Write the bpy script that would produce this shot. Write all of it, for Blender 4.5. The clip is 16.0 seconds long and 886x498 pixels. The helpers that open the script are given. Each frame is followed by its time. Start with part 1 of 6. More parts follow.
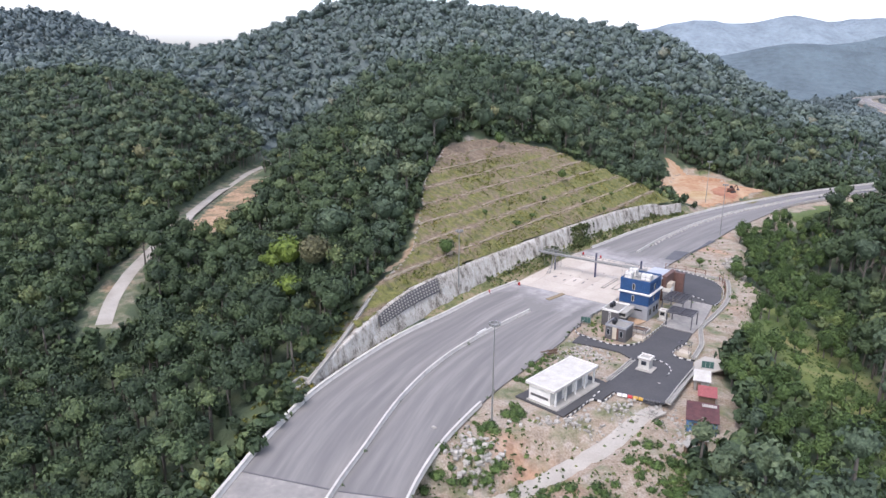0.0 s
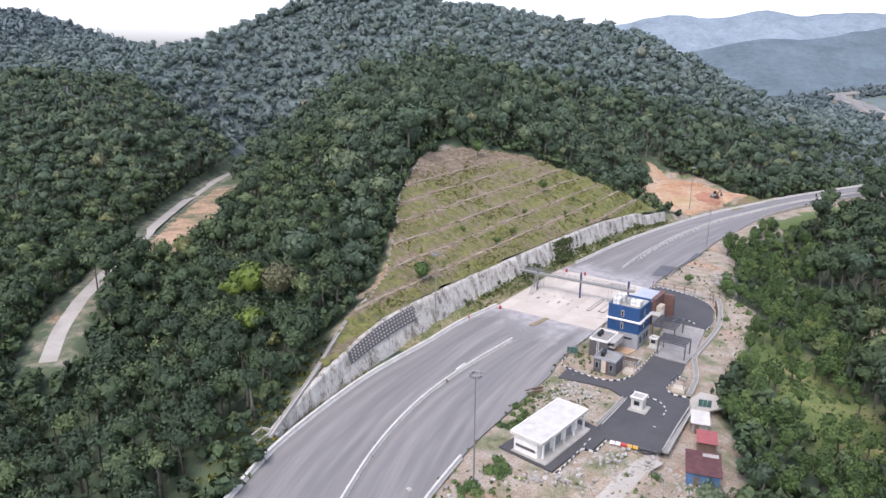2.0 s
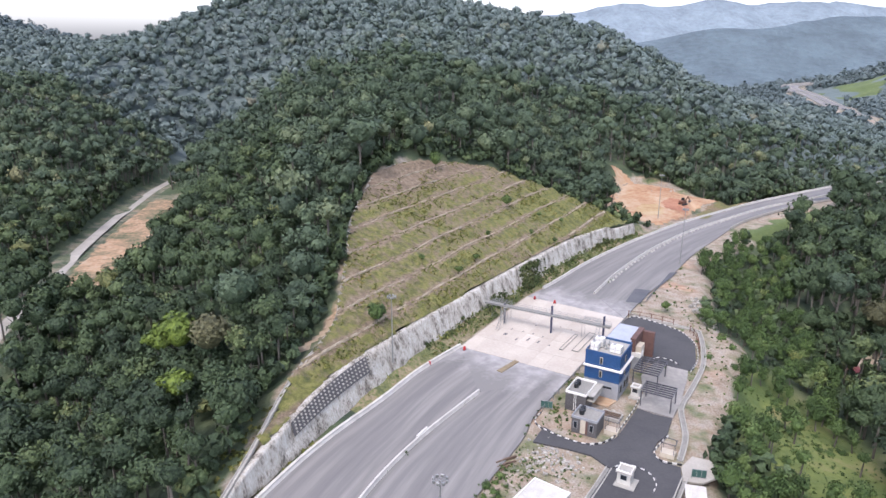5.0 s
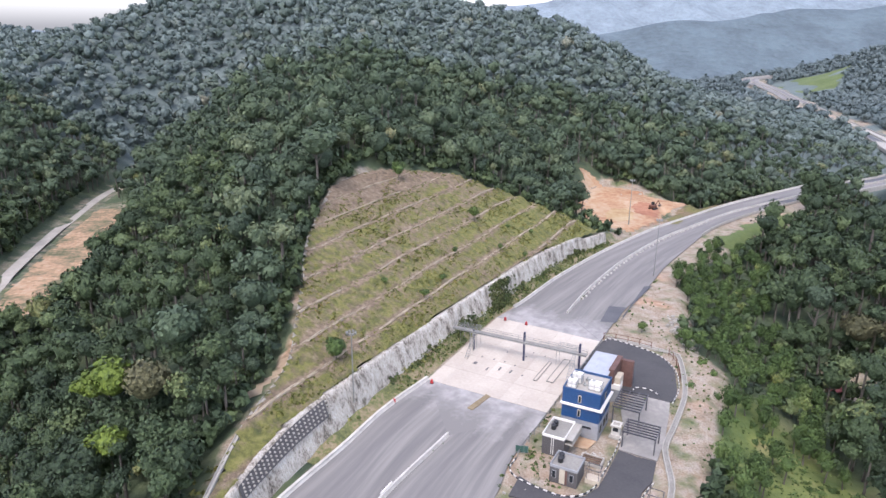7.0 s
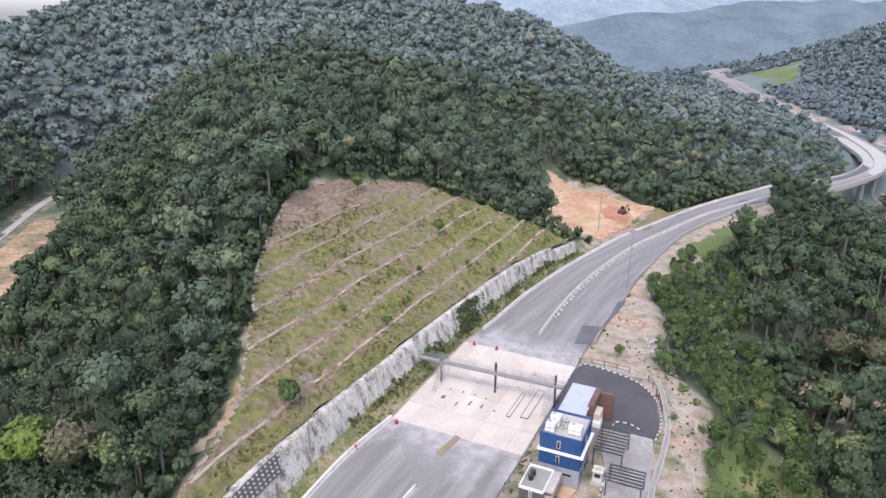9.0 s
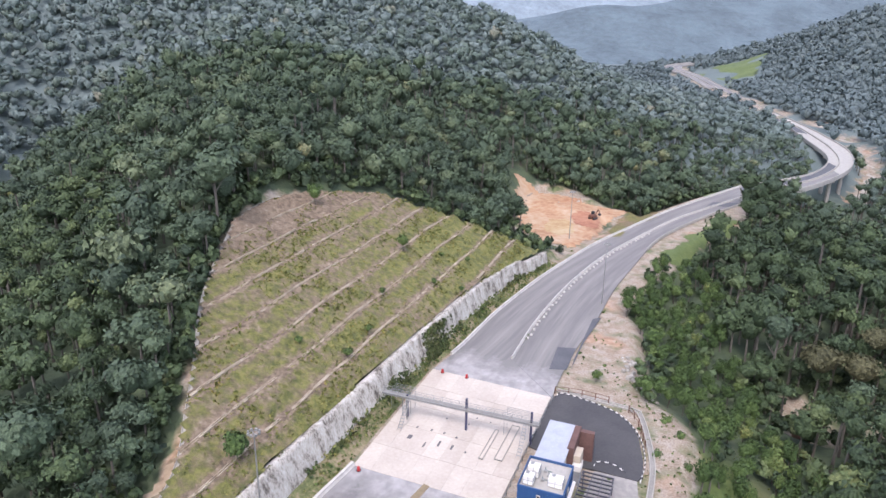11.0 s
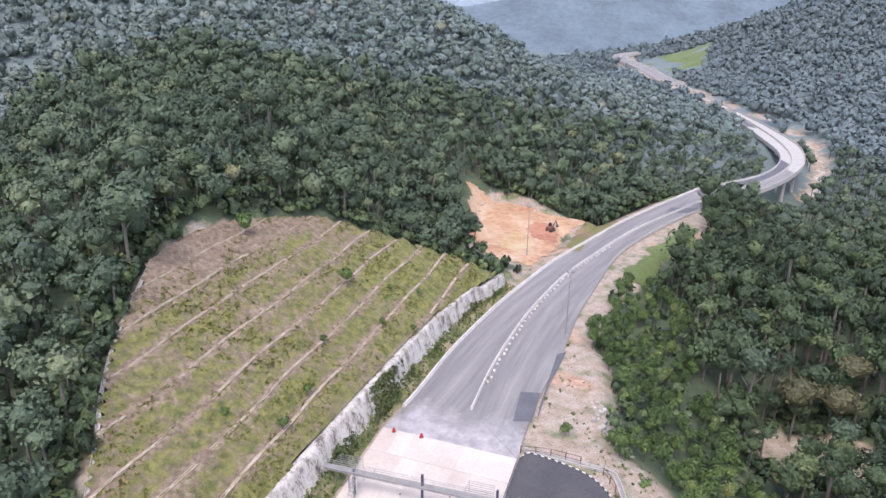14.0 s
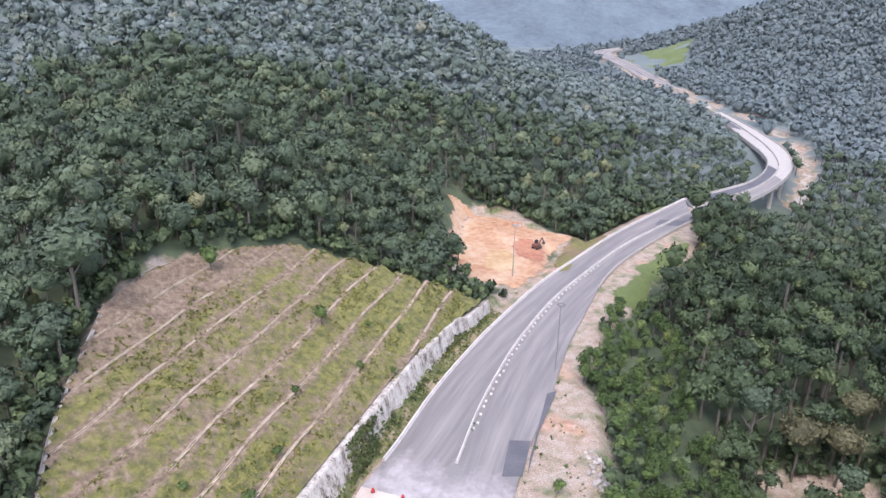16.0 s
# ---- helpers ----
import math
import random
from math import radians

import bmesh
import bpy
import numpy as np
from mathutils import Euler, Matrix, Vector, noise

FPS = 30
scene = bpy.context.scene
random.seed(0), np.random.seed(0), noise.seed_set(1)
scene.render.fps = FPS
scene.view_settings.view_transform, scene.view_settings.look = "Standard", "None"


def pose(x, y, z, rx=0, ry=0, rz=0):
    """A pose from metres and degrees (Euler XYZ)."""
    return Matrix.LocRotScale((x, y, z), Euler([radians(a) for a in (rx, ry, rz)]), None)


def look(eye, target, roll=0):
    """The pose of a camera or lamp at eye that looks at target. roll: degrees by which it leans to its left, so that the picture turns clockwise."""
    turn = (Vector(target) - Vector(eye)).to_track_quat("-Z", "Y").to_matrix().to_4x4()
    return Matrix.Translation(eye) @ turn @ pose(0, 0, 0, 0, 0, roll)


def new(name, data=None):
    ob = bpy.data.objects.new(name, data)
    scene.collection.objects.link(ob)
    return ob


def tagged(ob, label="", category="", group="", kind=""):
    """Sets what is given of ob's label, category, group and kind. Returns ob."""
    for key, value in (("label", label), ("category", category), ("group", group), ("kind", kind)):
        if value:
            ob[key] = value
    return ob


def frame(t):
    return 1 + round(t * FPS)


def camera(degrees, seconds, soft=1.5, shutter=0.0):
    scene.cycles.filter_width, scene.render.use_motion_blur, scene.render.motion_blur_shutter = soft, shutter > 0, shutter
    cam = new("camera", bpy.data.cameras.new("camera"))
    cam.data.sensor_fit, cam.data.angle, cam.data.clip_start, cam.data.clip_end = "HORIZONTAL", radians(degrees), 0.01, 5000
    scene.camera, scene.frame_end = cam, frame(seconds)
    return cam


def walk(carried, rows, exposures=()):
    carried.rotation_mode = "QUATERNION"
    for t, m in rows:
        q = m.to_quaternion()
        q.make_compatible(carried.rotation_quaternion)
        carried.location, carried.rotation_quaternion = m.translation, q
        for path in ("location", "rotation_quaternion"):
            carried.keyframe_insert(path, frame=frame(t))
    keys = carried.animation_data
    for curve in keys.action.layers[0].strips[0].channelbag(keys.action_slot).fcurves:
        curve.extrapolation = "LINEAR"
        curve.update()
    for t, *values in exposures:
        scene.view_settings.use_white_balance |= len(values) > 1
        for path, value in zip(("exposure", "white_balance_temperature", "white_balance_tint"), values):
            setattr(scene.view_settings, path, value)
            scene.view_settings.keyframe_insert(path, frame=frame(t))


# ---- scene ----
cam = camera(65.97, 16.0)
ROWS = [
    (0.0, 0.00, 0.00, 63.23, 74.394, -0.438, -0.001),
    (0.5, 0.12, 3.46, 64.23, 74.311, -0.432, -0.462),
    (1.0, 0.27, 6.96, 65.18, 74.213, -0.419, -0.946),
    (1.5, 0.45, 10.51, 66.14, 74.098, -0.379, -1.447),
    (2.0, 0.67, 14.08, 67.07, 73.957, -0.302, -1.956),
    (2.5, 0.96, 17.71, 67.97, 73.809, -0.237, -2.489),
    (3.0, 1.28, 21.35, 68.90, 73.630, -0.185, -3.013),
    (5.5, 2.48, 39.35, 73.97, 72.794, -0.287, -6.290),
    (6.0, 2.90, 42.91, 74.97, 72.603, -0.299, -7.061),
    (6.5, 3.37, 46.45, 75.97, 72.401, -0.324, -7.822),
    (7.0, 3.85, 50.02, 76.97, 72.185, -0.387, -8.576),
    (7.5, 4.30, 53.69, 77.86, 71.986, -0.432, -9.378),
    (8.0, 4.83, 57.37, 78.73, 71.803, -0.483, -10.166),
    (8.5, 5.42, 61.03, 79.59, 71.605, -0.533, -10.965),
    (9.0, 6.16, 64.67, 80.35, 71.413, -0.550, -11.733),
    (11.5, 10.36, 82.42, 83.56, 70.617, -0.796, -15.477),
    (12.0, 11.35, 85.96, 84.30, 70.443, -0.815, -16.243),
    (12.5, 12.39, 89.52, 85.02, 70.250, -0.838, -16.997),
    (13.0, 13.43, 93.05, 85.81, 70.079, -0.855, -17.756),
    (13.5, 14.54, 96.60, 86.74, 69.876, -0.886, -18.465),
    (14.0, 15.71, 100.17, 87.94, 69.683, -0.926, -19.064),
    (14.5, 16.88, 103.72, 89.29, 69.526, -0.960, -19.508),
    (15.0, 18.05, 107.27, 90.64, 69.347, -0.989, -19.902),
    (15.5, 19.29, 110.79, 92.02, 69.175, -1.043, -20.269),
    (16.0, 20.53, 114.32, 93.39, 69.019, -1.065, -20.669),
]
walk(cam, [(t, pose(x, y, z, rx, ry, rz)) for t, x, y, z, rx, ry, rz in ROWS], [(0.0, 0.66, 6020, 21), (6.5, 0.76, 6020, 22), (12.0, 0.81, 6020, 24), (16.0, 0.97, 6020, 27)])  # exposure and white balance

# ---- light ----
world = bpy.data.worlds.new("hazy_sky")
scene.world = world
world.use_nodes = True
wt = world.node_tree
sky = wt.nodes.new("ShaderNodeTexSky")
sky.sky_type = "NISHITA"
sky.sun_disc = False
sky.sun_elevation, sky.sun_rotation = radians(58), radians(215)
sky.altitude, sky.air_density, sky.dust_density, sky.ozone_density = 100, 1.0, 2.5, 1.5
hs = wt.nodes.new("ShaderNodeHueSaturation")
hs.inputs["Saturation"].default_value, hs.inputs["Value"].default_value = 0.62, 1.9
wt.links.new(sky.outputs[0], hs.inputs["Color"])
wt.links.new(hs.outputs[0], wt.nodes["Background"].inputs[0])
wt.nodes["Background"].inputs[1].default_value = 0.15
sun = new("sun", bpy.data.lights.new("sun", "SUN"))
sun.data.energy, sun.data.angle, sun.data.color = 1.1, radians(12), (1.0, 0.97, 0.93)
sun.matrix_world = look((0, 0, 0), (0.30, 0.43, -0.85))


# ---- materials ----
DEPTH = 0.62  # all mineral and painted surfaces


def material(name, stops, scale=1.0, rough=0.85, bump=0.3, detail=6.0, metal=0.0, fine=None, vary=0.0, island=0.0, dist=0.1, stretch=(1, 1, 1), coords="Object"):
    """Noise-driven surface: stops are (position, rgb); fine is a second grain scale, vary shifts value per object, island per piece."""
    m = bpy.data.materials.new(name)
    m.use_nodes = True
    nt = m.node_tree
    b = nt.nodes["Principled BSDF"]
    b.inputs["Roughness"].default_value, b.inputs["Metallic"].default_value = rough, metal
    tc = nt.nodes.new("ShaderNodeTexCoord")
    mp = nt.nodes.new("ShaderNodeMapping")
    mp.inputs["Scale"].default_value = stretch
    nt.links.new(tc.outputs[coords], mp.inputs[0])
    n1 = nt.nodes.new("ShaderNodeTexNoise")
    n1.inputs["Scale"].default_value, n1.inputs["Detail"].default_value, n1.inputs["Roughness"].default_value = scale, detail, 0.62
    nt.links.new(mp.outputs[0], n1.inputs["Vector"])
    fac = n1.outputs["Fac"]
    n2 = nt.nodes.new("ShaderNodeTexNoise")
    n2.inputs["Scale"].default_value, n2.inputs["Detail"].default_value = fine or scale * 9, 4
    nt.links.new(mp.outputs[0], n2.inputs["Vector"])
    mx = nt.nodes.new("ShaderNodeMix")
    mx.inputs[0].default_value = 0.35
    nt.links.new(fac, mx.inputs[2])
    nt.links.new(n2.outputs["Fac"], mx.inputs[3])
    fac = mx.outputs[0]
    for amount, node, out in ((vary, "ShaderNodeObjectInfo", "Random"), (island, "ShaderNodeNewGeometry", "Random Per Island")):
        if amount:
            r = nt.nodes.new(node)
            ma = nt.nodes.new("ShaderNodeMath")
            ma.operation = "MULTIPLY_ADD"
            ma.inputs[1].default_value = amount
            nt.links.new(r.outputs[out], ma.inputs[0])
            sb = nt.nodes.new("ShaderNodeMath")
            sb.operation = "SUBTRACT"
            sb.inputs[1].default_value = amount / 2
            nt.links.new(fac, ma.inputs[2])
            nt.links.new(ma.outputs[0], sb.inputs[0])
            fac = sb.outputs[0]
    cr = nt.nodes.new("ShaderNodeValToRGB")
    el = cr.color_ramp.elements
    while len(el) < len(stops):
        el.new(0.5)
    for e, (p, c) in zip(el, stops):
        e.position, e.color = p, (c[0] * DEPTH, c[1] * DEPTH * 0.975, c[2] * DEPTH * 0.87, 1)
    nt.links.new(fac, cr.inputs[0])
    nt.links.new(cr.outputs[0], b.inputs["Base Color"])
    if bump:
        bp = nt.nodes.new("ShaderNodeBump")
        bp.inputs["Strength"].default_value, bp.inputs["Distance"].default_value = bump, dist
        nt.links.new(n2.outputs["Fac"], bp.inputs["Height"])
        nt.links.new(bp.outputs[0], b.inputs["Normal"])
    return m


def plain(name, rgb, rough=0.6, metal=0.0, spread=0.12):
    lo, hi = [c * (1 - spread) for c in rgb], [c * (1 + spread) for c in rgb]
    return material(name, [(0.35, lo), (0.65, hi)], scale=0.7, fine=6, rough=rough, metal=metal, bump=0.12, dist=0.02)


def foliage(name, dark, mid, light, zone=0.012, rough_bump=0.8, warm=1.4, grain=1.5, depth=1.0):
    """Leaves: hue by the tree's own tint, by leaf clump, and by a slow drift across the wood."""
    m = bpy.data.materials.new(name)
    m.use_nodes = True
    nt = m.node_tree
    b = nt.nodes["Principled BSDF"]
    b.inputs["Roughness"].default_value = 0.65
    b.inputs["Specular IOR Level"].default_value = 0.25
    at = nt.nodes.new("ShaderNodeAttribute")
    at.attribute_name = "tint"
    geo = nt.nodes.new("ShaderNodeNewGeometry")
    tc = nt.nodes.new("ShaderNodeTexCoord")
    nz = nt.nodes.new("ShaderNodeTexNoise")
    nz.inputs["Scale"].default_value, nz.inputs["Detail"].default_value = zone, 3
    nt.links.new(geo.outputs["Position"], nz.inputs["Vector"])
    a1 = nt.nodes.new("ShaderNodeMath")
    a1.operation = "MULTIPLY_ADD"
    a1.inputs[1].default_value = 0.22
    nt.links.new(geo.outputs["Random Per Island"], a1.inputs[0])
    nt.links.new(at.outputs["Fac"], a1.inputs[2])
    oi = nt.nodes.new("ShaderNodeObjectInfo")
    a0 = nt.nodes.new("ShaderNodeMath")
    a0.operation = "MULTIPLY_ADD"
    a0.inputs[1].default_value = 0.14
    nt.links.new(oi.outputs["Random"], a0.inputs[0])
    nt.links.new(a1.outputs[0], a0.inputs[2])
    a1 = a0
    a2 = nt.nodes.new("ShaderNodeMath")
    a2.operation = "MULTIPLY_ADD"
    a2.inputs[1].default_value = 0.55
    nt.links.new(nz.outputs["Fac"], a2.inputs[0])
    nt.links.new(a1.outputs[0], a2.inputs[2])
    sb = nt.nodes.new("ShaderNodeMath")
    sb.operation = "SUBTRACT"
    sb.inputs[1].default_value = 0.52
    nt.links.new(a2.outputs[0], sb.inputs[0])
    cr = nt.nodes.new("ShaderNodeValToRGB")
    el = cr.color_ramp.elements
    for k in range(2):
        el.new(0.5)
    for e, (p, c) in zip(el, ((0.0, dark), (0.45, mid), (0.85, light), (1.0, (light[0] * warm, light[1] * 1.12, light[2] * 1.05)))):
        e.position, e.color = p, (*c, 1)
    nt.links.new(sb.outputs[0], cr.inputs[0])
    nt.links.new(cr.outputs[0], b.inputs["Base Color"])
    if rough_bump:
        lf = nt.nodes.new("ShaderNodeTexNoise")
        lf.inputs["Scale"].default_value, lf.inputs["Detail"].default_value = grain, 4
        nt.links.new(geo.outputs["Position"], lf.inputs["Vector"])
        bp = nt.nodes.new("ShaderNodeBump")
        bp.inputs["Strength"].default_value, bp.inputs["Distance"].default_value = rough_bump, 1.2 / grain
        nt.links.new(lf.outputs["Fac"], bp.inputs["Height"])
        nt.links.new(bp.outputs[0], b.inputs["Normal"])
        mx = nt.nodes.new("ShaderNodeMix")
        mx.data_type, mx.blend_type = "RGBA", "MULTIPLY"
        mx.inputs[0].default_value = 0.8
        vr = nt.nodes.new("ShaderNodeValToRGB")
        vr.color_ramp.elements[0].position, vr.color_ramp.elements[0].color = 0.36, (1 - 0.45 * depth, 1 - 0.40 * depth, 1 - 0.42 * depth, 1)
        vr.color_ramp.elements[1].position, vr.color_ramp.elements[1].color = 0.62, (1 + 0.35 * depth, 1 + 0.32 * depth, 1 + 0.25 * depth, 1)
        nt.links.new(lf.outputs["Fac"], vr.inputs[0])
        nt.links.new(cr.outputs[0], mx.inputs[6])
        nt.links.new(vr.outputs[0], mx.inputs[7])
        nt.links.new(mx.outputs[2], b.inputs["Base Color"])
    return m


M = {
    "asphalt": material("worn_asphalt", [(0.36, (0.185, 0.178, 0.180)), (0.48, (0.235, 0.226, 0.224)), (0.58, (0.30, 0.288, 0.28)), (0.70, (0.42, 0.402, 0.385))], scale=1.0, fine=3.4, rough=0.9, bump=0.15, dist=0.02, stretch=(0.17, 0.012, 1), coords="UV"),
    "asphalt_dark": material("dark_asphalt", [(0.3, (0.055, 0.055, 0.06)), (0.7, (0.10, 0.098, 0.10))], scale=0.15, fine=2.0, rough=0.9, bump=0.2, dist=0.02),
    "asphalt_patch": material("patched_asphalt", [(0.3, (0.085, 0.09, 0.105)), (0.7, (0.15, 0.155, 0.17))], scale=0.15, fine=2.0, rough=0.9, bump=0.2, dist=0.02),
    "concrete": material("plaza_concrete", [(0.3, (0.52, 0.46, 0.40)), (0.6, (0.68, 0.615, 0.55)), (0.75, (0.76, 0.70, 0.64))], scale=0.12, fine=1.6, rough=0.85, bump=0.1, vary=0.16, dist=0.02),
    "dust": material("dusty_pavement", [(0.3, (0.25, 0.24, 0.235)), (0.5, (0.34, 0.325, 0.31)), (0.62, (0.44, 0.42, 0.395)), (0.75, (0.54, 0.51, 0.47))], scale=0.16, fine=0.9, rough=0.95, bump=0.1),
    "grey_concrete": material("grey_concrete", [(0.3, (0.22, 0.215, 0.20)), (0.6, (0.38, 0.37, 0.345)), (0.8, (0.52, 0.51, 0.48))], scale=0.3, fine=3.0, bump=0.3),
    "kerb_concrete": material("pale_concrete", [(0.3, (0.36, 0.345, 0.32)), (0.7, (0.58, 0.56, 0.52))], scale=0.5, fine=5.0, bump=0.2),
    "dry_concrete": material("earth_stained_concrete", [(0.36, (0.22, 0.175, 0.10)), (0.44, (0.42, 0.345, 0.24)), (0.54, (0.56, 0.48, 0.37)), (0.66, (0.68, 0.60, 0.49))], scale=0.35, fine=1.5, bump=0.3),
    "pale_edge": material("bleached_concrete", [(0.3, (0.50, 0.48, 0.45)), (0.7, (0.80, 0.78, 0.74))], scale=0.5, fine=5.0, bump=0.2),
    "shotcrete": material("stained_shotcrete", [(0.36, (0.09, 0.08, 0.065)), (0.43, (0.30, 0.27, 0.23)), (0.50, (0.56, 0.53, 0.48)), (0.64, (0.76, 0.74, 0.70))], scale=0.42, fine=2.6, bump=0.9, dist=0.3, stretch=(1.1, 1.1, 0.45)),
    "sand": material("sandy_earth", [(0.3, (0.30, 0.21, 0.13)), (0.5, (0.44, 0.34, 0.23)), (0.7, (0.56, 0.49, 0.39))], scale=0.09, fine=0.9, bump=0.5),
    "red_earth": material("red_earth", [(0.36, (0.36, 0.17, 0.085)), (0.46, (0.50, 0.30, 0.17)), (0.55, (0.56, 0.39, 0.25)), (0.66, (0.64, 0.51, 0.38))], scale=0.07, fine=0.5, bump=0.8, dist=0.3),
    "scrub_earth": material("overgrown_orange_earth", [(0.38, (0.10, 0.12, 0.045)), (0.46, (0.26, 0.20, 0.11)), (0.54, (0.50, 0.32, 0.19)), (0.66, (0.60, 0.47, 0.34))], scale=0.09, fine=0.6, bump=0.8, dist=0.3),
    "verge": material("overgrown_verge", [(0.38, (0.085, 0.11, 0.035)), (0.47, (0.17, 0.19, 0.065)), (0.55, (0.33, 0.27, 0.16)), (0.68, (0.50, 0.42, 0.30))], scale=0.16, fine=1.3, bump=1.0, dist=0.3),
    "raw_clay": material("raw_red_clay", [(0.36, (0.30, 0.11, 0.06)), (0.5, (0.44, 0.20, 0.115)), (0.64, (0.52, 0.30, 0.19))], scale=0.1, fine=0.6, bump=0.8, dist=0.3),
    "ochre": material("ochre_sand", [(0.36, (0.44, 0.28, 0.13)), (0.5, (0.55, 0.40, 0.22)), (0.64, (0.62, 0.50, 0.32))], scale=0.1, fine=0.6, bump=0.8, dist=0.3),
    "gravel": material("pale_gravel", [(0.3, (0.36, 0.33, 0.29)), (0.7, (0.58, 0.55, 0.50))], scale=0.2, fine=3.0, bump=0.5),
    "rubble": material("broken_stone", [(0.3, (0.30, 0.28, 0.25)), (0.7, (0.60, 0.58, 0.54))], scale=0.4, fine=3, bump=0.6, island=0.3),
    "slope_grass": material("slope_grass", [(0.38, (0.28, 0.195, 0.125)), (0.45, (0.215, 0.155, 0.08)), (0.49, (0.165, 0.148, 0.048)), (0.55, (0.205, 0.19, 0.05)), (0.62, (0.115, 0.122, 0.034))], scale=0.06, fine=1.3, bump=1.0, dist=0.4, detail=8),
    "dry_grass": material("dry_grass", [(0.3, (0.22, 0.17, 0.10)), (0.6, (0.32, 0.25, 0.15)), (0.75, (0.20, 0.20, 0.06))], scale=0.2, fine=1.2, bump=1.0, dist=0.3),
    "grass": material("rough_grass", [(0.3, (0.07, 0.11, 0.025)), (0.55, (0.13, 0.18, 0.04)), (0.75, (0.22, 0.23, 0.07))], scale=0.1, fine=1.0, bump=1.0, dist=0.3),
    "blue": plain("blue_cladding", (0.022, 0.085, 0.24), 0.45),
    "grey_wall": plain("grey_plaster", (0.36, 0.375, 0.41), 0.8),
    "dark_clad": plain("dark_grey_cladding", (0.12, 0.115, 0.12), 0.6),
    "white": plain("white_paint", (0.90, 0.885, 0.86), 0.7),
    "cream": plain("cream_paint", (0.62, 0.55, 0.45), 0.8),
    "metal_roof": plain("pale_metal_roof", (0.50, 0.54, 0.62), 0.5),
    "steel": plain("galvanised_steel", (0.42, 0.43, 0.44), 0.45, 0.6),
    "dark_steel": plain("dark_painted_steel", (0.10, 0.10, 0.12), 0.5, 0.3),
    "navy": plain("navy_post_paint", (0.05, 0.055, 0.12), 0.5),
    "brown": plain("red_brown_panel", (0.16, 0.085, 0.07), 0.8, spread=0.3),
    "rust_roof": plain("rusty_red_roof", (0.12, 0.045, 0.045), 0.8, spread=0.4),
    "red_roof": plain("faded_red_roof", (0.36, 0.10, 0.10), 0.7, spread=0.25),
    "black": plain("black_plastic", (0.02, 0.022, 0.026), 0.4),
    "red": plain("red_plastic", (0.55, 0.03, 0.03), 0.5),
    "yellow": plain("yellow_plastic", (0.6, 0.36, 0.04), 0.5),
    "blue_board": plain("blue_boards", (0.10, 0.20, 0.36), 0.7, spread=0.3),
    "green_mesh": plain("green_mesh_panel", (0.05, 0.13, 0.11), 0.6),
    "timber": material("weathered_timber", [(0.3, (0.10, 0.06, 0.04)), (0.7, (0.24, 0.16, 0.11))], scale=1.0, fine=8, bump=0.4, island=0.3),
    "rust": plain("rusty_steel", (0.20, 0.09, 0.06), 0.85, 0.2, 0.35),
    "bark": material("pale_bark", [(0.3, (0.07, 0.06, 0.05)), (0.7, (0.22, 0.20, 0.17))], scale=0.5, fine=3, bump=0.6, stretch=(1, 1, 0.3)),
    "glass": plain("window_glass", (0.03, 0.035, 0.045), 0.12),
    "leaf_hill": foliage("hill_forest_leaves", (0.040, 0.060, 0.034), (0.064, 0.092, 0.048), (0.108, 0.130, 0.064), depth=0.8),
    # the haze of distance is painted into the next three leaf colours
    "leaf_ridge_hazed": foliage("hazed_ridge_leaves", (0.092, 0.120, 0.104), (0.107, 0.138, 0.120), (0.126, 0.155, 0.134), 0.012, 0.4, 1.2, 0.9, 0.4),
    "leaf_hill_hazed": foliage("lightly_hazed_hill_leaves", (0.062, 0.086, 0.066), (0.086, 0.114, 0.088), (0.116, 0.142, 0.104), depth=0.6),
    "leaf_far_hazed": foliage("hazed_distant_leaves", (0.082, 0.108, 0.103), (0.094, 0.120, 0.114), (0.106, 0.132, 0.124), 0.012, 0.3, 1.1, 0.7, 0.35),
    "leaf_valley": foliage("valley_leaves", (0.026, 0.042, 0.019), (0.047, 0.071, 0.028), (0.090, 0.118, 0.044), depth=0.8),
    "leaf_young": foliage("young_leaves", (0.039, 0.067, 0.017), (0.070, 0.110, 0.029), (0.112, 0.150, 0.045)),
    "leaf_shrub": foliage("shrub_leaves", (0.040, 0.070, 0.016), (0.080, 0.115, 0.030), (0.15, 0.16, 0.05)),
    "leaf_slope": foliage("slope_scrub_leaves", (0.080, 0.090, 0.020), (0.125, 0.134, 0.028), (0.175, 0.170, 0.045), 0.05, depth=0.6),
    "leaf_creeper": foliage("creeper_leaves", (0.040, 0.058, 0.018), (0.075, 0.092, 0.028), (0.135, 0.115, 0.055), 0.08),
    "leaf_olive": foliage("olive_leaves", (0.055, 0.055, 0.025), (0.11, 0.105, 0.05), (0.16, 0.15, 0.08)),
    "leaf_lime": foliage("lime_leaves", (0.06, 0.09, 0.012), (0.11, 0.15, 0.02), (0.17, 0.20, 0.04)),
}


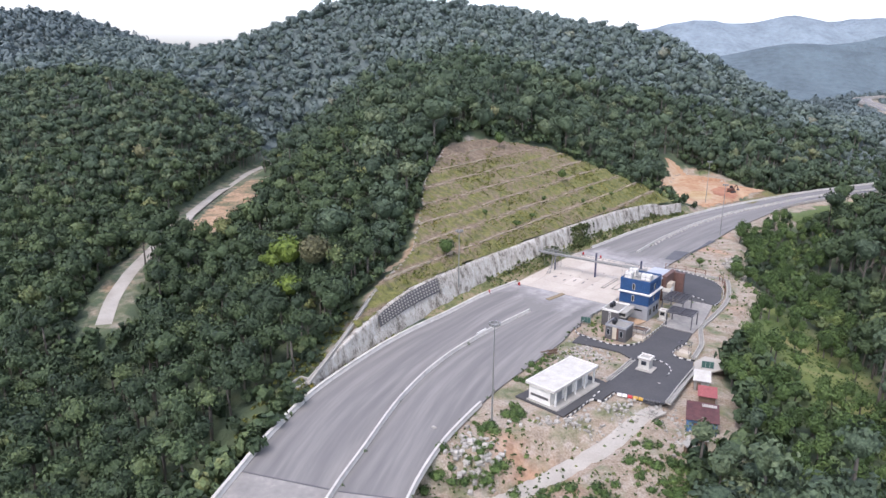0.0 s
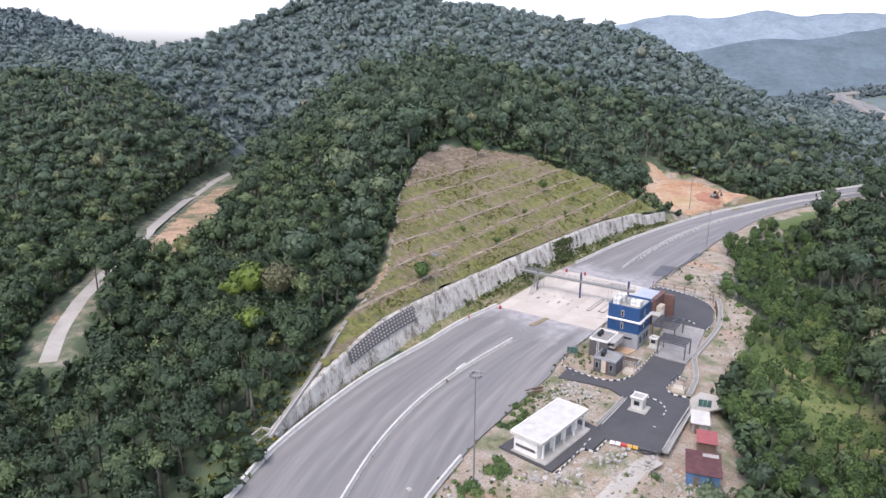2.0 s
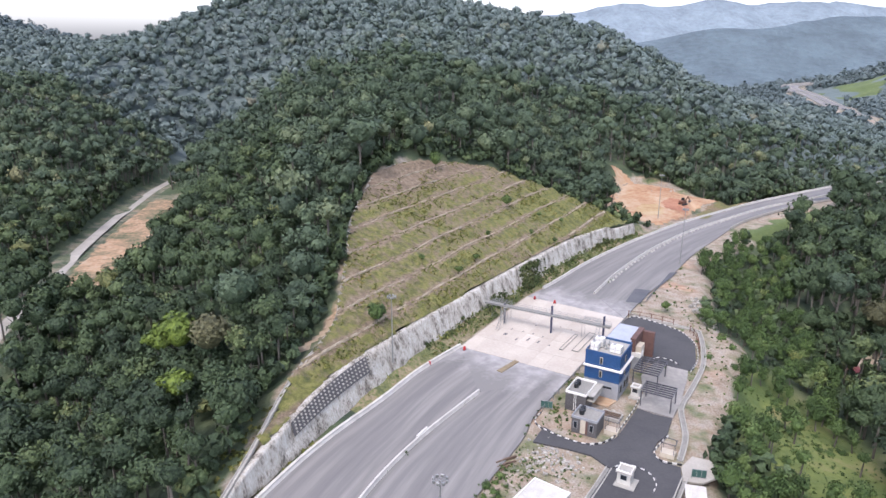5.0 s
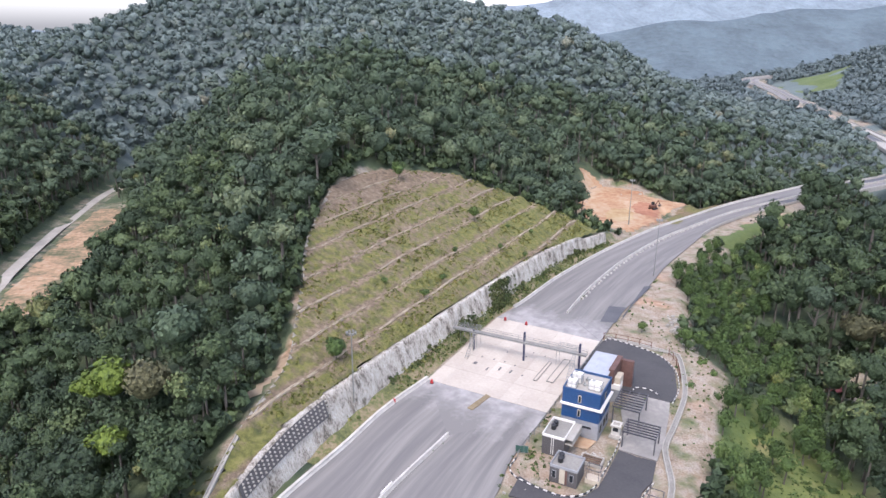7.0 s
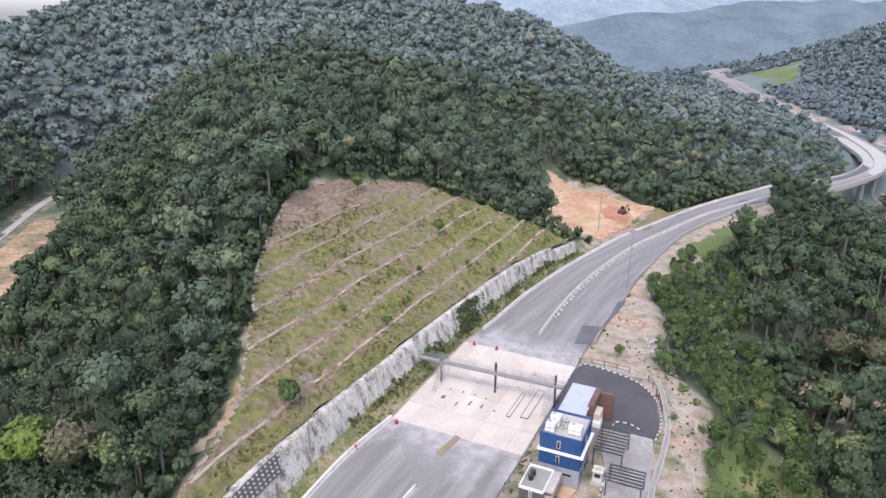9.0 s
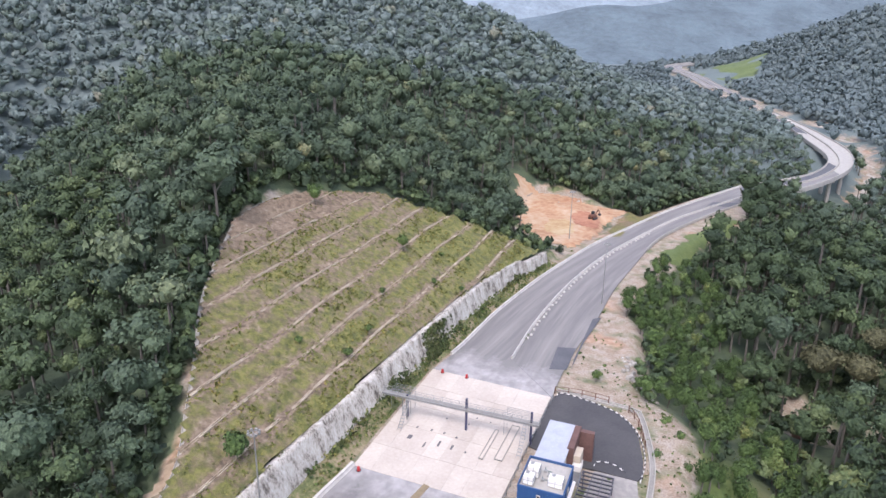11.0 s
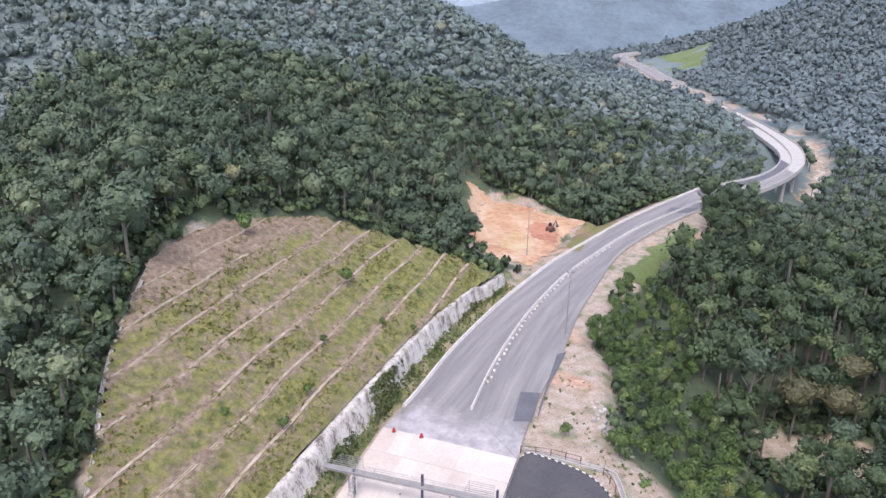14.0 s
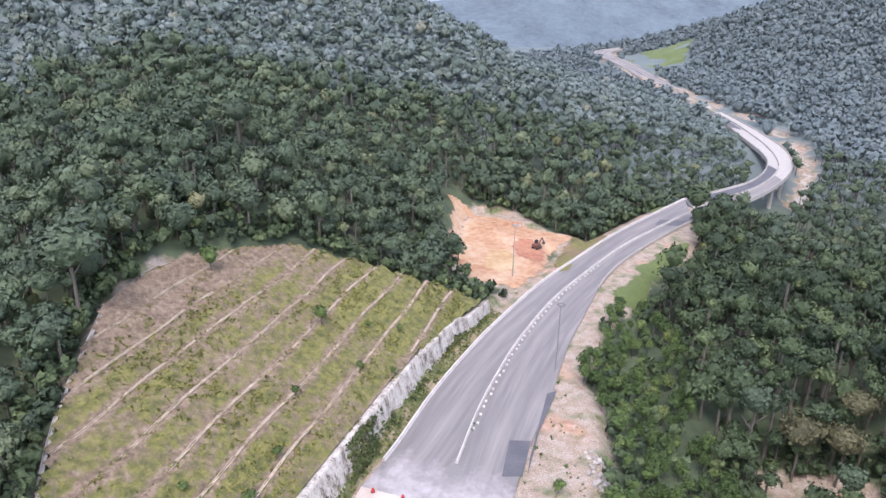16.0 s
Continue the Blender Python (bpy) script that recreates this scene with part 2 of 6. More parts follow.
def dusty_ends(m):
    """Pale dust carried from the plaza, thinning out unevenly along the road."""
    nt = m.node_tree
    b = nt.nodes["Principled BSDF"]
    base = b.inputs["Base Color"].links[0].from_socket
    geo = nt.nodes.new("ShaderNodeNewGeometry")

    def calc(op, *args, clamp=False):
        n = nt.nodes.new("ShaderNodeMath")
        n.operation, n.use_clamp = op, clamp
        for k, v in enumerate(args):
            if isinstance(v, (int, float)):
                n.inputs[k].default_value = v
            else:
                nt.links.new(v, n.inputs[k])
        return n.outputs[0]

    def grain(scale, stretch=(1, 1, 1)):
        mp = nt.nodes.new("ShaderNodeMapping")
        mp.vector_type = "TEXTURE"
        mp.inputs["Rotation"].default_value, mp.inputs["Scale"].default_value = (0, 0, radians(52)), stretch
        nt.links.new(geo.outputs["Position"], mp.inputs[0])
        n = nt.nodes.new("ShaderNodeTexNoise")
        n.inputs["Scale"].default_value, n.inputs["Detail"].default_value = scale, 6
        nt.links.new(mp.outputs[0], n.inputs["Vector"])
        return n.outputs["Fac"]

    xyz = nt.nodes.new("ShaderNodeSeparateXYZ")
    nt.links.new(geo.outputs["Position"], xyz.inputs[0])
    along = calc("MULTIPLY_ADD", xyz.outputs[0], 0.65, calc("MULTIPLY", xyz.outputs[1], 0.76))
    away = calc("SUBTRACT", calc("ABSOLUTE", calc("SUBTRACT", along, 179.4)), 20.2)
    reach = calc("MULTIPLY_ADD", away, -1 / 18, 0.95)
    ragged = calc("MULTIPLY_ADD", grain(0.16, (3.5, 1, 1)), 1.7, calc("MULTIPLY_ADD", grain(0.9), 0.6, -1.15))
    fac = calc("MULTIPLY_ADD", calc("ADD", reach, ragged), 1.7, -0.55, clamp=True)
    fac = calc("MULTIPLY", fac, calc("LESS_THAN", away, 40))
    cr = nt.nodes.new("ShaderNodeValToRGB")
    for e, (p, c) in zip(cr.color_ramp.elements, ((0.35, (0.20, 0.19, 0.172)), (0.68, (0.315, 0.298, 0.268)))):
        e.position, e.color = p, (*c, 1)
    nt.links.new(grain(0.35), cr.inputs[0])
    mx = nt.nodes.new("ShaderNodeMix")
    mx.data_type = "RGBA"
    nt.links.new(fac, mx.inputs[0])
    nt.links.new(base, mx.inputs[6])
    nt.links.new(cr.outputs[0], mx.inputs[7])
    nt.links.new(mx.outputs[2], b.inputs["Base Color"])


dusty_ends(M["asphalt"])


# ---- mesh helpers ----
def mesh_of(name, pieces, smooth=False):
    """One mesh from several (vertices, faces) pieces."""
    vs, fs, n = [], [], 0
    for v, f in pieces:
        vs.extend(map(tuple, v))
        fs.extend([tuple(i + n for i in q) for q in f])
        n += len(v)
    me = bpy.data.meshes.new(name)
    me.from_pydata(vs, [], fs)
    if smooth:
        me.polygons.foreach_set("use_smooth", [True] * len(me.polygons))
    me.update()
    return me


def part(name, pieces, mat, parent=None, label="", smooth=False):
    me = pieces if isinstance(pieces, bpy.types.Mesh) else mesh_of(name, pieces, smooth)
    if not me.materials:
        me.materials.append(M[mat])
    ob = new(name, me)
    if parent:
        ob.parent = parent
    if label:
        ob["label"] = label
    return ob


def thing(name, label, category, x=0, y=0, z=0, turn=0, group="", kind=""):
    ob = new(name)
    ob.matrix_basis = pose(x, y, z, 0, 0, turn)
    ob.empty_display_size = 0.2
    return tagged(ob, label, category, group, kind)


def box(x, y, z, sx, sy, sz, turn=0.0, cut=0.0):
    """A box standing on z, centred on x, y, with its upper edges cut back by cut."""
    c, s = math.cos(radians(turn)), math.sin(radians(turn))
    v = []
    for h, k in ((0, 0), (sz - cut, 0), (sz, cut)) if cut else ((0, 0), (sz, 0)):
        for a, b in ((-1, -1), (1, -1), (1, 1), (-1, 1)):
            px, py = a * (sx / 2 - k), b * (sy / 2 - k)
            v.append((x + c * px - s * py, y + s * px + c * py, z + h))
    n = len(v) // 4
    f = [(3, 2, 1, 0), tuple(range(4 * n - 4, 4 * n))]
    for r in range(n - 1):
        for k in range(4):
            f.append((4 * r + k, 4 * r + (k + 1) % 4, 4 * r + 4 + (k + 1) % 4, 4 * r + 4 + k))
    return v, f


def tube(p, q, r0, r1=None, n=8):
    p, q = Vector(p), Vector(q)
    r1 = r0 if r1 is None else r1
    w = (q - p).normalized()
    u = w.orthogonal().normalized()
    s = w.cross(u)
    v = []
    for o, r in ((p, r0), (q, r1)):
        for k in range(n):
            a = 2 * math.pi * k / n
            v.append(tuple(o + r * (math.cos(a) * u + math.sin(a) * s)))
    return v, [(k, (k + 1) % n, n + (k + 1) % n, n + k) for k in range(n)] + [tuple(range(n))[::-1], tuple(range(n, 2 * n))]


def beam(p, q, w, h):
    """A square bar from p to q, w wide and h high."""
    p, q = Vector(p), Vector(q)
    d = (q - p).normalized()
    up = Vector((0, 0, 1)) if abs(d.z) < 0.9 else Vector((1, 0, 0))
    s = d.cross(up).normalized() * w / 2
    t = s.cross(d).normalized() * h / 2
    v = [tuple(o + a * s + b * t) for o in (p, q) for a, b in ((-1, -1), (1, -1), (1, 1), (-1, 1))]
    return v, [(3, 2, 1, 0), (4, 5, 6, 7)] + [(k, (k + 1) % 4, 4 + (k + 1) % 4, 4 + k) for k in range(4)]


def curve(pts, step=3.0):
    """A smooth line through the given points, at even steps."""
    P = np.array(pts, float)
    Q = np.vstack([2 * P[0] - P[1], P, 2 * P[-1] - P[-2]])
    out = []
    for i in range(1, len(Q) - 2):
        for t in np.linspace(0, 1, 24, endpoint=False):
            a, b, c, d = Q[i - 1:i + 3]
            out.append(0.5 * (2 * b + (c - a) * t + (2 * a - 5 * b + 4 * c - d) * t * t + (3 * b - a - 3 * c + d) * t ** 3))
    out.append(P[-1])
    out = np.array(out)
    L = np.concatenate([[0], np.cumsum(np.linalg.norm(np.diff(out[:, :2], axis=0), axis=1))])
    n = max(2, int(L[-1] / step) + 1)
    return np.stack([np.interp(np.linspace(0, L[-1], n), L, out[:, k]) for k in range(out.shape[1])], 1)


def resample(C, n):
    L = np.concatenate([[0], np.cumsum(np.linalg.norm(np.diff(C[:, :2], axis=0), axis=1))])
    return np.stack([np.interp(np.linspace(0, L[-1], n), L, C[:, k]) for k in range(C.shape[1])], 1)


def normals(C):
    d = np.gradient(C[:, :2], axis=0)
    d /= np.linalg.norm(d, axis=1)[:, None]
    return np.stack([d[:, 1], -d[:, 0]], 1)


def sweep(C, profile, closed=True):
    """A profile of (offset to the right, height) carried along the line C, with end caps."""
    C = np.asarray(C, float)
    z = C[:, 2] if C.shape[1] > 2 else np.zeros(len(C))
    N, m = normals(C), len(profile)
    v = [(C[i, 0] + N[i, 0] * o, C[i, 1] + N[i, 1] * o, z[i] + h) for i in range(len(C)) for o, h in profile]
    f = []
    for i in range(len(C) - 1):
        for k in range(m if closed else m - 1):
            a, b = i * m + k, i * m + (k + 1) % m
            f.append((a, b, b + m, a + m))
    if closed:
        f += [tuple(range(m))[::-1], tuple(range((len(C) - 1) * m, len(C) * m))]
    return v, f


def sheet(name, left, right, mat, z=0.0, thick=0.3, across=10, step=2.5, parent=None, z_ends=None):
    """A slab of pavement between two edge lines, with UV in metres (u across, v along)."""
    n = max(int(len(left)), int(len(right)))
    Ls, Rs = resample(left, n), resample(right, n)
    zz = z + np.zeros(n) if z_ends is None else np.interp(np.linspace(0, 1, n), np.linspace(0, 1, len(z_ends)), z_ends)
    v, f, uv = [], [], []
    along = np.concatenate([[0], np.cumsum(np.linalg.norm(np.diff((Ls + Rs)[:, :2] / 2, axis=0), axis=1))])
    for i in range(n):
        w = np.linalg.norm((Rs - Ls)[i, :2])
        for k in range(across + 1):
            p = Ls[i] + (Rs[i] - Ls[i]) * k / across
            v.append((p[0], p[1], zz[i]))
            uv.append((w * k / across, along[i]))
    m = across + 1
    for i in range(n - 1):
        for k in range(across):
            f.append((i * m + k, i * m + k + 1, (i + 1) * m + k + 1, (i + 1) * m + k))
    top = len(v)
    rim = [i * m for i in range(n)] + [(n - 1) * m + k for k in range(1, m)] + [i * m + across for i in range(n - 2, -1, -1)] + list(range(across - 1, 0, -1))
    for j in rim:
        v.append((v[j][0], v[j][1], v[j][2] - thick))
        uv.append(uv[j])
    for a in range(len(rim)):
        b = (a + 1) % len(rim)
        f.append((rim[a], rim[b], top + b, top + a))
    me = mesh_of(name, [(v, f)])
    lay = me.uv_layers.new(name="UVMap")
    idx = np.zeros(len(me.loops), int)
    me.loops.foreach_get("vertex_index", idx)
    lay.data.foreach_set("uv", np.array(uv)[idx].ravel())
    return part(name, me, mat, parent)


def slab(pts, z, thick):
    """A flat plate with the outline pts (counter-clockwise)."""
    n = len(pts)
    v = [(x, y, z) for x, y in pts] + [(x, y, z - thick) for x, y in pts]
    return v, [tuple(range(n)), tuple(range(2 * n - 1, n - 1, -1))] + [(n + k, n + (k + 1) % n, (k + 1) % n, k) for k in range(n)]


# ---- plan ----
LEFT_S = curve([(-38, 62), (-35, 78), (-32.2, 93), (-29.5, 106), (-24.5, 122), (-15.5, 140), (-8.0, 152), (2.0, 165.2), (11, 178), (21.8, 190)])
MED_S = curve([(-20.5, 62), (-18.4, 78), (-16.0, 90), (-13.0, 100.5), (-7.6, 119), (-0.2, 135.5), (9.5, 150.2), (23.0, 166.6)])
RIGHT_S = curve([(-9.5, 62), (-6.6, 78), (-4.6, 88), (-2.6, 95), (0.4, 103), (4.4, 111), (11, 122.6), (16.6, 130.6), (22.5, 139), (29, 148.4), (33.5, 157), (45, 172.1)])
LEFT_N = curve([(45.7, 222.5), (56, 232.8), (72, 251), (93, 271.6), (109, 285.4), (129, 301.5), (152, 317), (180, 335), (211, 352), (243, 368.5)])
MED_N = curve([(66.4, 222.9), (77.5, 238), (89.6, 252.5), (104, 268), (126, 288), (149.5, 305), (176, 322.5), (202, 336), (231, 350)])
RIGHT_N = curve([(69, 203.9), (78, 216), (88, 228), (100, 241.5), (113, 257.5), (129, 274.5), (152.4, 298), (175, 314), (202, 329), (232, 343.5)])
PLAZA = [(21.8, 189.9), (45.0, 172.1), (68.9, 203.8), (45.8, 222.7)]
VIA_IN = curve([(243, 368.5), (268, 375), (302, 387), (334, 409), (360, 438), (392, 493), (426, 555), (445, 606), (462, 655), (486, 722), (508, 790), (526, 850), (536, 905), (556, 942), (610, 965)])
VIA_OUT = curve([(232, 343.5), (258, 353), (292, 367.5), (331, 390.5), (361, 416), (388, 448), (409, 485), (430, 528), (457, 590), (477, 645), (501, 712), (523, 780), (541, 843), (551, 893), (572, 925), (616, 945)])
ALONG, ACROSS = np.array((0.65, 0.76)), np.array((-0.76, 0.65))
CUT = [(-26, 122), (-21, 139), (-15.5, 160), (-8.5, 178), (-7.2, 191), (-6.3, 206), (-6, 220), (-4, 235), (1, 258), (10, 273), (25, 285), (46, 294), (66, 291), (81, 288), (97, 284)]


FOOT = [(98.7, 282), (89.6, 273.4), (66.8, 250.6), (44.4, 224.6), (23.5, 199.6), (9.1, 183.0), (-9, 159.0), (-18.4, 138.4)]  # along the wall's head


def cut_plane(x, y):
    return 5 + 0.42 * (ACROSS[0] * x + ACROSS[1] * y - 106)


def to_line(X, Y, pts):
    """Distance from a line of points, and the height carried along it."""
    P = np.asarray(pts, float)
    best, hz = np.full(X.shape, 1e9), np.zeros(X.shape)
    for a, b in zip(P[:-1], P[1:]):
        dx, dy = b[0] - a[0], b[1] - a[1]
        t = np.clip(((X - a[0]) * dx + (Y - a[1]) * dy) / (dx * dx + dy * dy), 0, 1)
        d = np.hypot(X - a[0] - t * dx, Y - a[1] - t * dy)
        m = d < best
        best[m] = d[m]
        if len(a) > 2:
            hz[m] = (a[2] + t * (b[2] - a[2]))[m]
    return best, hz


def inside(X, Y, poly):
    r = np.zeros(X.shape, bool)
    for (x0, y0), (x1, y1) in zip(poly, poly[1:] + poly[:1]):
        if y0 != y1:
            r ^= ((y0 > Y) != (y1 > Y)) & (X < (x1 - x0) * (Y - y0) / (y1 - y0) + x0)
    return r


PLATFORMS = [  # line with heights, half width, fill slope, cut slope
    ([(-22, 60, 0), (-14, 95, 0), (-3, 128, 0), (20, 160, 0), (45, 195, 0), (62, 217, 0), (90, 250, 0), (120, 280, 0), (160, 310, 0), (205, 335, 0), (228, 347, 0)], 15.5, 0.55, 1.2),
    ([(8, 110, 0), (24, 123, 0), (40, 132, 0)], 9.5, 0.8, 1),
    ([(40, 140, 0), (52, 158, 0), (66, 180, 0), (74, 190, 0)], 17, 0.55, 1),
    ([(80, 205, 0), (90, 222, 0), (99, 238, 0)], 9, 0.7, 1),
    ([(-88, 166, -4), (-92, 181, -1.8), (-94.5, 198, 0.2), (-99, 228, 0), (-103, 259, 0), (-107.5, 302, -0.5), (-111, 350, -1), (-112, 398, -1.5), (-109, 447, -2), (-119, 507, -2), (-108, 524, -2)], 5.5, 0.5, 0.7),
    ([(-94, 246, -1), (-92, 280, -1), (-95, 320, -1.5), (-102, 372, -1.5)], 12, 0.5, 0.7),
    ([(118, 318, 0.5), (128, 335, 1.5), (136, 350, 4)], 15, 0.5, 1.0),
    ([(155, 335, 1), (140, 345, 3)], 7, 0.5, 1.0),
    ([(452, 600, -2), (470, 650, 0), (494, 717, 3), (516, 785, 6), (533, 847, 10), (544, 900, 13), (564, 933, 16), (612, 955, 18)], 12.5, 0.5, 0.7),
    ([(337, 387, -21), (367, 408, -19), (403, 440, -15), (430, 480, -10), (452, 517, -8), (470, 567, -5)], 4, 0.5, 0.7),
    ([(146, 204, -20), (158, 198, -20)], 9, 0.4, 0.6),
    ([(-8, 84, -8), (0, 89, -6.5), (11, 95.2, -5), (21.4, 102, -4), (30.3, 107.6, -2.5), (36.9, 114, -1), (41.5, 117, -0.1)], 2.5, 0.35, 0.9),
    ([(52, 127, -1), (49, 118, -1.5), (45, 108, -2)], 5, 0.35, 0.8),
]
HILLS = [  # x, y, spread x, spread y, height
    (10, 760, 190, 220, 116), (210, 640, 70, 120, 22), (-90, 720, 55, 100, 20), (-275, 820, 75, 150, -24), (8, 322, 50, 135, 37), (-440, 760, 150, 230, 106), (-75, 170, 45, 90, -8), (850, 700, 150, 240, 125),
    (125, 185, 30, 30, -6), (-260, 260, 70, 120, 14), (-235, 440, 70, 80, 15), (300, 335, 100, 75, -15),
]


def ground_height(X, Y):
    X, Y = np.asarray(X, float), np.asarray(Y, float)
    h = np.full(X.shape, -12.0)
    for cx, cy, sx, sy, a in HILLS:
        h += a * np.exp(-0.5 * (((X - cx) / sx) ** 2 + ((Y - cy) / sy) ** 2))
    h += 5 * np.sin(X * 0.021 + 1.3 * np.sin(Y * 0.013)) * np.sin(Y * 0.017 + 0.8) * np.clip(h / 40 + 0.4, 0, 1)
    h += 1.2 * np.sin(X * 0.09 + Y * 0.05) * np.sin(Y * 0.07 - X * 0.03)
    d, _ = to_line(X, Y, CUT)
    inn = inside(X, Y, CUT + FOOT)
    plane = cut_plane(X, Y)
    d = np.where(inn, 0, d)
    s, dd = ALONG[0] * X + ALONG[1] * Y, ACROSS[0] * X + ACROSS[1] * Y
    foot = np.interp(s, [78, 92, 118, 146, 168, 200, 235, 262, 283], [100.0, 103.6, 108.3, 110.6, 111.2, 111.6, 111.4, 110.3, 107.4])
    h = np.clip(h, plane - 0.9 - 0.7 * d, plane - 0.9 + 0.55 * d) - np.where(inn, 5 * np.clip(1.3 - (dd - foot) / 7, 0, 1), 0)
    for line, half, fill, cut in PLATFORMS:
        d, hz = to_line(X, Y, line)
        d = np.maximum(d - half, 0)
        lo, hi = hz - 0.35 - fill * d, hz - 0.35 + cut * d
        free = inn & (h > hz)
        h = np.where(free, h, np.clip(h, lo, hi))
    verge = (s > 76) & (s < 290) & (dd < foot + 2.2) & (dd > foot - 14)
    return np.where(verge, np.minimum(h, -0.3), h)


def off_pavement(X, Y):
    """How far a place lies from made ground alone."""
    best = np.full(np.shape(X), 1e9)
    for line, half, _, _ in PLATFORMS:
        best = np.minimum(best, to_line(X, Y, line)[0] - half)
    return best


VIADUCT_LINE = [(238, 356), (263, 364), (297, 377), (333, 400), (361, 427), (390, 470), (418, 520), (441, 572), (455, 602)]


def on_verge(X, Y):
    """The strip between the carriageway and the retaining wall."""
    s, dd = ALONG[0] * X + ALONG[1] * Y, ACROSS[0] * X + ACROSS[1] * Y
    foot = np.interp(s, [78, 92, 118, 146, 168, 200, 235, 262, 283], [100.0, 103.6, 108.3, 110.6, 111.2, 111.6, 111.4, 110.3, 107.4])
    return (s > 72) & (s < 292) & (dd < foot + 3) & (dd > foot - 20)


def clear_of(X, Y):
    """How far a place lies from bare ground and pavement."""
    best = np.full(np.shape(X), 1e9)
    for line, half, _, _ in PLATFORMS:
        best = np.minimum(best, to_line(X, Y, line)[0] - half)
    best = np.minimum(best, to_line(X, Y, VIADUCT_LINE)[0] - 13)
    d, _ = to_line(X, Y, CUT + FOOT + [CUT[0]])
    d = np.where(inside(X, Y, CUT + FOOT), -1, d)
    return np.minimum(best, d)


# ---- ground ----
def axis(lo, a, b, hi, fine, grow):
    mid = list(np.arange(a, b + 0.1, fine))
    out, s, p = [], fine, b
    while p < hi:
        s *= grow
        p += s
        out.append(p)
    pre, s, p = [], fine, a
    while p > lo:
        s *= grow
        p -= s
        pre.append(p)
    return np.array(pre[::-1] + mid + out)


gx, gy = axis(-4800, -130, 250, 4800, 2.6, 1.09), axis(-2500, 60, 400, 4900, 2.6, 1.08)
GX, GY = np.meshgrid(gx, gy, indexing="ij")
GZ = ground_height(GX, GY)
ground_me = bpy.data.meshes.new("ground")
nx, ny = len(gx), len(gy)
ii = np.arange(nx * ny).reshape(nx, ny)
quads = np.stack([ii[:-1, :-1], ii[1:, :-1], ii[1:, 1:], ii[:-1, 1:]], -1).reshape(-1, 4)
ground_me.from_pydata(np.stack([GX, GY, GZ], -1).reshape(-1, 3), [], quads.tolist())
ground_me.polygons.foreach_set("use_smooth", [True] * len(ground_me.polygons))
bare = ground_me.attributes.new("bare", "FLOAT", "POINT")
EARTH = [(-2, 96), (14, 114), (44, 119), (53, 134), (57, 122), (51, 112), (44, 103), (40, 96), (36, 60), (-6, 60), (-8, 84)]
near_bare = np.clip(1.15 - off_pavement(GX, GY) / np.where(GX < -60, 1.6, np.where(GX > 250, 3.0, 5.0)), 0, 1)
near_bare = np.maximum(near_bare, 0.75 * inside(GX, GY, EARTH))
near_bare[(GX < 20) & (GY > 130) & (to_line(GX, GY, CUT)[0] < 2.5)] = 0.55
near_bare[GX < -60] *= 0.4
right_bank = np.exp(-0.5 * (((GX - 88) / 13) ** 2 + ((GY - 150) / 26) ** 2))
bare.data.foreach_set("value", near_bare.ravel())
lush = ground_me.attributes.new("lush", "FLOAT", "POINT")
lush.data.foreach_set("value", right_bank.ravel())

# mask for haze painted into the ground colour, rising with distance
ground_me.attributes.new("remote_haze", "FLOAT", "POINT").data.foreach_set("value", np.clip((GY + 0.4 * np.abs(GX) - 470) / 80, 0, 1).ravel())


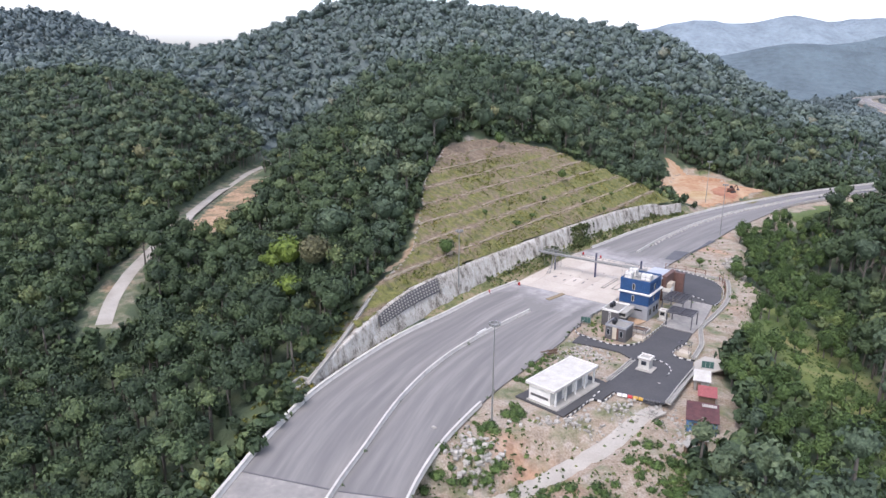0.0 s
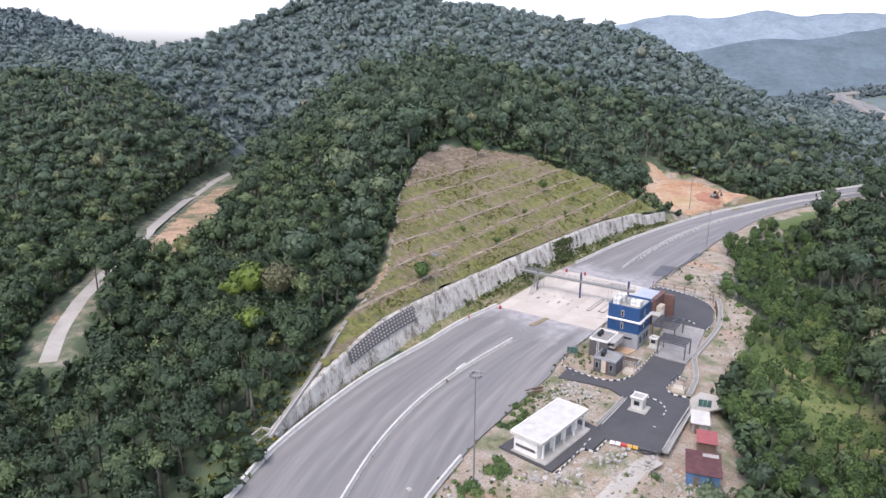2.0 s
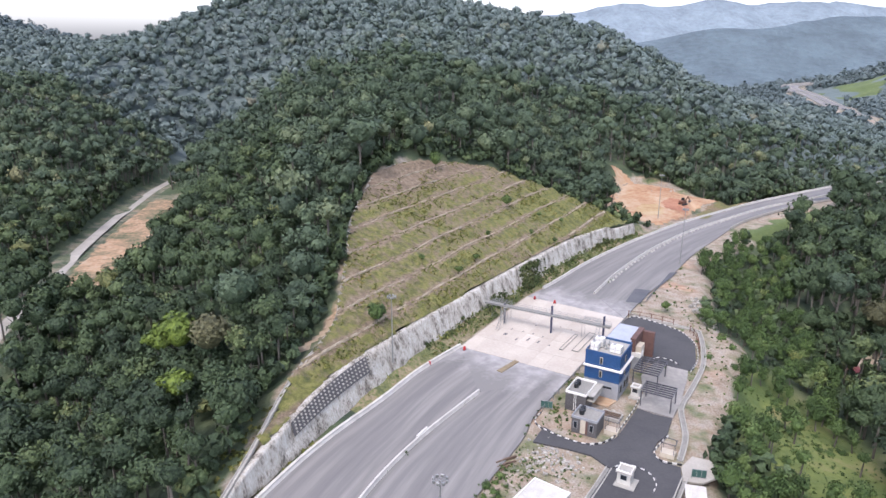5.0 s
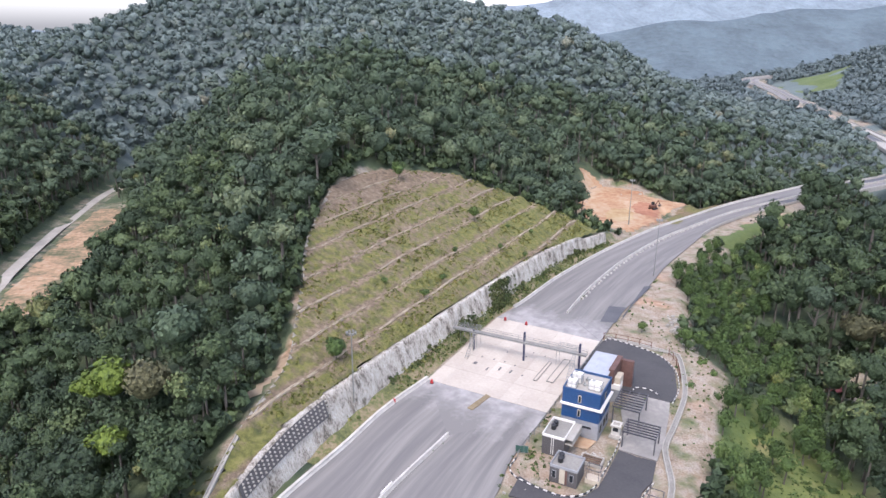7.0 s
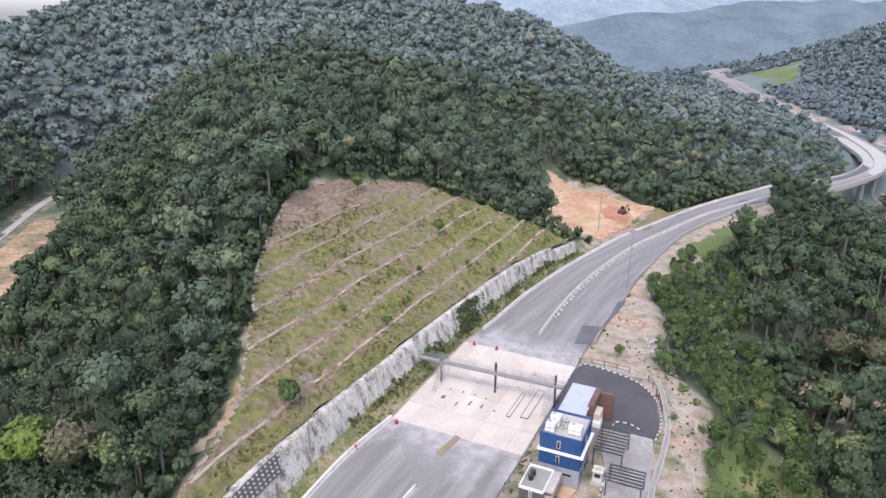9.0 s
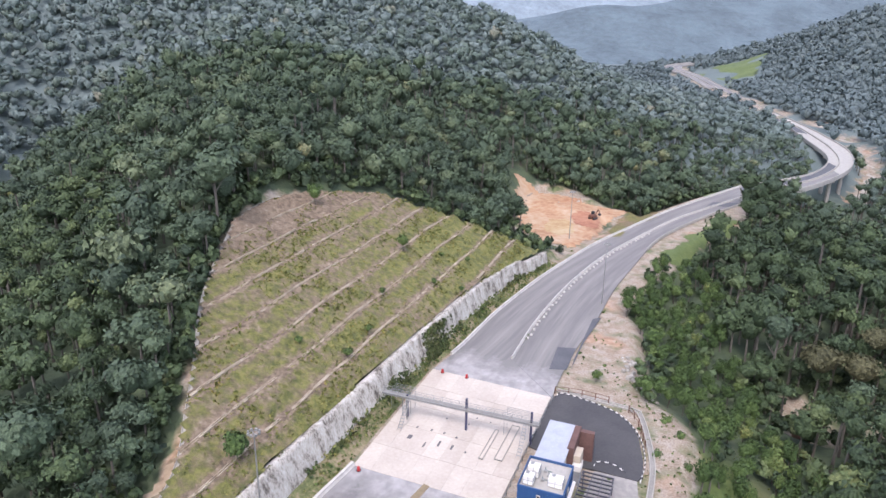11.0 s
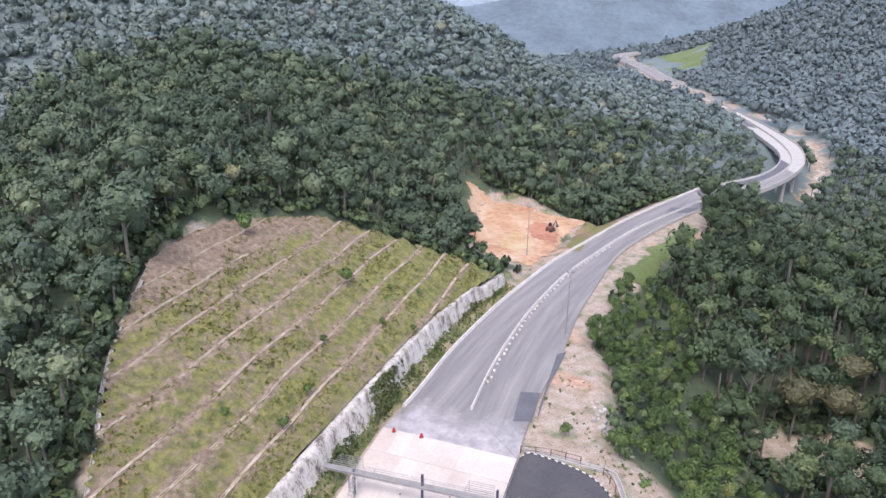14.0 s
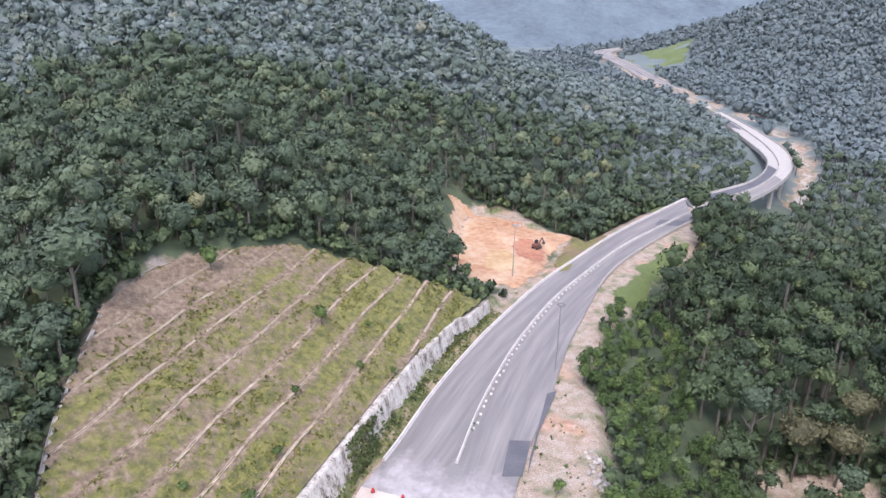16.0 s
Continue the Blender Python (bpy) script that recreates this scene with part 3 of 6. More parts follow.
def ground_material():
    m = bpy.data.materials.new("earth_and_undergrowth")
    m.use_nodes = True
    nt = m.node_tree
    b = nt.nodes["Principled BSDF"]
    b.inputs["Roughness"].default_value = 0.95
    geo = nt.nodes.new("ShaderNodeNewGeometry")

    def noise_node(scale, detail=6):
        n = nt.nodes.new("ShaderNodeTexNoise")
        n.inputs["Scale"].default_value, n.inputs["Detail"].default_value = scale, detail
        nt.links.new(geo.outputs["Position"], n.inputs["Vector"])
        return n.outputs["Fac"]

    def ramp(fac, stops):
        r = nt.nodes.new("ShaderNodeValToRGB")
        while len(r.color_ramp.elements) < len(stops):
            r.color_ramp.elements.new(0.5)
        for e, (p, c) in zip(r.color_ramp.elements, stops):
            e.position, e.color = p, (*c, 1)
        nt.links.new(fac, r.inputs[0])
        return r.outputs[0]

    def mix(fac, a, c):
        x = nt.nodes.new("ShaderNodeMix")
        x.data_type = "RGBA"
        nt.links.new(fac, x.inputs[0])
        nt.links.new(a, x.inputs[6])
        nt.links.new(c, x.inputs[7])
        return x.outputs[2]

    def attr(name):
        a = nt.nodes.new("ShaderNodeAttribute")
        a.attribute_name = name
        return a.outputs["Fac"]

    def step(a, k, b0):
        x = nt.nodes.new("ShaderNodeMath")
        x.operation = "MULTIPLY_ADD"
        x.inputs[1].default_value, x.inputs[2].default_value = k, b0
        x.use_clamp = True
        nt.links.new(a, x.inputs[0])
        return x.outputs[0]

    def add(a, c):
        x = nt.nodes.new("ShaderNodeMath")
        nt.links.new(a, x.inputs[0])
        nt.links.new(c, x.inputs[1])
        return x.outputs[0]

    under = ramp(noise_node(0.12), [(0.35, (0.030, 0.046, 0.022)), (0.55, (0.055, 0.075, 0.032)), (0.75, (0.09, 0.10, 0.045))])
    # undergrowth colour greyed and lightened as distance haze
    remote_haze = ramp(noise_node(0.03), [(0.35, (0.080, 0.104, 0.092)), (0.65, (0.110, 0.138, 0.122))])
    under = mix(attr("remote_haze"), under, remote_haze)
    meadow = ramp(noise_node(0.1), [(0.35, (0.06, 0.090, 0.018)), (0.52, (0.115, 0.138, 0.028)), (0.66, (0.18, 0.160, 0.06))])
    earth = ramp(noise_node(0.35, 10), [(0.32, (0.18, 0.13, 0.080)), (0.45, (0.255, 0.195, 0.125)), (0.55, (0.31, 0.258, 0.185)), (0.7, (0.35, 0.31, 0.25))])
    weeds = ramp(noise_node(0.9, 8), [(0.35, (0.045, 0.07, 0.02)), (0.65, (0.12, 0.13, 0.05))])
    grit = ramp(noise_node(2.6, 6), [(0.36, (0.09, 0.070, 0.048)), (0.5, (0.215, 0.172, 0.12)), (0.66, (0.315, 0.275, 0.22))])
    half = nt.nodes.new("ShaderNodeValue")
    half.outputs[0].default_value = 0.5
    earth = mix(half.outputs[0], earth, grit)
    clay = ramp(noise_node(0.5, 8), [(0.35, (0.20, 0.105, 0.055)), (0.55, (0.33, 0.20, 0.115)), (0.7, (0.38, 0.29, 0.20))])
    earth = mix(step(noise_node(0.055, 5), 6.0, -3.3), earth, clay)
    soil = mix(step(noise_node(0.16, 12), 5.0, -2.48), earth, weeds)
    c = mix(step(attr("lush"), 2.2, -0.4), under, meadow)
    c = mix(step(add(attr("bare"), noise_node(0.25)), 3.0, -2.4), c, soil)
    nt.links.new(c, b.inputs["Base Color"])
    bp = nt.nodes.new("ShaderNodeBump")
    bp.inputs["Strength"].default_value, bp.inputs["Distance"].default_value = 0.8, 0.4
    nt.links.new(noise_node(0.9), bp.inputs["Height"])
    nt.links.new(bp.outputs[0], b.inputs["Normal"])
    return m


M["ground"] = ground_material()
tagged(part("ground", ground_me, "ground"), "sandy earth and dark green undergrowth over hills, haze-tinted far off", "ground", kind="structure")

# ---- roads ----
road_s = tagged(thing("road", "worn grey asphalt dual carriageway with pale wheel tracks", "road", kind="structure"))
sheet("carriageway", LEFT_S, MED_S, "asphalt", parent=road_s)
sheet("carriageway", MED_S + 0.001, RIGHT_S, "asphalt", parent=road_s)
sheet("carriageway", LEFT_N, MED_N, "asphalt", parent=road_s)
sheet("carriageway", MED_N + 0.001, RIGHT_N, "asphalt", parent=road_s)
part("apron", [slab([(23.0, 166.6), (45.0, 172.1), (21.8, 190)], 0.002, 0.3)], "asphalt", road_s)
part("apron", [slab([(66.4, 222.9), (45.7, 222.5), (68.9, 203.8)], 0.002, 0.3)], "asphalt", road_s)
for q in ([(-38, 62), (-35, 78), (-33.4, 88), (-31.4, 94.6), (-16.4, 89.9), (-18.4, 78), (-20.5, 62)], [(-19.6, 62), (-17.6, 78), (-15.4, 89.6), (-4.8, 87.6), (-6.6, 78), (-9.5, 62)]):
    part("deck_slab", [slab(q[::-1], 0.02, 0.015)], "dust", road_s, "pale concrete bridge deck beyond a joint")
    part("joint", [beam((*q[3], 0.03), (*q[4], 0.03), 0.3, 0.04)] if len(q) == 7 else [beam((*q[2], 0.03), (*q[3], 0.03), 0.3, 0.04)], "dark_clad", road_s)
ux, uy = np.array((0.602, 0.798)), np.array((0.794, -0.608))
plaza = tagged(thing("plaza", "pale concrete toll plaza slab cast in bays", "pavement", kind="structure"))
P0 = np.array(PLAZA[0])
for i in range(8):
    for j in range(5):
        c = []
        for a, b in ((i, j), (i + 1, j), (i + 1, j + 1), (i, j + 1)):
            s, t = a / 8, b / 5
            p = (1 - s) * ((1 - t) * np.array(PLAZA[0]) + t * np.array(PLAZA[3])) + s * ((1 - t) * np.array(PLAZA[1]) + t * np.array(PLAZA[2]))
            c.append(p)
        c = np.array(c)
        c = c.mean(0) + (c - c.mean(0)) * 0.992
        part("bay", [slab([tuple(q) for q in c], 0.03, 0.3)], "concrete", plaza)

# viaduct beyond the first straight
deck_z = [0, -0.6, -1.2, -1.8, -2, -2, -2, -1.5, 0, 3, 6, 10, 13, 16, 18]
viaduct = tagged(thing("viaduct", "long curving pale concrete viaduct and highway on piers", "viaduct", kind="structure"))
VI, VO = resample(VIA_IN, 300), resample(VIA_OUT, 300)
sheet("deck", VI, VO, "kerb_concrete", thick=1.6, parent=viaduct, z_ends=deck_z)
vz = np.interp(np.linspace(0, 1, 300), np.linspace(0, 1, len(deck_z)), deck_z)
for a, b, lo, hi, mat in ((0.04, 0.46, 0, 46, "asphalt_patch"), (0.54, 0.96, 0, 40, "asphalt"), (0.06, 0.44, 96, 130, "asphalt_patch"), (0.04, 0.47, 140, 300, "asphalt"), (0.53, 0.96, 170, 300, "asphalt")):
    sheet("surfacing", (VI + (VO - VI) * a)[lo:hi], (VI + (VO - VI) * b)[lo:hi], mat, thick=0.02, parent=viaduct, z_ends=list(vz[lo:hi] + 0.03))
for k, name in ((0.006, "parapet"), (0.994, "parapet"), (0.5, "median_barrier")):
    line = np.column_stack([(VI + (VO - VI) * k)[:, :2], vz])
    part(name, [sweep(line, [(-0.25, 0), (0.25, 0), (0.12, 1.0), (-0.12, 1.0)])], "kerb_concrete", viaduct)
for q in range(34, 130, 12):
    for k in (0.25, 0.75):
        p = VI[q] + (VO[q] - VI[q]) * k
        g = float(ground_height(p[0], p[1]))
        part("pier", [tube((p[0], p[1], g - 1), (p[0], p[1], vz[q] - 2.6), 1.1, n=12), beam((*(VI[q] + (VO[q] - VI[q]) * (k - 0.2)), vz[q] - 2.1), (*(VI[q] + (VO[q] - VI[q]) * (k + 0.2)), vz[q] - 2.1), 2.0, 1.2)], "kerb_concrete", viaduct)


def barrier(C, name, label, h=0.85, w=0.6, mat="kerb_concrete"):
    r = tagged(thing(name, label, "barrier", kind="structure"))
    n = max(1, len(C) // 4)
    for k in range(n):
        seg = C[k * len(C) // n: (k + 1) * len(C) // n + 1]
        if len(seg) > 1:
            seg = seg.copy()
            part("segment", [sweep(seg, [(-w / 2, -0.1), (w / 2, -0.1), (w / 2, 0.1), (w * 0.3, 0.4), (w * 0.26, h), (-w * 0.26, h), (-w * 0.3, 0.4), (-w / 2, 0.1)])], mat, r)
    return r


barrier(LEFT_S, "parapet_wall", "pale concrete parapet along the carriageway edge", 0.8, 1.1, "pale_edge")
barrier(MED_S, "median_barrier", "white concrete median barrier with weeds at its foot", 0.8, 0.75, "pale_edge")
barrier(RIGHT_S[:20], "parapet_wall", "pale concrete parapet along the carriageway edge", 0.8, 0.8, "pale_edge")
barrier(LEFT_N[3:], "parapet_wall", "pale concrete parapet along the carriageway edge", 0.8, 0.8, "pale_edge")
barrier(MED_N, "median_barrier", "pale concrete median barrier between carriageways", 0.8, 0.55, "pale_edge")
barrier(RIGHT_N[38:], "parapet_wall", "pale concrete parapet along the carriageway edge")

# ---- cut slope ----
WTOP = curve([(78, 100.6, 1.0), (92, 104.6, 4.4), (118, 111.2, 7.2), (146, 113, 8.0), (168, 113.4, 8.1), (200, 113.8, 8.3), (235, 113.4, 8.2), (262, 111.5, 7.0), (268, 110.3, 5.5), (283, 108, 4.6)], 2.0)
WBASE = curve([(78, 100.0, -0.3), (92, 103.6, -0.3), (118, 108.3, -0.3), (146, 110.6, 0.2), (168, 111.2, 0.8), (200, 111.6, 1.0), (235, 111.4, 0.6), (262, 110.3, 0.2), (268, 109.0, 0), (283, 107.4, 0)], 2.0)


def sd(s, d):
    den = ALONG[0] * ACROSS[1] - ALONG[1] * ACROSS[0]
    return (s * ACROSS[1] - d * ALONG[1]) / den, (d * ALONG[0] - s * ACROSS[0]) / den


nw = max(len(WTOP), len(WBASE))
WT, WB = resample(WTOP, nw), resample(WBASE, nw)
wv, wf = [], []
rows = 9
for i in range(nw):
    for k in range(rows + 1):
        q = WB[i] + (WT[i] - WB[i]) * k / rows
        x, y = sd(q[0], q[1])
        o = 0.35 * noise.noise(Vector((x * 0.25, y * 0.25, q[2] * 0.4))) + 0.15 * noise.noise(Vector((x, y, q[2])))
        wv.append((x - ACROSS[0] * o, y - ACROSS[1] * o, q[2] + 0.5 * noise.noise(Vector((x * 0.2, y * 0.2, 3))) * (k == rows)))
    x, y = sd(WT[i][0], WT[i][1] + 0.5)
    wv.append((x, y, WT[i][2] + 0.02))
    x, y = sd(WT[i][0], WT[i][1] + 1.7)
    wv.append((x, y, WT[i][2] - 0.35))
m = rows + 3
for i in range(nw - 1):
    for k in range(m - 1):
        wf.append((i * m + k, (i + 1) * m + k, (i + 1) * m + k + 1, i * m + k + 1))
tagged(part("retaining_wall", [(wv, wf)], "shotcrete", smooth=True), "stained grey shotcrete retaining wall below terraced slope", "retaining wall", kind="structure")

# overgrown earth bank between the road edge and the wall's foot
vv, vf = [], []
VS = np.arange(120, 284, 1.5)
for i, s in enumerate(VS):
    near = np.interp(s, [110, 127, 142, 158.6, 199, 213, 238, 267, 288], [104.9, 105.9, 107.3, 107.0, 109.9, 108.8, 108.4, 105.9, 102.7]) + 0.75
    wall = np.interp(s, WBASE[:, 0], WBASE[:, 1]) + 0.9
    high = np.interp(s, [120, 150, 172, 235, 262, 284], [0.3, 2.2, 3.0, 3.0, 2.0, 0.5])
    for k in range(8):
        t = k / 7
        x, y = sd(s, near + (wall - near) * t)
        vv.append((x, y, -0.25 + (high + 0.25) * (t ** 1.3) + 0.35 * noise.noise(Vector((x * 0.4, y * 0.4, 7))) * min(1, 3 * t)))
for i in range(len(VS) - 1):
    for k in range(7):
        vf.append((i * 8 + k, i * 8 + 8 + k, i * 8 + 9 + k, i * 8 + 1 + k))
tagged(part("verge_bank", [(vv, vf)], "verge", smooth=True), "sloping earth verge with weeds below the wall", "verge", kind="structure")

BERMS = [114.3, 121.3, 128.2, 135, 142, 149.6, 156.2, 162.6]
FALL = 0.045  # the benches climb slowly northwards


def slope_z(d, s=200.0):
    """Height of the benched slope at distance d across it and s along it."""
    q = d - FALL * (s - 200)
    prev, step = 107.5, 0.0
    for b in BERMS + [169.0]:
        if prev < q <= b:
            t = (q - prev) / (b - prev)
            step = 0.42 * (b - prev) * (min(1.0, t / 0.76) - t)
        prev = b
    return 5 + 0.42 * (d - 106) + step


sv, sf = [], []
ss, ds = np.arange(96, 290, 2.0), np.arange(106, 173, 0.75)
okv = {}
cut_poly = CUT + [sd(283, 108.5), sd(268, 111), sd(235, 114.2), sd(200, 114.6), sd(168, 114.2), sd(146, 113.8), sd(118, 112), sd(92, 105.4)]
for i, s in enumerate(ss):
    for j, d in enumerate(ds):
        x, y = sd(s, d)
        k = 0.9 * noise.noise(Vector((s * 0.05, d * 0.05, 0)))
        z = slope_z(d + k, s) - 0.6 * min(1.0, max(0.0, (118 - d) / 4)) + 0.35 * noise.noise(Vector((x * 0.35, y * 0.35, 1))) + 0.22 * noise.noise(Vector((x * 1.3, y * 1.3, 1)))
        okv[i, j] = len(sv)
        sv.append((x, y, z))
SX, SY = np.array([p[0] for p in sv]), np.array([p[1] for p in sv])
keep = inside(SX, SY, cut_poly)
for i in range(len(ss) - 1):
    for j in range(len(ds) - 1):
        q = (okv[i, j], okv[i + 1, j], okv[i + 1, j + 1], okv[i, j + 1])
        if sum(keep[list(q)]) >= 3:
            sf.append(q)


def slope_material():
    """Grass in dark and yellow-green clumps, giving way to dry straw and bare soil on the benches and the top."""
    m = bpy.data.materials.new("benched_slope_grass")
    m.use_nodes = True
    nt = m.node_tree
    bs = nt.nodes["Principled BSDF"]
    bs.inputs["Roughness"].default_value = 0.95
    geo = nt.nodes.new("ShaderNodeNewGeometry")

    def speckle(scale, detail):
        n = nt.nodes.new("ShaderNodeTexNoise")
        n.inputs["Scale"].default_value, n.inputs["Detail"].default_value, n.inputs["Roughness"].default_value = scale, detail, 0.68
        nt.links.new(geo.outputs["Position"], n.inputs["Vector"])
        return n.outputs["Fac"]

    def tones(fac, stops):
        r = nt.nodes.new("ShaderNodeValToRGB")
        while len(r.color_ramp.elements) < len(stops):
            r.color_ramp.elements.new(0.5)
        for e, (p, c) in zip(r.color_ramp.elements, stops):
            e.position, e.color = p, (*c, 1)
        nt.links.new(fac, r.inputs[0])
        return r.outputs[0]

    green = tones(speckle(0.55, 10), [(0.34, (0.046, 0.054, 0.013)), (0.46, (0.086, 0.090, 0.019)), (0.55, (0.130, 0.125, 0.028)), (0.68, (0.172, 0.155, 0.048))])
    dry = tones(speckle(0.8, 10), [(0.34, (0.075, 0.055, 0.034)), (0.47, (0.135, 0.098, 0.058)), (0.58, (0.19, 0.142, 0.09)), (0.7, (0.26, 0.205, 0.145))])
    at = nt.nodes.new("ShaderNodeAttribute")
    at.attribute_name = "dry"
    f = at.outputs["Fac"]
    for node, k in ((speckle(0.06, 3), 1.6), (speckle(0.45, 8), 2.0)):
        x = nt.nodes.new("ShaderNodeMath")
        x.operation = "MULTIPLY_ADD"
        x.inputs[1].default_value = k
        nt.links.new(node, x.inputs[0])
        nt.links.new(f, x.inputs[2])
        f = x.outputs[0]
    x = nt.nodes.new("ShaderNodeMath")
    x.operation = "MULTIPLY_ADD"
    x.use_clamp = True
    x.inputs[1].default_value, x.inputs[2].default_value = 2.0, -3.4
    nt.links.new(f, x.inputs[0])
    mx = nt.nodes.new("ShaderNodeMix")
    mx.data_type = "RGBA"
    nt.links.new(x.outputs[0], mx.inputs[0])
    nt.links.new(green, mx.inputs[6])
    nt.links.new(dry, mx.inputs[7])
    nt.links.new(mx.outputs[2], bs.inputs["Base Color"])
    bp = nt.nodes.new("ShaderNodeBump")
    bp.inputs["Strength"].default_value, bp.inputs["Distance"].default_value = 1.0, 0.4
    nt.links.new(speckle(1.1, 8), bp.inputs["Height"])
    nt.links.new(bp.outputs[0], bs.inputs["Normal"])
    return m


M["benched_slope"] = slope_material()
slope_ob = tagged(part("terraced_slope", [(sv, sf)], "benched_slope", smooth=True), "benched cut slope with yellow-green and dry brown grass", "slope", kind="structure")
dryness = []
for s in ss:
    for d in ds:
        q = d + 0.9 * noise.noise(Vector((s * 0.05, d * 0.05, 0))) - FALL * (s - 200)
        near = min(abs(q - b + 0.7) for b in BERMS)
        dryness.append(0.75 * min(1.0, max(0.0, (d - 152) / 10)) + 0.95 * max(0.0, 1 - near / 1.7) - 0.3 * (s > 235) * (d < 140) - 0.2 * max(0.0, (150 - s) / 30))
slope_ob.data.attributes.new("dry", "FLOAT", "POINT").data.foreach_set("value", np.array(dryness, dtype=np.float32))
rng_b = np.random.default_rng(3)
for n, b in enumerate(BERMS):
    line = []
    for s in np.arange(100, 288, 2.0):
        k = 0.9 * noise.noise(Vector((s * 0.05, b * 0.05, 0)))
        d = b - 0.7 - k + FALL * (s - 200)
        x, y = sd(s, d)
        if inside(np.array([x]), np.array([y]), cut_poly)[0] and (n or s > 236):
            line.append((x, y, 5 + 0.42 * (d + 0.7 - 106) + 0.10))
    cuts = sorted(rng_b.integers(3, max(4, len(line) - 3), 2)) if len(line) > 12 else []
    runs = [line[p + 1:q] for p, q in zip([-1] + list(cuts), list(cuts) + [len(line)])]
    for line in [q for q in runs if len(q) > 2]:
        tagged(part("bench_drain", [sweep(np.array(line), [(-0.30, -0.3), (0.30, -0.3), (0.30, 0.14), (0.2, 0.14), (0.16, -0.05), (-0.16, -0.05), (-0.2, 0.14), (-0.30, 0.14)])], "dry_concrete"), "narrow pale concrete drain along a slope bench", "drain", kind="structure")

# ---- woods ----
rng = np.random.default_rng(7)


def ico(level):
    bm = bmesh.new()
    bmesh.ops.create_icosphere(bm, subdivisions=level, radius=1)
    v = np.array([p.co[:] for p in bm.verts])
    f = np.array([[q.index for q in t.verts] for t in bm.faces])
    bm.free()
    return v, f


BODIES = {1: ico(1), 2: ico(2)}


def crown_shape(r, leaves, leaf, lumps=9, tall=0.75, fill=0.86, level=2, core=0.62, spread=0.62):
    """A lumpy crown about 1 in radius: a dark inner body and many tilted leaf sprays on its lumps. Returns vertices, triangles, normals."""
    a = r.uniform(0, 2 * np.pi, lumps)
    rad = np.sqrt(r.uniform(0.0, 1.0, lumps)) * spread
    cz = (0.55 - rad * rad * 0.9) * tall * r.uniform(0.7, 1.15, lumps)
    cen = np.stack([rad * np.cos(a), rad * np.sin(a), cz], 1)
    cen = np.vstack([cen, [[0, 0, 0.05]]])
    cr = np.concatenate([r.uniform(0.28, 0.46, lumps), [core]])
    dirs, body_faces = BODIES[level]
    dots = dirs @ cen.T
    disc = dots ** 2 - (cen ** 2).sum(1)[None] + cr[None] ** 2
    ext = np.where(disc > 0, dots + np.sqrt(np.maximum(disc, 0)), 0.25).max(1)
    body = dirs * (ext * fill)[:, None]
    body[:, 2] = np.maximum(body[:, 2], -0.45)
    lump = np.where(disc > 0, dots + np.sqrt(np.maximum(disc, 0)), 0).argmax(1)
    swell = dirs * ext[:, None] - cen[lump]
    swell = 0.5 * dirs + 0.5 * swell / np.linalg.norm(swell, axis=1)[:, None]
    V, F, N = [body], [body_faces], [swell / np.linalg.norm(swell, axis=1)[:, None]]
    n = len(body)
    w = cr ** 2 / (cr ** 2).sum()
    which = r.choice(len(cr), leaves, p=w)
    d = r.normal(size=(leaves, 3))
    d[:, 2] = np.abs(d[:, 2]) * 0.9 - 0.25
    d /= np.linalg.norm(d, axis=1)[:, None]
    pos = cen[which] + d * (cr[which] * r.uniform(0.86, 1.12, leaves))[:, None]
    nor = d + r.normal(size=(leaves, 3)) * 0.45 + np.array((0, 0, 0.25))
    nor /= np.linalg.norm(nor, axis=1)[:, None]
    t = np.cross(nor, r.normal(size=(leaves, 3)))
    t /= np.linalg.norm(t, axis=1)[:, None]
    b = np.cross(nor, t)
    sz = leaf * r.uniform(0.6, 1.25, leaves)[:, None]
    c1, c2, c3, c4 = pos - t * sz, pos - b * sz * 0.7 + nor * sz * 0.2, pos + t * sz, pos + b * sz * 0.7 + nor * sz * 0.2
    V.append(np.stack([c1, c2, c3, c4], 1).reshape(-1, 3))
    k = n + 4 * np.arange(leaves)[:, None]
    F.append(np.concatenate([k + np.array([[0, 1, 2]]), k + np.array([[0, 2, 3]])], 1).reshape(-1, 3))
    soft = d * 0.8 + nor * 0.4 + np.array((0, 0, 0.2))
    soft /= np.linalg.norm(soft, axis=1)[:, None]
    N.append(np.repeat(soft, 4, axis=0))
    return np.vstack(V), np.vstack(F), np.vstack(N)


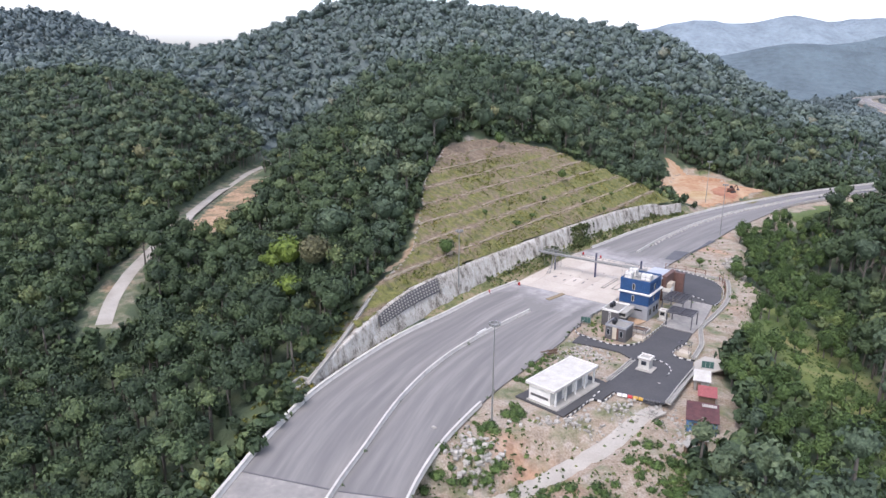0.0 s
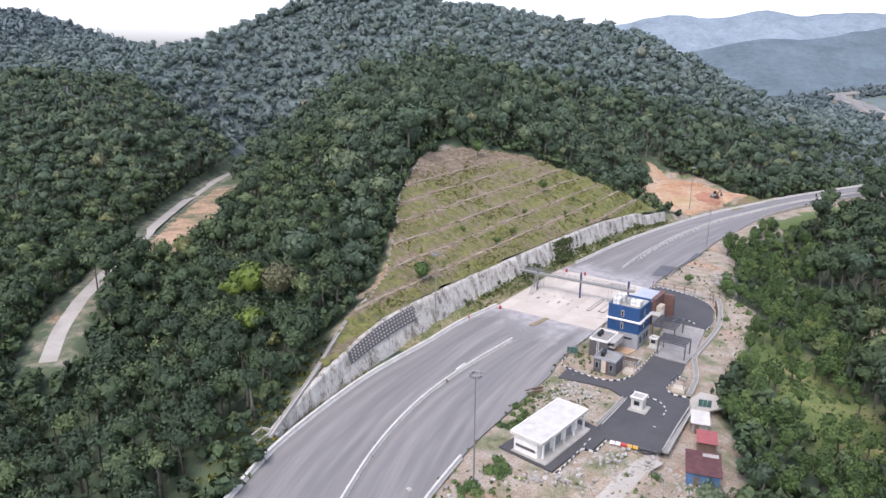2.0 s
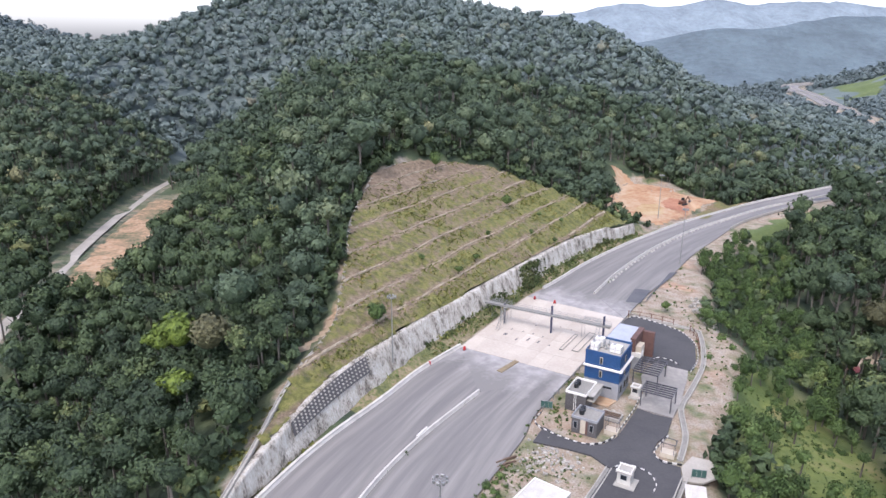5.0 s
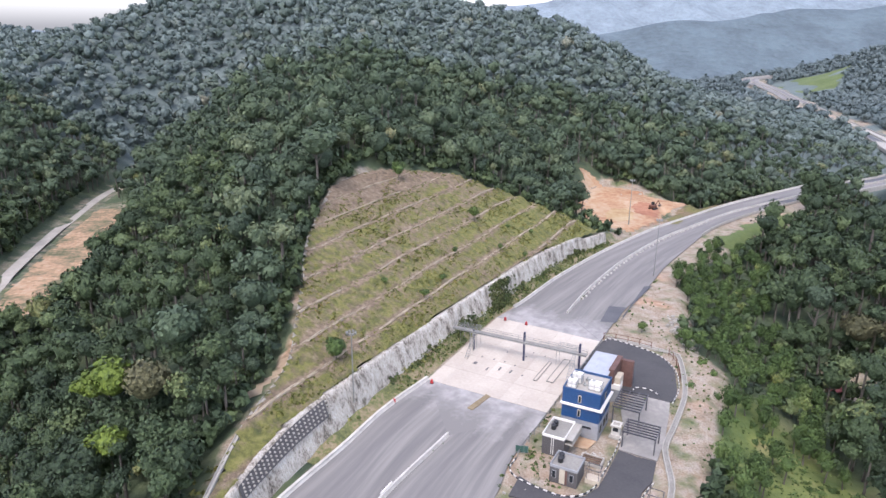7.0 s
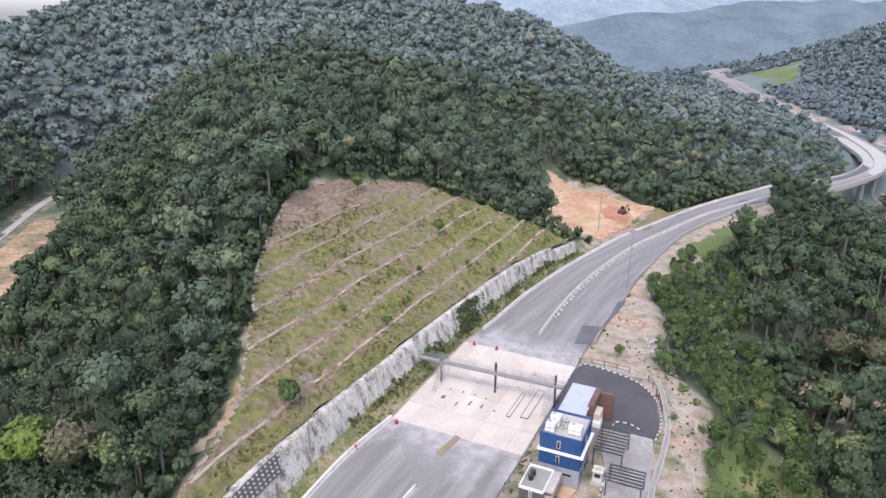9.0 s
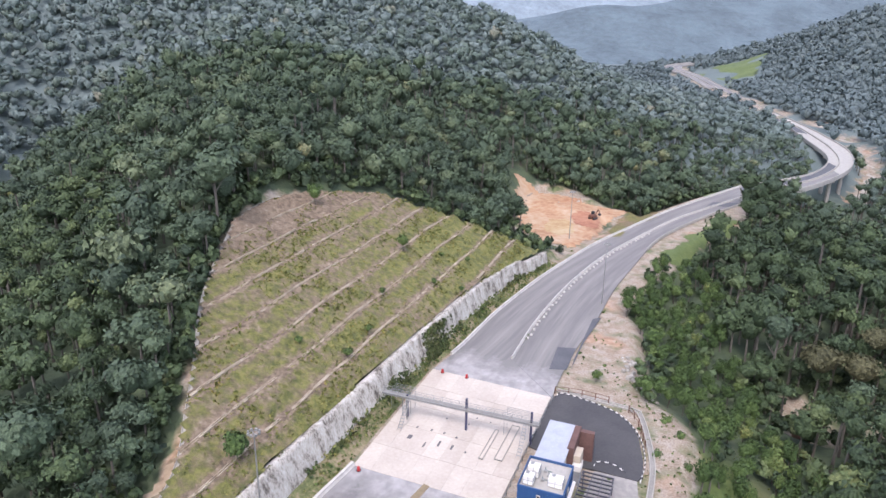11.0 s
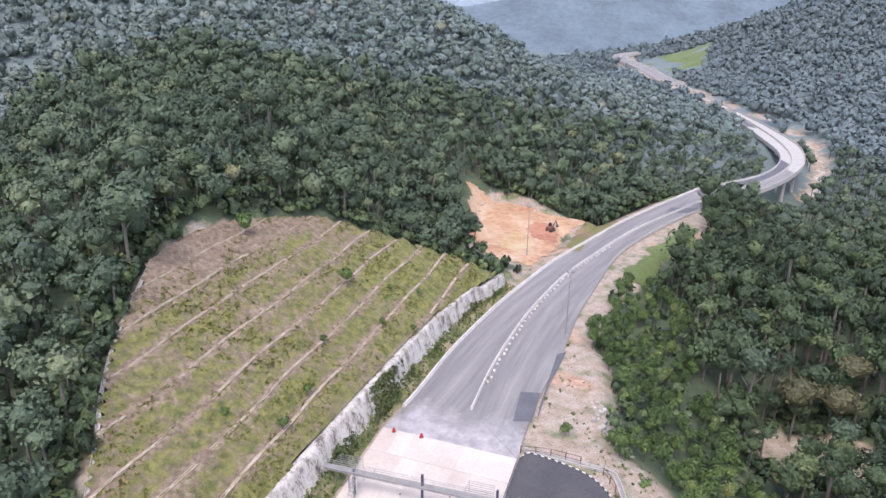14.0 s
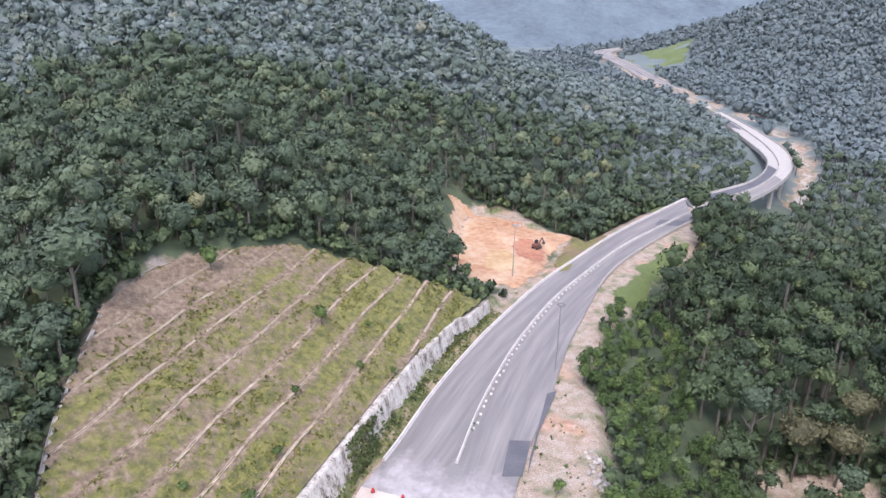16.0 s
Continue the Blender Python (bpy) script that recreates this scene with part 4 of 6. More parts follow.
def wood(name, label, spots, shapes, mat, trunks=True):
    """Joins many trees into one mesh. spots: x, y, z, height, radius, tint for each tree."""
    Vs, Fs, Ts, Ns, n = [], [], [], [], 0
    trunk_v, trunk_f = [], []
    k6 = np.arange(5)
    for x, y, z, h, rad, tint in spots:
        v, f, nn = shapes[rng.integers(len(shapes))]
        a = rng.uniform(0, 6.283)
        c, s = math.cos(a), math.sin(a)
        up = rad * rng.uniform(1.0, 1.45)
        w = np.stack([(v[:, 0] * c - v[:, 1] * s) * rad + x, (v[:, 0] * s + v[:, 1] * c) * rad + y, v[:, 2] * up + z + h - 0.6 * up], 1)
        Vs.append(w)
        Ns.append(np.stack([nn[:, 0] * c - nn[:, 1] * s, nn[:, 0] * s + nn[:, 1] * c, nn[:, 2]], 1))
        Fs.append(f + n)
        n += len(v)
        Ts.append(np.full(len(v), tint))
        if trunks:
            r0 = 0.12 + 0.018 * h
            ang = k6 * 6.283 / 5
            b = len(trunk_v) * 10
            ring = np.stack([np.cos(ang), np.sin(ang)], 1)
            lean = rng.uniform(-0.5, 0.5, 2)
            trunk_v.append(np.vstack([np.column_stack([ring * r0 + (x, y), np.full(5, z - 0.6)]), np.column_stack([ring * r0 * 0.55 + (x + lean[0], y + lean[1]), np.full(5, z + h - 0.6 * up)])]))
            trunk_f.append(np.stack([b + k6, b + (k6 + 1) % 5, b + 5 + (k6 + 1) % 5, b + 5 + k6], 1))
    root = tagged(new(name), label, "woodland", kind="stuff")
    V, F = np.vstack(Vs), np.vstack(Fs)
    me = bpy.data.meshes.new("crowns")
    me.vertices.add(len(V))
    me.vertices.foreach_set("co", V.ravel())
    me.loops.add(F.size)
    me.loops.foreach_set("vertex_index", F.ravel().astype(np.int32))
    me.polygons.add(len(F))
    me.polygons.foreach_set("loop_start", np.arange(0, F.size, 3, dtype=np.int32))
    me.update(calc_edges=True)
    me.polygons.foreach_set("use_smooth", np.ones(len(F), bool))
    me.normals_split_custom_set_from_vertices(np.vstack(Ns))
    me.attributes.new("tint", "FLOAT", "POINT").data.foreach_set("value", np.concatenate(Ts))
    part("crowns", me, mat, root)["kind"] = "stuff"
    if trunks:
        part("trunks", [(np.vstack(trunk_v), np.vstack(trunk_f).tolist())], "bark", root, "pale slender trunks")["kind"] = "stuff"
    return root


def scatter(x0, x1, y0, y1, gap):
    X, Y = np.meshgrid(np.arange(x0, x1, gap), np.arange(y0, y1, gap))
    X = (X + rng.uniform(-0.48, 0.48, X.shape) * gap).ravel()
    Y = (Y + rng.uniform(-0.48, 0.48, Y.shape) * gap).ravel()
    return X, Y


shape_rng = np.random.default_rng(11)
FINE = [crown_shape(shape_rng, 170, 0.125, 12, 0.95, 0.84, 1, 0.5, 0.7) for k in range(10)]
FINEST = [crown_shape(shape_rng, 260, 0.105, 14, 0.95, 0.82, 1, 0.5, 0.7) for k in range(8)]
MIDDLE = [crown_shape(shape_rng, 84, 0.17, 11, 0.95, 0.88, 1, 0.45, 0.72) for k in range(10)]
COARSE = [crown_shape(shape_rng, 44, 0.21, 9, 0.8, 0.9, 1, 0.45, 0.72) for k in range(10)]
FARTHEST = [crown_shape(shape_rng, 30, 0.24, 8, 0.8, 0.9, 1, 0.45, 0.7) for k in range(8)]
YOUNG = [crown_shape(shape_rng, 340, 0.105, 8, 1.4, 0.74, 1) for k in range(8)]


def sprig(r, n, leaf):
    """Leaf sprays alone, for tufts close to the ground."""
    v, f, nn = crown_shape(r, n, leaf, 4, 0.7, 0.7, 1)
    return v[12:], f[20:] - 12, nn[12:]


TUFT = [sprig(shape_rng, 9, 0.55) for k in range(10)]
LOW = [crown_shape(shape_rng, 18, 0.38, 5, 0.8, 0.85, 1) for k in range(8)]


def in_view(X, Y):
    """The wedge of country that the flight overlooks."""
    return np.where(X < 10, Y > 70 + np.maximum(0, -65 - X) * 1.25, Y > 72 + np.maximum(0, X - 95) * 0.68)


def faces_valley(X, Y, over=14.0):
    """Slopes that can be overlooked from the air above the toll plaza's approach."""
    Z = ground_height(X, Y) + over
    seen = np.zeros(len(X), bool)
    for ex, ey, ez in ((0, 0, 64), (4, 55, 79), (20, 114, 94)):
        clear = np.ones(len(X), bool)
        for k in np.linspace(0.35, 0.97, 26):
            clear &= ground_height(ex + (X - ex) * k, ey + (Y - ey) * k) - 8 < ez + (Z - ez) * k
        seen |= clear
    return seen


def bank(X, Y):
    """The strip of young growth on the fill below the compound and the road."""
    d, _ = to_line(X, Y, [(70, 100), (76, 130), (92, 165), (107, 205), (117, 240), (136, 266)])
    return d


def tree_sizes(X, Y, kind):
    n = len(X)
    Z = ground_height(X, Y)
    tint = np.clip(rng.normal(0.36, 0.25, n), 0.0, 1.0)
    if kind == "hill":
        rad = 1.7 + 4.2 * rng.beta(1.5, 2.3, n)
        h = rng.uniform(2.5, 8.0, n) + rad * 1.1
        big = rng.random(n) < 0.10
        rad[big] *= 1.25
        h[big] += rng.uniform(4, 9, big.sum())
        tall = (X > 100) & (Y < 262 + np.maximum(0, X - 100) * 0.62)
        h[tall] += np.clip((bank(X[tall], Y[tall]) - 16) * 0.3, 0, 5)
        grand = tall & (rng.random(n) < 0.2)
        h[grand] += rng.uniform(3, 6, grand.sum())
        rad[grand] *= 1.2
        low = (X > 225) & (to_line(X, Y, VIADUCT_LINE)[0] < 75)
        h[low] *= 0.62
        rad[low] *= 0.8
    elif kind == "valley":
        rad = rng.uniform(1.8, 4.4, n)
        h = rng.uniform(4, 9, n) + rad
        scrub = (to_line(X, Y, [(-92, 192), (-80, 148)])[0] < 8) | (to_line(X, Y, [(-99, 256), (-90, 234)])[0] < 7) | (to_line(X, Y, [(-78, 250), (-78, 300), (-92, 372)])[0] < 6)
        h[scrub] = 0.45 * h[scrub]
        rad[scrub] *= 0.6
    elif kind == "ridge":
        rad = 2.8 + 4.0 * rng.beta(1.6, 2.2, n)
        h = rng.uniform(2.0, 4.5, n) + rad * 0.9
        big = rng.random(n) < 0.12
        h[big] += rng.uniform(2, 6, big.sum())
    elif kind == "low":
        rad = rng.uniform(1.3, 2.8, n)
        h = rng.uniform(0.8, 3.0, n) + rad
    else:
        rad = rng.uniform(1.5, 2.7, n)
        h = rng.uniform(2.0, 4.0, n) + rad
    return np.column_stack([X, Y, Z, h, rad, tint])


X, Y = scatter(-330, 420, 62, 470, 4.4)
C = clear_of(X, Y)
B = bank(X, Y)
wooded = (np.hypot(X - 10, Y - 60) < 280) | faces_valley(X, Y, 18.0)
STRIP = [(138, 284), (160, 300), (190, 320), (210, 326), (204, 306), (172, 288), (150, 274)]
RED = [(102, 294), (132, 300), (172, 338), (152, 350), (142, 364), (120, 378), (106, 340)]
edge_s = to_line(X, Y, LEFT_S[::4])[0]
ok = wooded & (C > 1.6) & in_view(X, Y) & ~inside(X, Y, EARTH) & ~inside(X, Y, RED) & ((edge_s > np.where(Y < 122, 11.0, 7.5)) | (Y > 150)) & ~on_verge(X, Y) & ((C > 3.6) | (Y > 190)) & ~inside(X, Y, STRIP)
for sx, sy in ((53.4, 127.2), (52.2, 121), (48.4, 113.2), (46.6, 107.6), (43, 104.2), (131, 195), (104, 292), (107, 299)):
    ok &= np.hypot(X - sx, Y - sy) > 5.5
X, Y, C, B = X[ok], Y[ok], C[ok], B[ok]
thin = rng.random(len(X))
dist = np.hypot(X - 10, Y - 60)
lushness = np.exp(-0.5 * (((X - 88) / 13) ** 2 + ((Y - 150) / 26) ** 2))
young = (B < np.where(Y > 165, 19, 15)) & (lushness < 0.35 + 0.75 * thin)
valley = (B >= np.where(Y > 165, 19, 15)) & (X < -22 - 0.1 * (Y - 200)) & (Y < np.where(X < -112, 470, 330))
hill = (B >= np.where(Y > 165, 19, 15)) & ~valley & (C > 2.2)
single = (dist < 290) & (C < 12) & (thin < 0.34)
joined = ~single
# far valley trees swap to paler leaves, haze imitated by colour
far_haze = np.clip((dist - 260) / 90, 0, 1)
gully = (X > 95) & (Y < 262 + np.maximum(0, X - 100) * 0.62)
# with distance, more hill trees get the haze-coloured leaves
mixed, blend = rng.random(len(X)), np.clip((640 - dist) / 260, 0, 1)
for pick, sizes, shapes, mat, name, label in (
    (hill & joined & (thin < 0.80) & (dist < 330) & ~gully, "hill", FINE, "leaf_hill", "hill_forest", "dense dark green tropical forest on the hillside"),
    (hill & joined & (thin < 0.70) & (dist < 330) & gully, "hill", FINE, "leaf_valley", "gully_forest", "tall dark forest filling the gully below the highway"),
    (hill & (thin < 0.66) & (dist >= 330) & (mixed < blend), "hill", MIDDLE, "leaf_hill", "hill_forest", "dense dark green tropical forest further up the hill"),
    (hill & (thin < 0.66) & (dist >= 330) & (mixed >= blend), "hill", MIDDLE, "leaf_hill_hazed", "hill_forest", "dense tropical forest further up the hill, greyed for haze"),
    (valley & joined & (thin < 0.9) & (dist < 155), "valley", FINEST, "leaf_valley", "valley_wood", "mid-green secondary woodland beside the road"),
    (valley & joined & (thin < 0.9) & (dist >= 155) & (dist < 270), "valley", FINE, "leaf_valley", "valley_wood", "mid-green secondary woodland filling the valley"),
    (valley & (thin < 0.8) & (dist >= 270) & (mixed > far_haze), "valley", MIDDLE, "leaf_valley", "valley_wood", "mid-green secondary woodland up the valley"),
    (valley & (thin < 0.8) & (dist >= 270) & (mixed <= far_haze), "valley", MIDDLE, "leaf_hill", "valley_wood", "secondary woodland on the valley's far side, paled for haze"),
    (young & joined, "young", YOUNG, "leaf_young", "young_wood", "light green young trees on the embankment"),
):
    wood(name, label, tree_sizes(X[pick], Y[pick], sizes), shapes, mat)
SINGLES = [(X[k], Y[k], C[k], "young" if young[k] else "valley" if valley[k] or gully[k] else "hill") for k in np.flatnonzero(single & (young | valley | hill)) if not (84 < X[k] < 128 and 285 < Y[k] < 345)]
X, Y = scatter(-230, 300, 66, 430, 6.0)
C1 = clear_of(X, Y)
ok = (C1 > 1.5) & (C1 < 30) & in_view(X, Y) & ~inside(X, Y, EARTH) & (np.exp(-0.5 * (((X - 88) / 13) ** 2 + ((Y - 150) / 26) ** 2)) < 0.5) & ~on_verge(X, Y) & ~inside(X, Y, STRIP) & ~inside(X, Y, RED)
X2, Y2 = scatter(-130, 280, 80, 380, 3.0)
C2 = clear_of(X2, Y2)
rim = (C2 > 0.8) & (C2 < 9) & in_view(X2, Y2) & ~inside(X2, Y2, EARTH) & ~inside(X2, Y2, RED) & (bank(X2, Y2) > 12) & ~on_verge(X2, Y2) & ~inside(X2, Y2, STRIP) & ((C2 > 2.5) | (Y2 > 190))
X, Y = np.concatenate([X[ok], X2[rim]]), np.concatenate([Y[ok], Y2[rim]])
ok = np.ones(len(X), bool)
wood("undergrowth", "dense green shrubs below the forest trees", tree_sizes(X[ok], Y[ok], "low"), LOW, "leaf_valley", trunks=False)
X, Y = scatter(-330, 420, 470, 880, 6.5)
ok = (clear_of(X, Y) > 5) & in_view(X, Y) & faces_valley(X, Y)
# the further the tree, the stronger the haze painted into its leaves
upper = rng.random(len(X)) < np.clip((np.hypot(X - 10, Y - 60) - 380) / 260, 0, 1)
wood("ridge_forest", "forest on the lower ridge, greyed lightly for haze", tree_sizes(X[ok & ~upper], Y[ok & ~upper], "ridge"), COARSE, "leaf_hill_hazed", trunks=False)
wood("ridge_forest", "forest covering the high ridge, coloured pale with haze", tree_sizes(X[ok & upper], Y[ok & upper], "ridge"), COARSE, "leaf_ridge_hazed", trunks=False)
CUTTING = [(520, 780), (548, 840), (572, 905), (640, 935), (690, 900), (640, 850), (585, 790)]
# outer hillsides wear leaves with haze in their colour throughout
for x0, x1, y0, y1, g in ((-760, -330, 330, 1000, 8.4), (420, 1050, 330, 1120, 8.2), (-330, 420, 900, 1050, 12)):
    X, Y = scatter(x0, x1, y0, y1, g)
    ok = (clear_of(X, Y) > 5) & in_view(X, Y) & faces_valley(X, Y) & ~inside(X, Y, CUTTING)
    wood("ridge_forest", "forest covering a distant hillside, coloured pale grey-green with haze", tree_sizes(X[ok], Y[ok], "ridge") * np.array((1, 1, 1, 1, 1.2, 1)), FARTHEST, "leaf_far_hazed", trunks=False)


# single trees along the edges of the woods
def tinted(name, v, f, nn, t):
    me = mesh_of(name, [(v, f.tolist())], True)
    me.normals_split_custom_set_from_vertices(nn)
    me.attributes.new("tint", "FLOAT", "POINT").data.foreach_set("value", np.full(len(v), t))
    return me


def trunk_mesh(r):
    """A tapered trunk 1 high with four limbs that reach into the crown."""
    p = [tube((0, 0, -0.05), (0.01, 0.0, 0.5), 0.028, 0.02, 7), tube((0.01, 0, 0.5), (0.0, 0.02, 0.95), 0.02, 0.007, 7)]
    for k in range(4):
        a, z = k * 1.6 + r.uniform(0, 0.8), r.uniform(0.5, 0.72)
        p.append(tube((0.01, 0, z), (0.15 * math.cos(a), 0.15 * math.sin(a), z + r.uniform(0.1, 0.2)), 0.011, 0.004, 5))
    return p


TRUNKS = [mesh_of("trunk", trunk_mesh(shape_rng)) for k in range(4)]
for me in TRUNKS:
    me.materials.append(M["bark"])
CROWNS = {}
for kind, mat, shapes in (("hill", "leaf_hill", [crown_shape(shape_rng, 320, 0.13, 12, 0.95) for k in range(5)]), ("valley", "leaf_valley", [crown_shape(shape_rng, 320, 0.13, 11, 0.9) for k in range(5)]),
                          ("young", "leaf_young", [crown_shape(shape_rng, 420, 0.1, 8, 1.4, 0.74) for k in range(5)]), ("olive", "leaf_olive", [crown_shape(shape_rng, 700, 0.09, 16, 0.8) for k in range(3)]),
                          ("lime", "leaf_lime", [crown_shape(shape_rng, 320, 0.13, 10, 0.9) for k in range(2)]), ("shrub", "leaf_shrub", [crown_shape(shape_rng, 300, 0.14, 7, 0.9) for k in range(4)])):
    CROWNS[kind] = [tinted("crown", v, f, nn, 0.2 + 0.07 * k) for k, (v, f, nn) in enumerate(shapes)]
    for me in CROWNS[kind]:
        me.materials.append(M[mat])
LABELS = {"hill": "dark green forest tree at the wood's edge", "valley": "mid-green tree at the edge of the valley wood", "young": "light green young tree on the embankment",
          "olive": "large olive-brown tree with a domed crown", "lime": "bright yellow-green tree among darker trees", "shrub": "rounded green shrub on dry ground"}


def tree(x, y, kind, h, rad, z=None, label=""):
    z = float(ground_height(x, y)) if z is None else z
    t = thing("shrub" if kind == "shrub" else "tree", label or LABELS[kind], "shrub" if kind == "shrub" else "tree", x, y, z, rng.uniform(0, 360), "shrubs" if kind == "shrub" else "trees at the wood's edge")
    a = part("trunk", TRUNKS[rng.integers(4)], "bark", t)
    a.scale = (h * 0.8, h * 0.8, h * 0.9)
    c = part("crown", CROWNS[kind][rng.integers(len(CROWNS[kind]))], "leaf_hill", t)
    up = rad * rng.uniform(0.85, 1.15)
    c.scale, c.location = (rad, rad, up), (0, 0, h - 0.62 * up)
    return t


for x, y, c, kind in SINGLES[:270]:
    _, _, z, h, rad, _ = tree_sizes(np.array([x]), np.array([y]), kind)[0]
    tree(x, y, kind, h, rad, z)
for x, y, kind, h, rad, label in (
    (222, 337, "valley", 15, 6.0, "tall dark emergent tree beside the viaduct"), (231, 333, "valley", 12, 5.4, ""), (213, 324, "valley", 11, 5.2, ""), (205, 313, "valley", 12, 5.0, ""), (238, 338, "valley", 11, 5.0, ""), (141, 217, "hill", 23, 4.8, "tall pale-trunked tree standing above the wood"),
    (23, 275, "young", 6.6, 3.0, "conical green tree at the top of the slope"), (152, 212, "olive", 18, 5.6, ""), (161, 207, "olive", 17, 5.8, ""), (170, 212, "olive", 16, 5.0, ""),
    (150, 196, "hill", 16, 4.2, ""), (-33, 168, "olive", 16, 5.2, ""), (-92, 203, "valley", 12, 4.0, ""), (-92.5, 210, "valley", 13, 4.2, ""), (-93, 217, "valley", 13, 4.0, ""), (-93.5, 224, "valley", 13, 4.4, ""), (-94, 231, "valley", 12, 3.8, ""), (-87, 214, "valley", 12, 4.0, ""), (-88, 226, "valley", 12, 4.2, ""), (-40, 172, "lime", 17, 5.0, ""), (-30, 182, "hill", 19, 6.2, "broad dark forest tree above its neighbours"), (-37, 158, "lime", 11, 4.0, ""),
    (-45, 176, "lime", 14, 4.0, ""), (5, 283, "valley", 11, 4.8, ""), (-3, 272, "valley", 11, 4.6, ""), (12, 288, "valley", 12, 4.4, ""), (34, 297, "hill", 12, 4.4, ""),
):
    tree(x, y, kind, h, rad, None, label)


# ---- distance ----
def far_ridge(name, label, y0, tops, depth, mat):
    v, f = [], []
    xs = np.linspace(-2600, 3600, 150)
    for i, x in enumerate(xs):
        top = np.interp(x, [p[0] for p in tops], [p[1] for p in tops]) + 22 * noise.noise(Vector((x * 0.006, y0, 0))) + 7 * noise.noise(Vector((x * 0.03, y0, 1)))
        for k in range(7):
            t = k / 6
            v.append((x, y0 + depth * t + 60 * noise.noise(Vector((x * 0.004, t, 3))), -30 + (top + 30) * t))
        v.append((x, y0 + depth * 1.6, -40))
    for i in range(len(xs) - 1):
        for k in range(7):
            f.append((i * 8 + k, (i + 1) * 8 + k, (i + 1) * 8 + k + 1, i * 8 + k + 1))
    return tagged(part(name, [(v, f)], mat, smooth=True), label, "backdrop", kind="structure")


# Ridge surface whose blue tint and emission stand in for air haze.
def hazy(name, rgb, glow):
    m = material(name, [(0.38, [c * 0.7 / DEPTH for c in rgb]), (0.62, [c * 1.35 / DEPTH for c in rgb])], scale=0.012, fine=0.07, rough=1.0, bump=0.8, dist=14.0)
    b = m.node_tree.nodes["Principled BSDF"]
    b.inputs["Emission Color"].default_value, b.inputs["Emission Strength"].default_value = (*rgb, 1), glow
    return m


M["haze_near"], M["haze_far"] = hazy("haze_painted_ridge", (0.058, 0.080, 0.094), 0.55), hazy("haze_painted_far_ridge", (0.115, 0.145, 0.17), 0.6)
far_ridge("backdrop", "wooded ridge far behind the valley, glowing blue as haze", 1250, [(-2600, 60), (-700, 40), (0, 40), (500, 55), (700, 85), (1000, 120), (1600, 150), (3600, 160)], 350, "haze_near")
far_ridge("backdrop", "mountain ridge on the horizon, glowing pale blue as haze", 2100, [(-2600, 120), (-700, 60), (300, 90), (800, 190), (1400, 215), (2200, 205), (3600, 200)], 500, "haze_far")

# ---- masts ----
def mast(x, y, h=19.5):
    m = thing("light_mast", "tall grey steel high mast with a ring of floodlights", "light mast", x, y, 0, 20, "light masts")
    part("pole", [tube((0, 0, -0.4), (0, 0, h - 0.6), 0.19, 0.09, 10)], "steel", m)
    part("base_plate", [box(0, 0, -0.3, 0.9, 0.9, 0.42, 0, 0.05)], "grey_concrete", m)
    ring = [tube((0.8 * math.cos(a), 0.8 * math.sin(a), h - 0.7), (0.8 * math.cos(a + 0.785), 0.8 * math.sin(a + 0.785), h - 0.7), 0.05, n=5) for a in np.arange(8) * 0.785]
    ring += [tube((0, 0, h - 0.7), (0.8 * math.cos(a), 0.8 * math.sin(a), h - 0.7), 0.05, n=5) for a in np.arange(4) * 1.571]
    part("head_ring", ring, "steel", m)
    for k in range(8):
        a = k * 45
        c, s = math.cos(radians(a)), math.sin(radians(a))
        part("floodlight", [box(0.95 * c, 0.95 * s, h - 0.75, 0.26, 0.4, 0.45, a, 0.06)], "steel", m)
    return m


for x, y in ((9.3, 110.5), (4.7, 176.5), (105, 249.6), (121.4, 308.7)):
    mast(x, y)

# ---- toll compound ----
TURN = -36.3
E1, E2 = np.array((math.cos(radians(TURN)), math.sin(radians(TURN)))), np.array((-math.sin(radians(TURN)), math.cos(radians(TURN))))


def yard(name, pts, mat, label, z=0.0):
    return tagged(part(name, [slab(pts, z, 0.35)], mat), label, "pavement", kind="structure")


def ccw(pts):
    a = sum(x0 * y1 - x1 * y0 for (x0, y0), (x1, y1) in zip(pts, pts[1:] + pts[:1]))
    return pts if a > 0 else pts[::-1]


yard("pavement", ccw([(56.5, 188.5), (69.6, 203.9), (72.1, 204.9), (75.5, 202.2), (78.4, 198), (80.4, 195), (81.0, 192.3), (80.9, 188), (80.3, 185), (77, 177.4), (74.5, 173.2), (72.8, 172.6), (66.6, 177.5), (63, 180)]), "asphalt_dark", "dark asphalt parking yard behind the toll office")
yard("pavement", ccw([(30.5, 147.0), (33.8, 152.0), (35.6, 149.2), (38.4, 146.6), (41, 144.8), (43.6, 144.9), (46.8, 146.9), (49.4, 150), (54.8, 157.2), (57.4, 154.5), (60.4, 152.6), (57, 147), (54, 144.6), (51.8, 141.5), (52.2, 138.4), (55, 136.5), (53.4, 132.2), (47.8, 124.6), (43, 118.0), (40.5, 117.6), (37.8, 119.6), (34.2, 122.6), (33.8, 126.6), (42.3, 137.4), (40.2, 141.6), (36.5, 144)]), "asphalt_dark", "dark asphalt access yard with dusty patches")
yard("pavement", ccw([(33.7, 126.5), (34.3, 122.7), (30.9, 118.8), (29.0, 119.4), (22.6, 112.6), (14.6, 120.4), (17.5, 123.2), (23.6, 130.0), (29.6, 130.8)]), "asphalt_dark", "dark asphalt pad around the white substation", 0.004)
yard("pavement", ccw([(54.9, 157.4), (60.6, 152.8), (64.5, 158), (70.2, 167.5), (72.8, 172.4), (66.5, 177.2), (61, 171), (58.4, 163)]), "dust", "pale dusty concrete yard under the steel frames", 0.003)
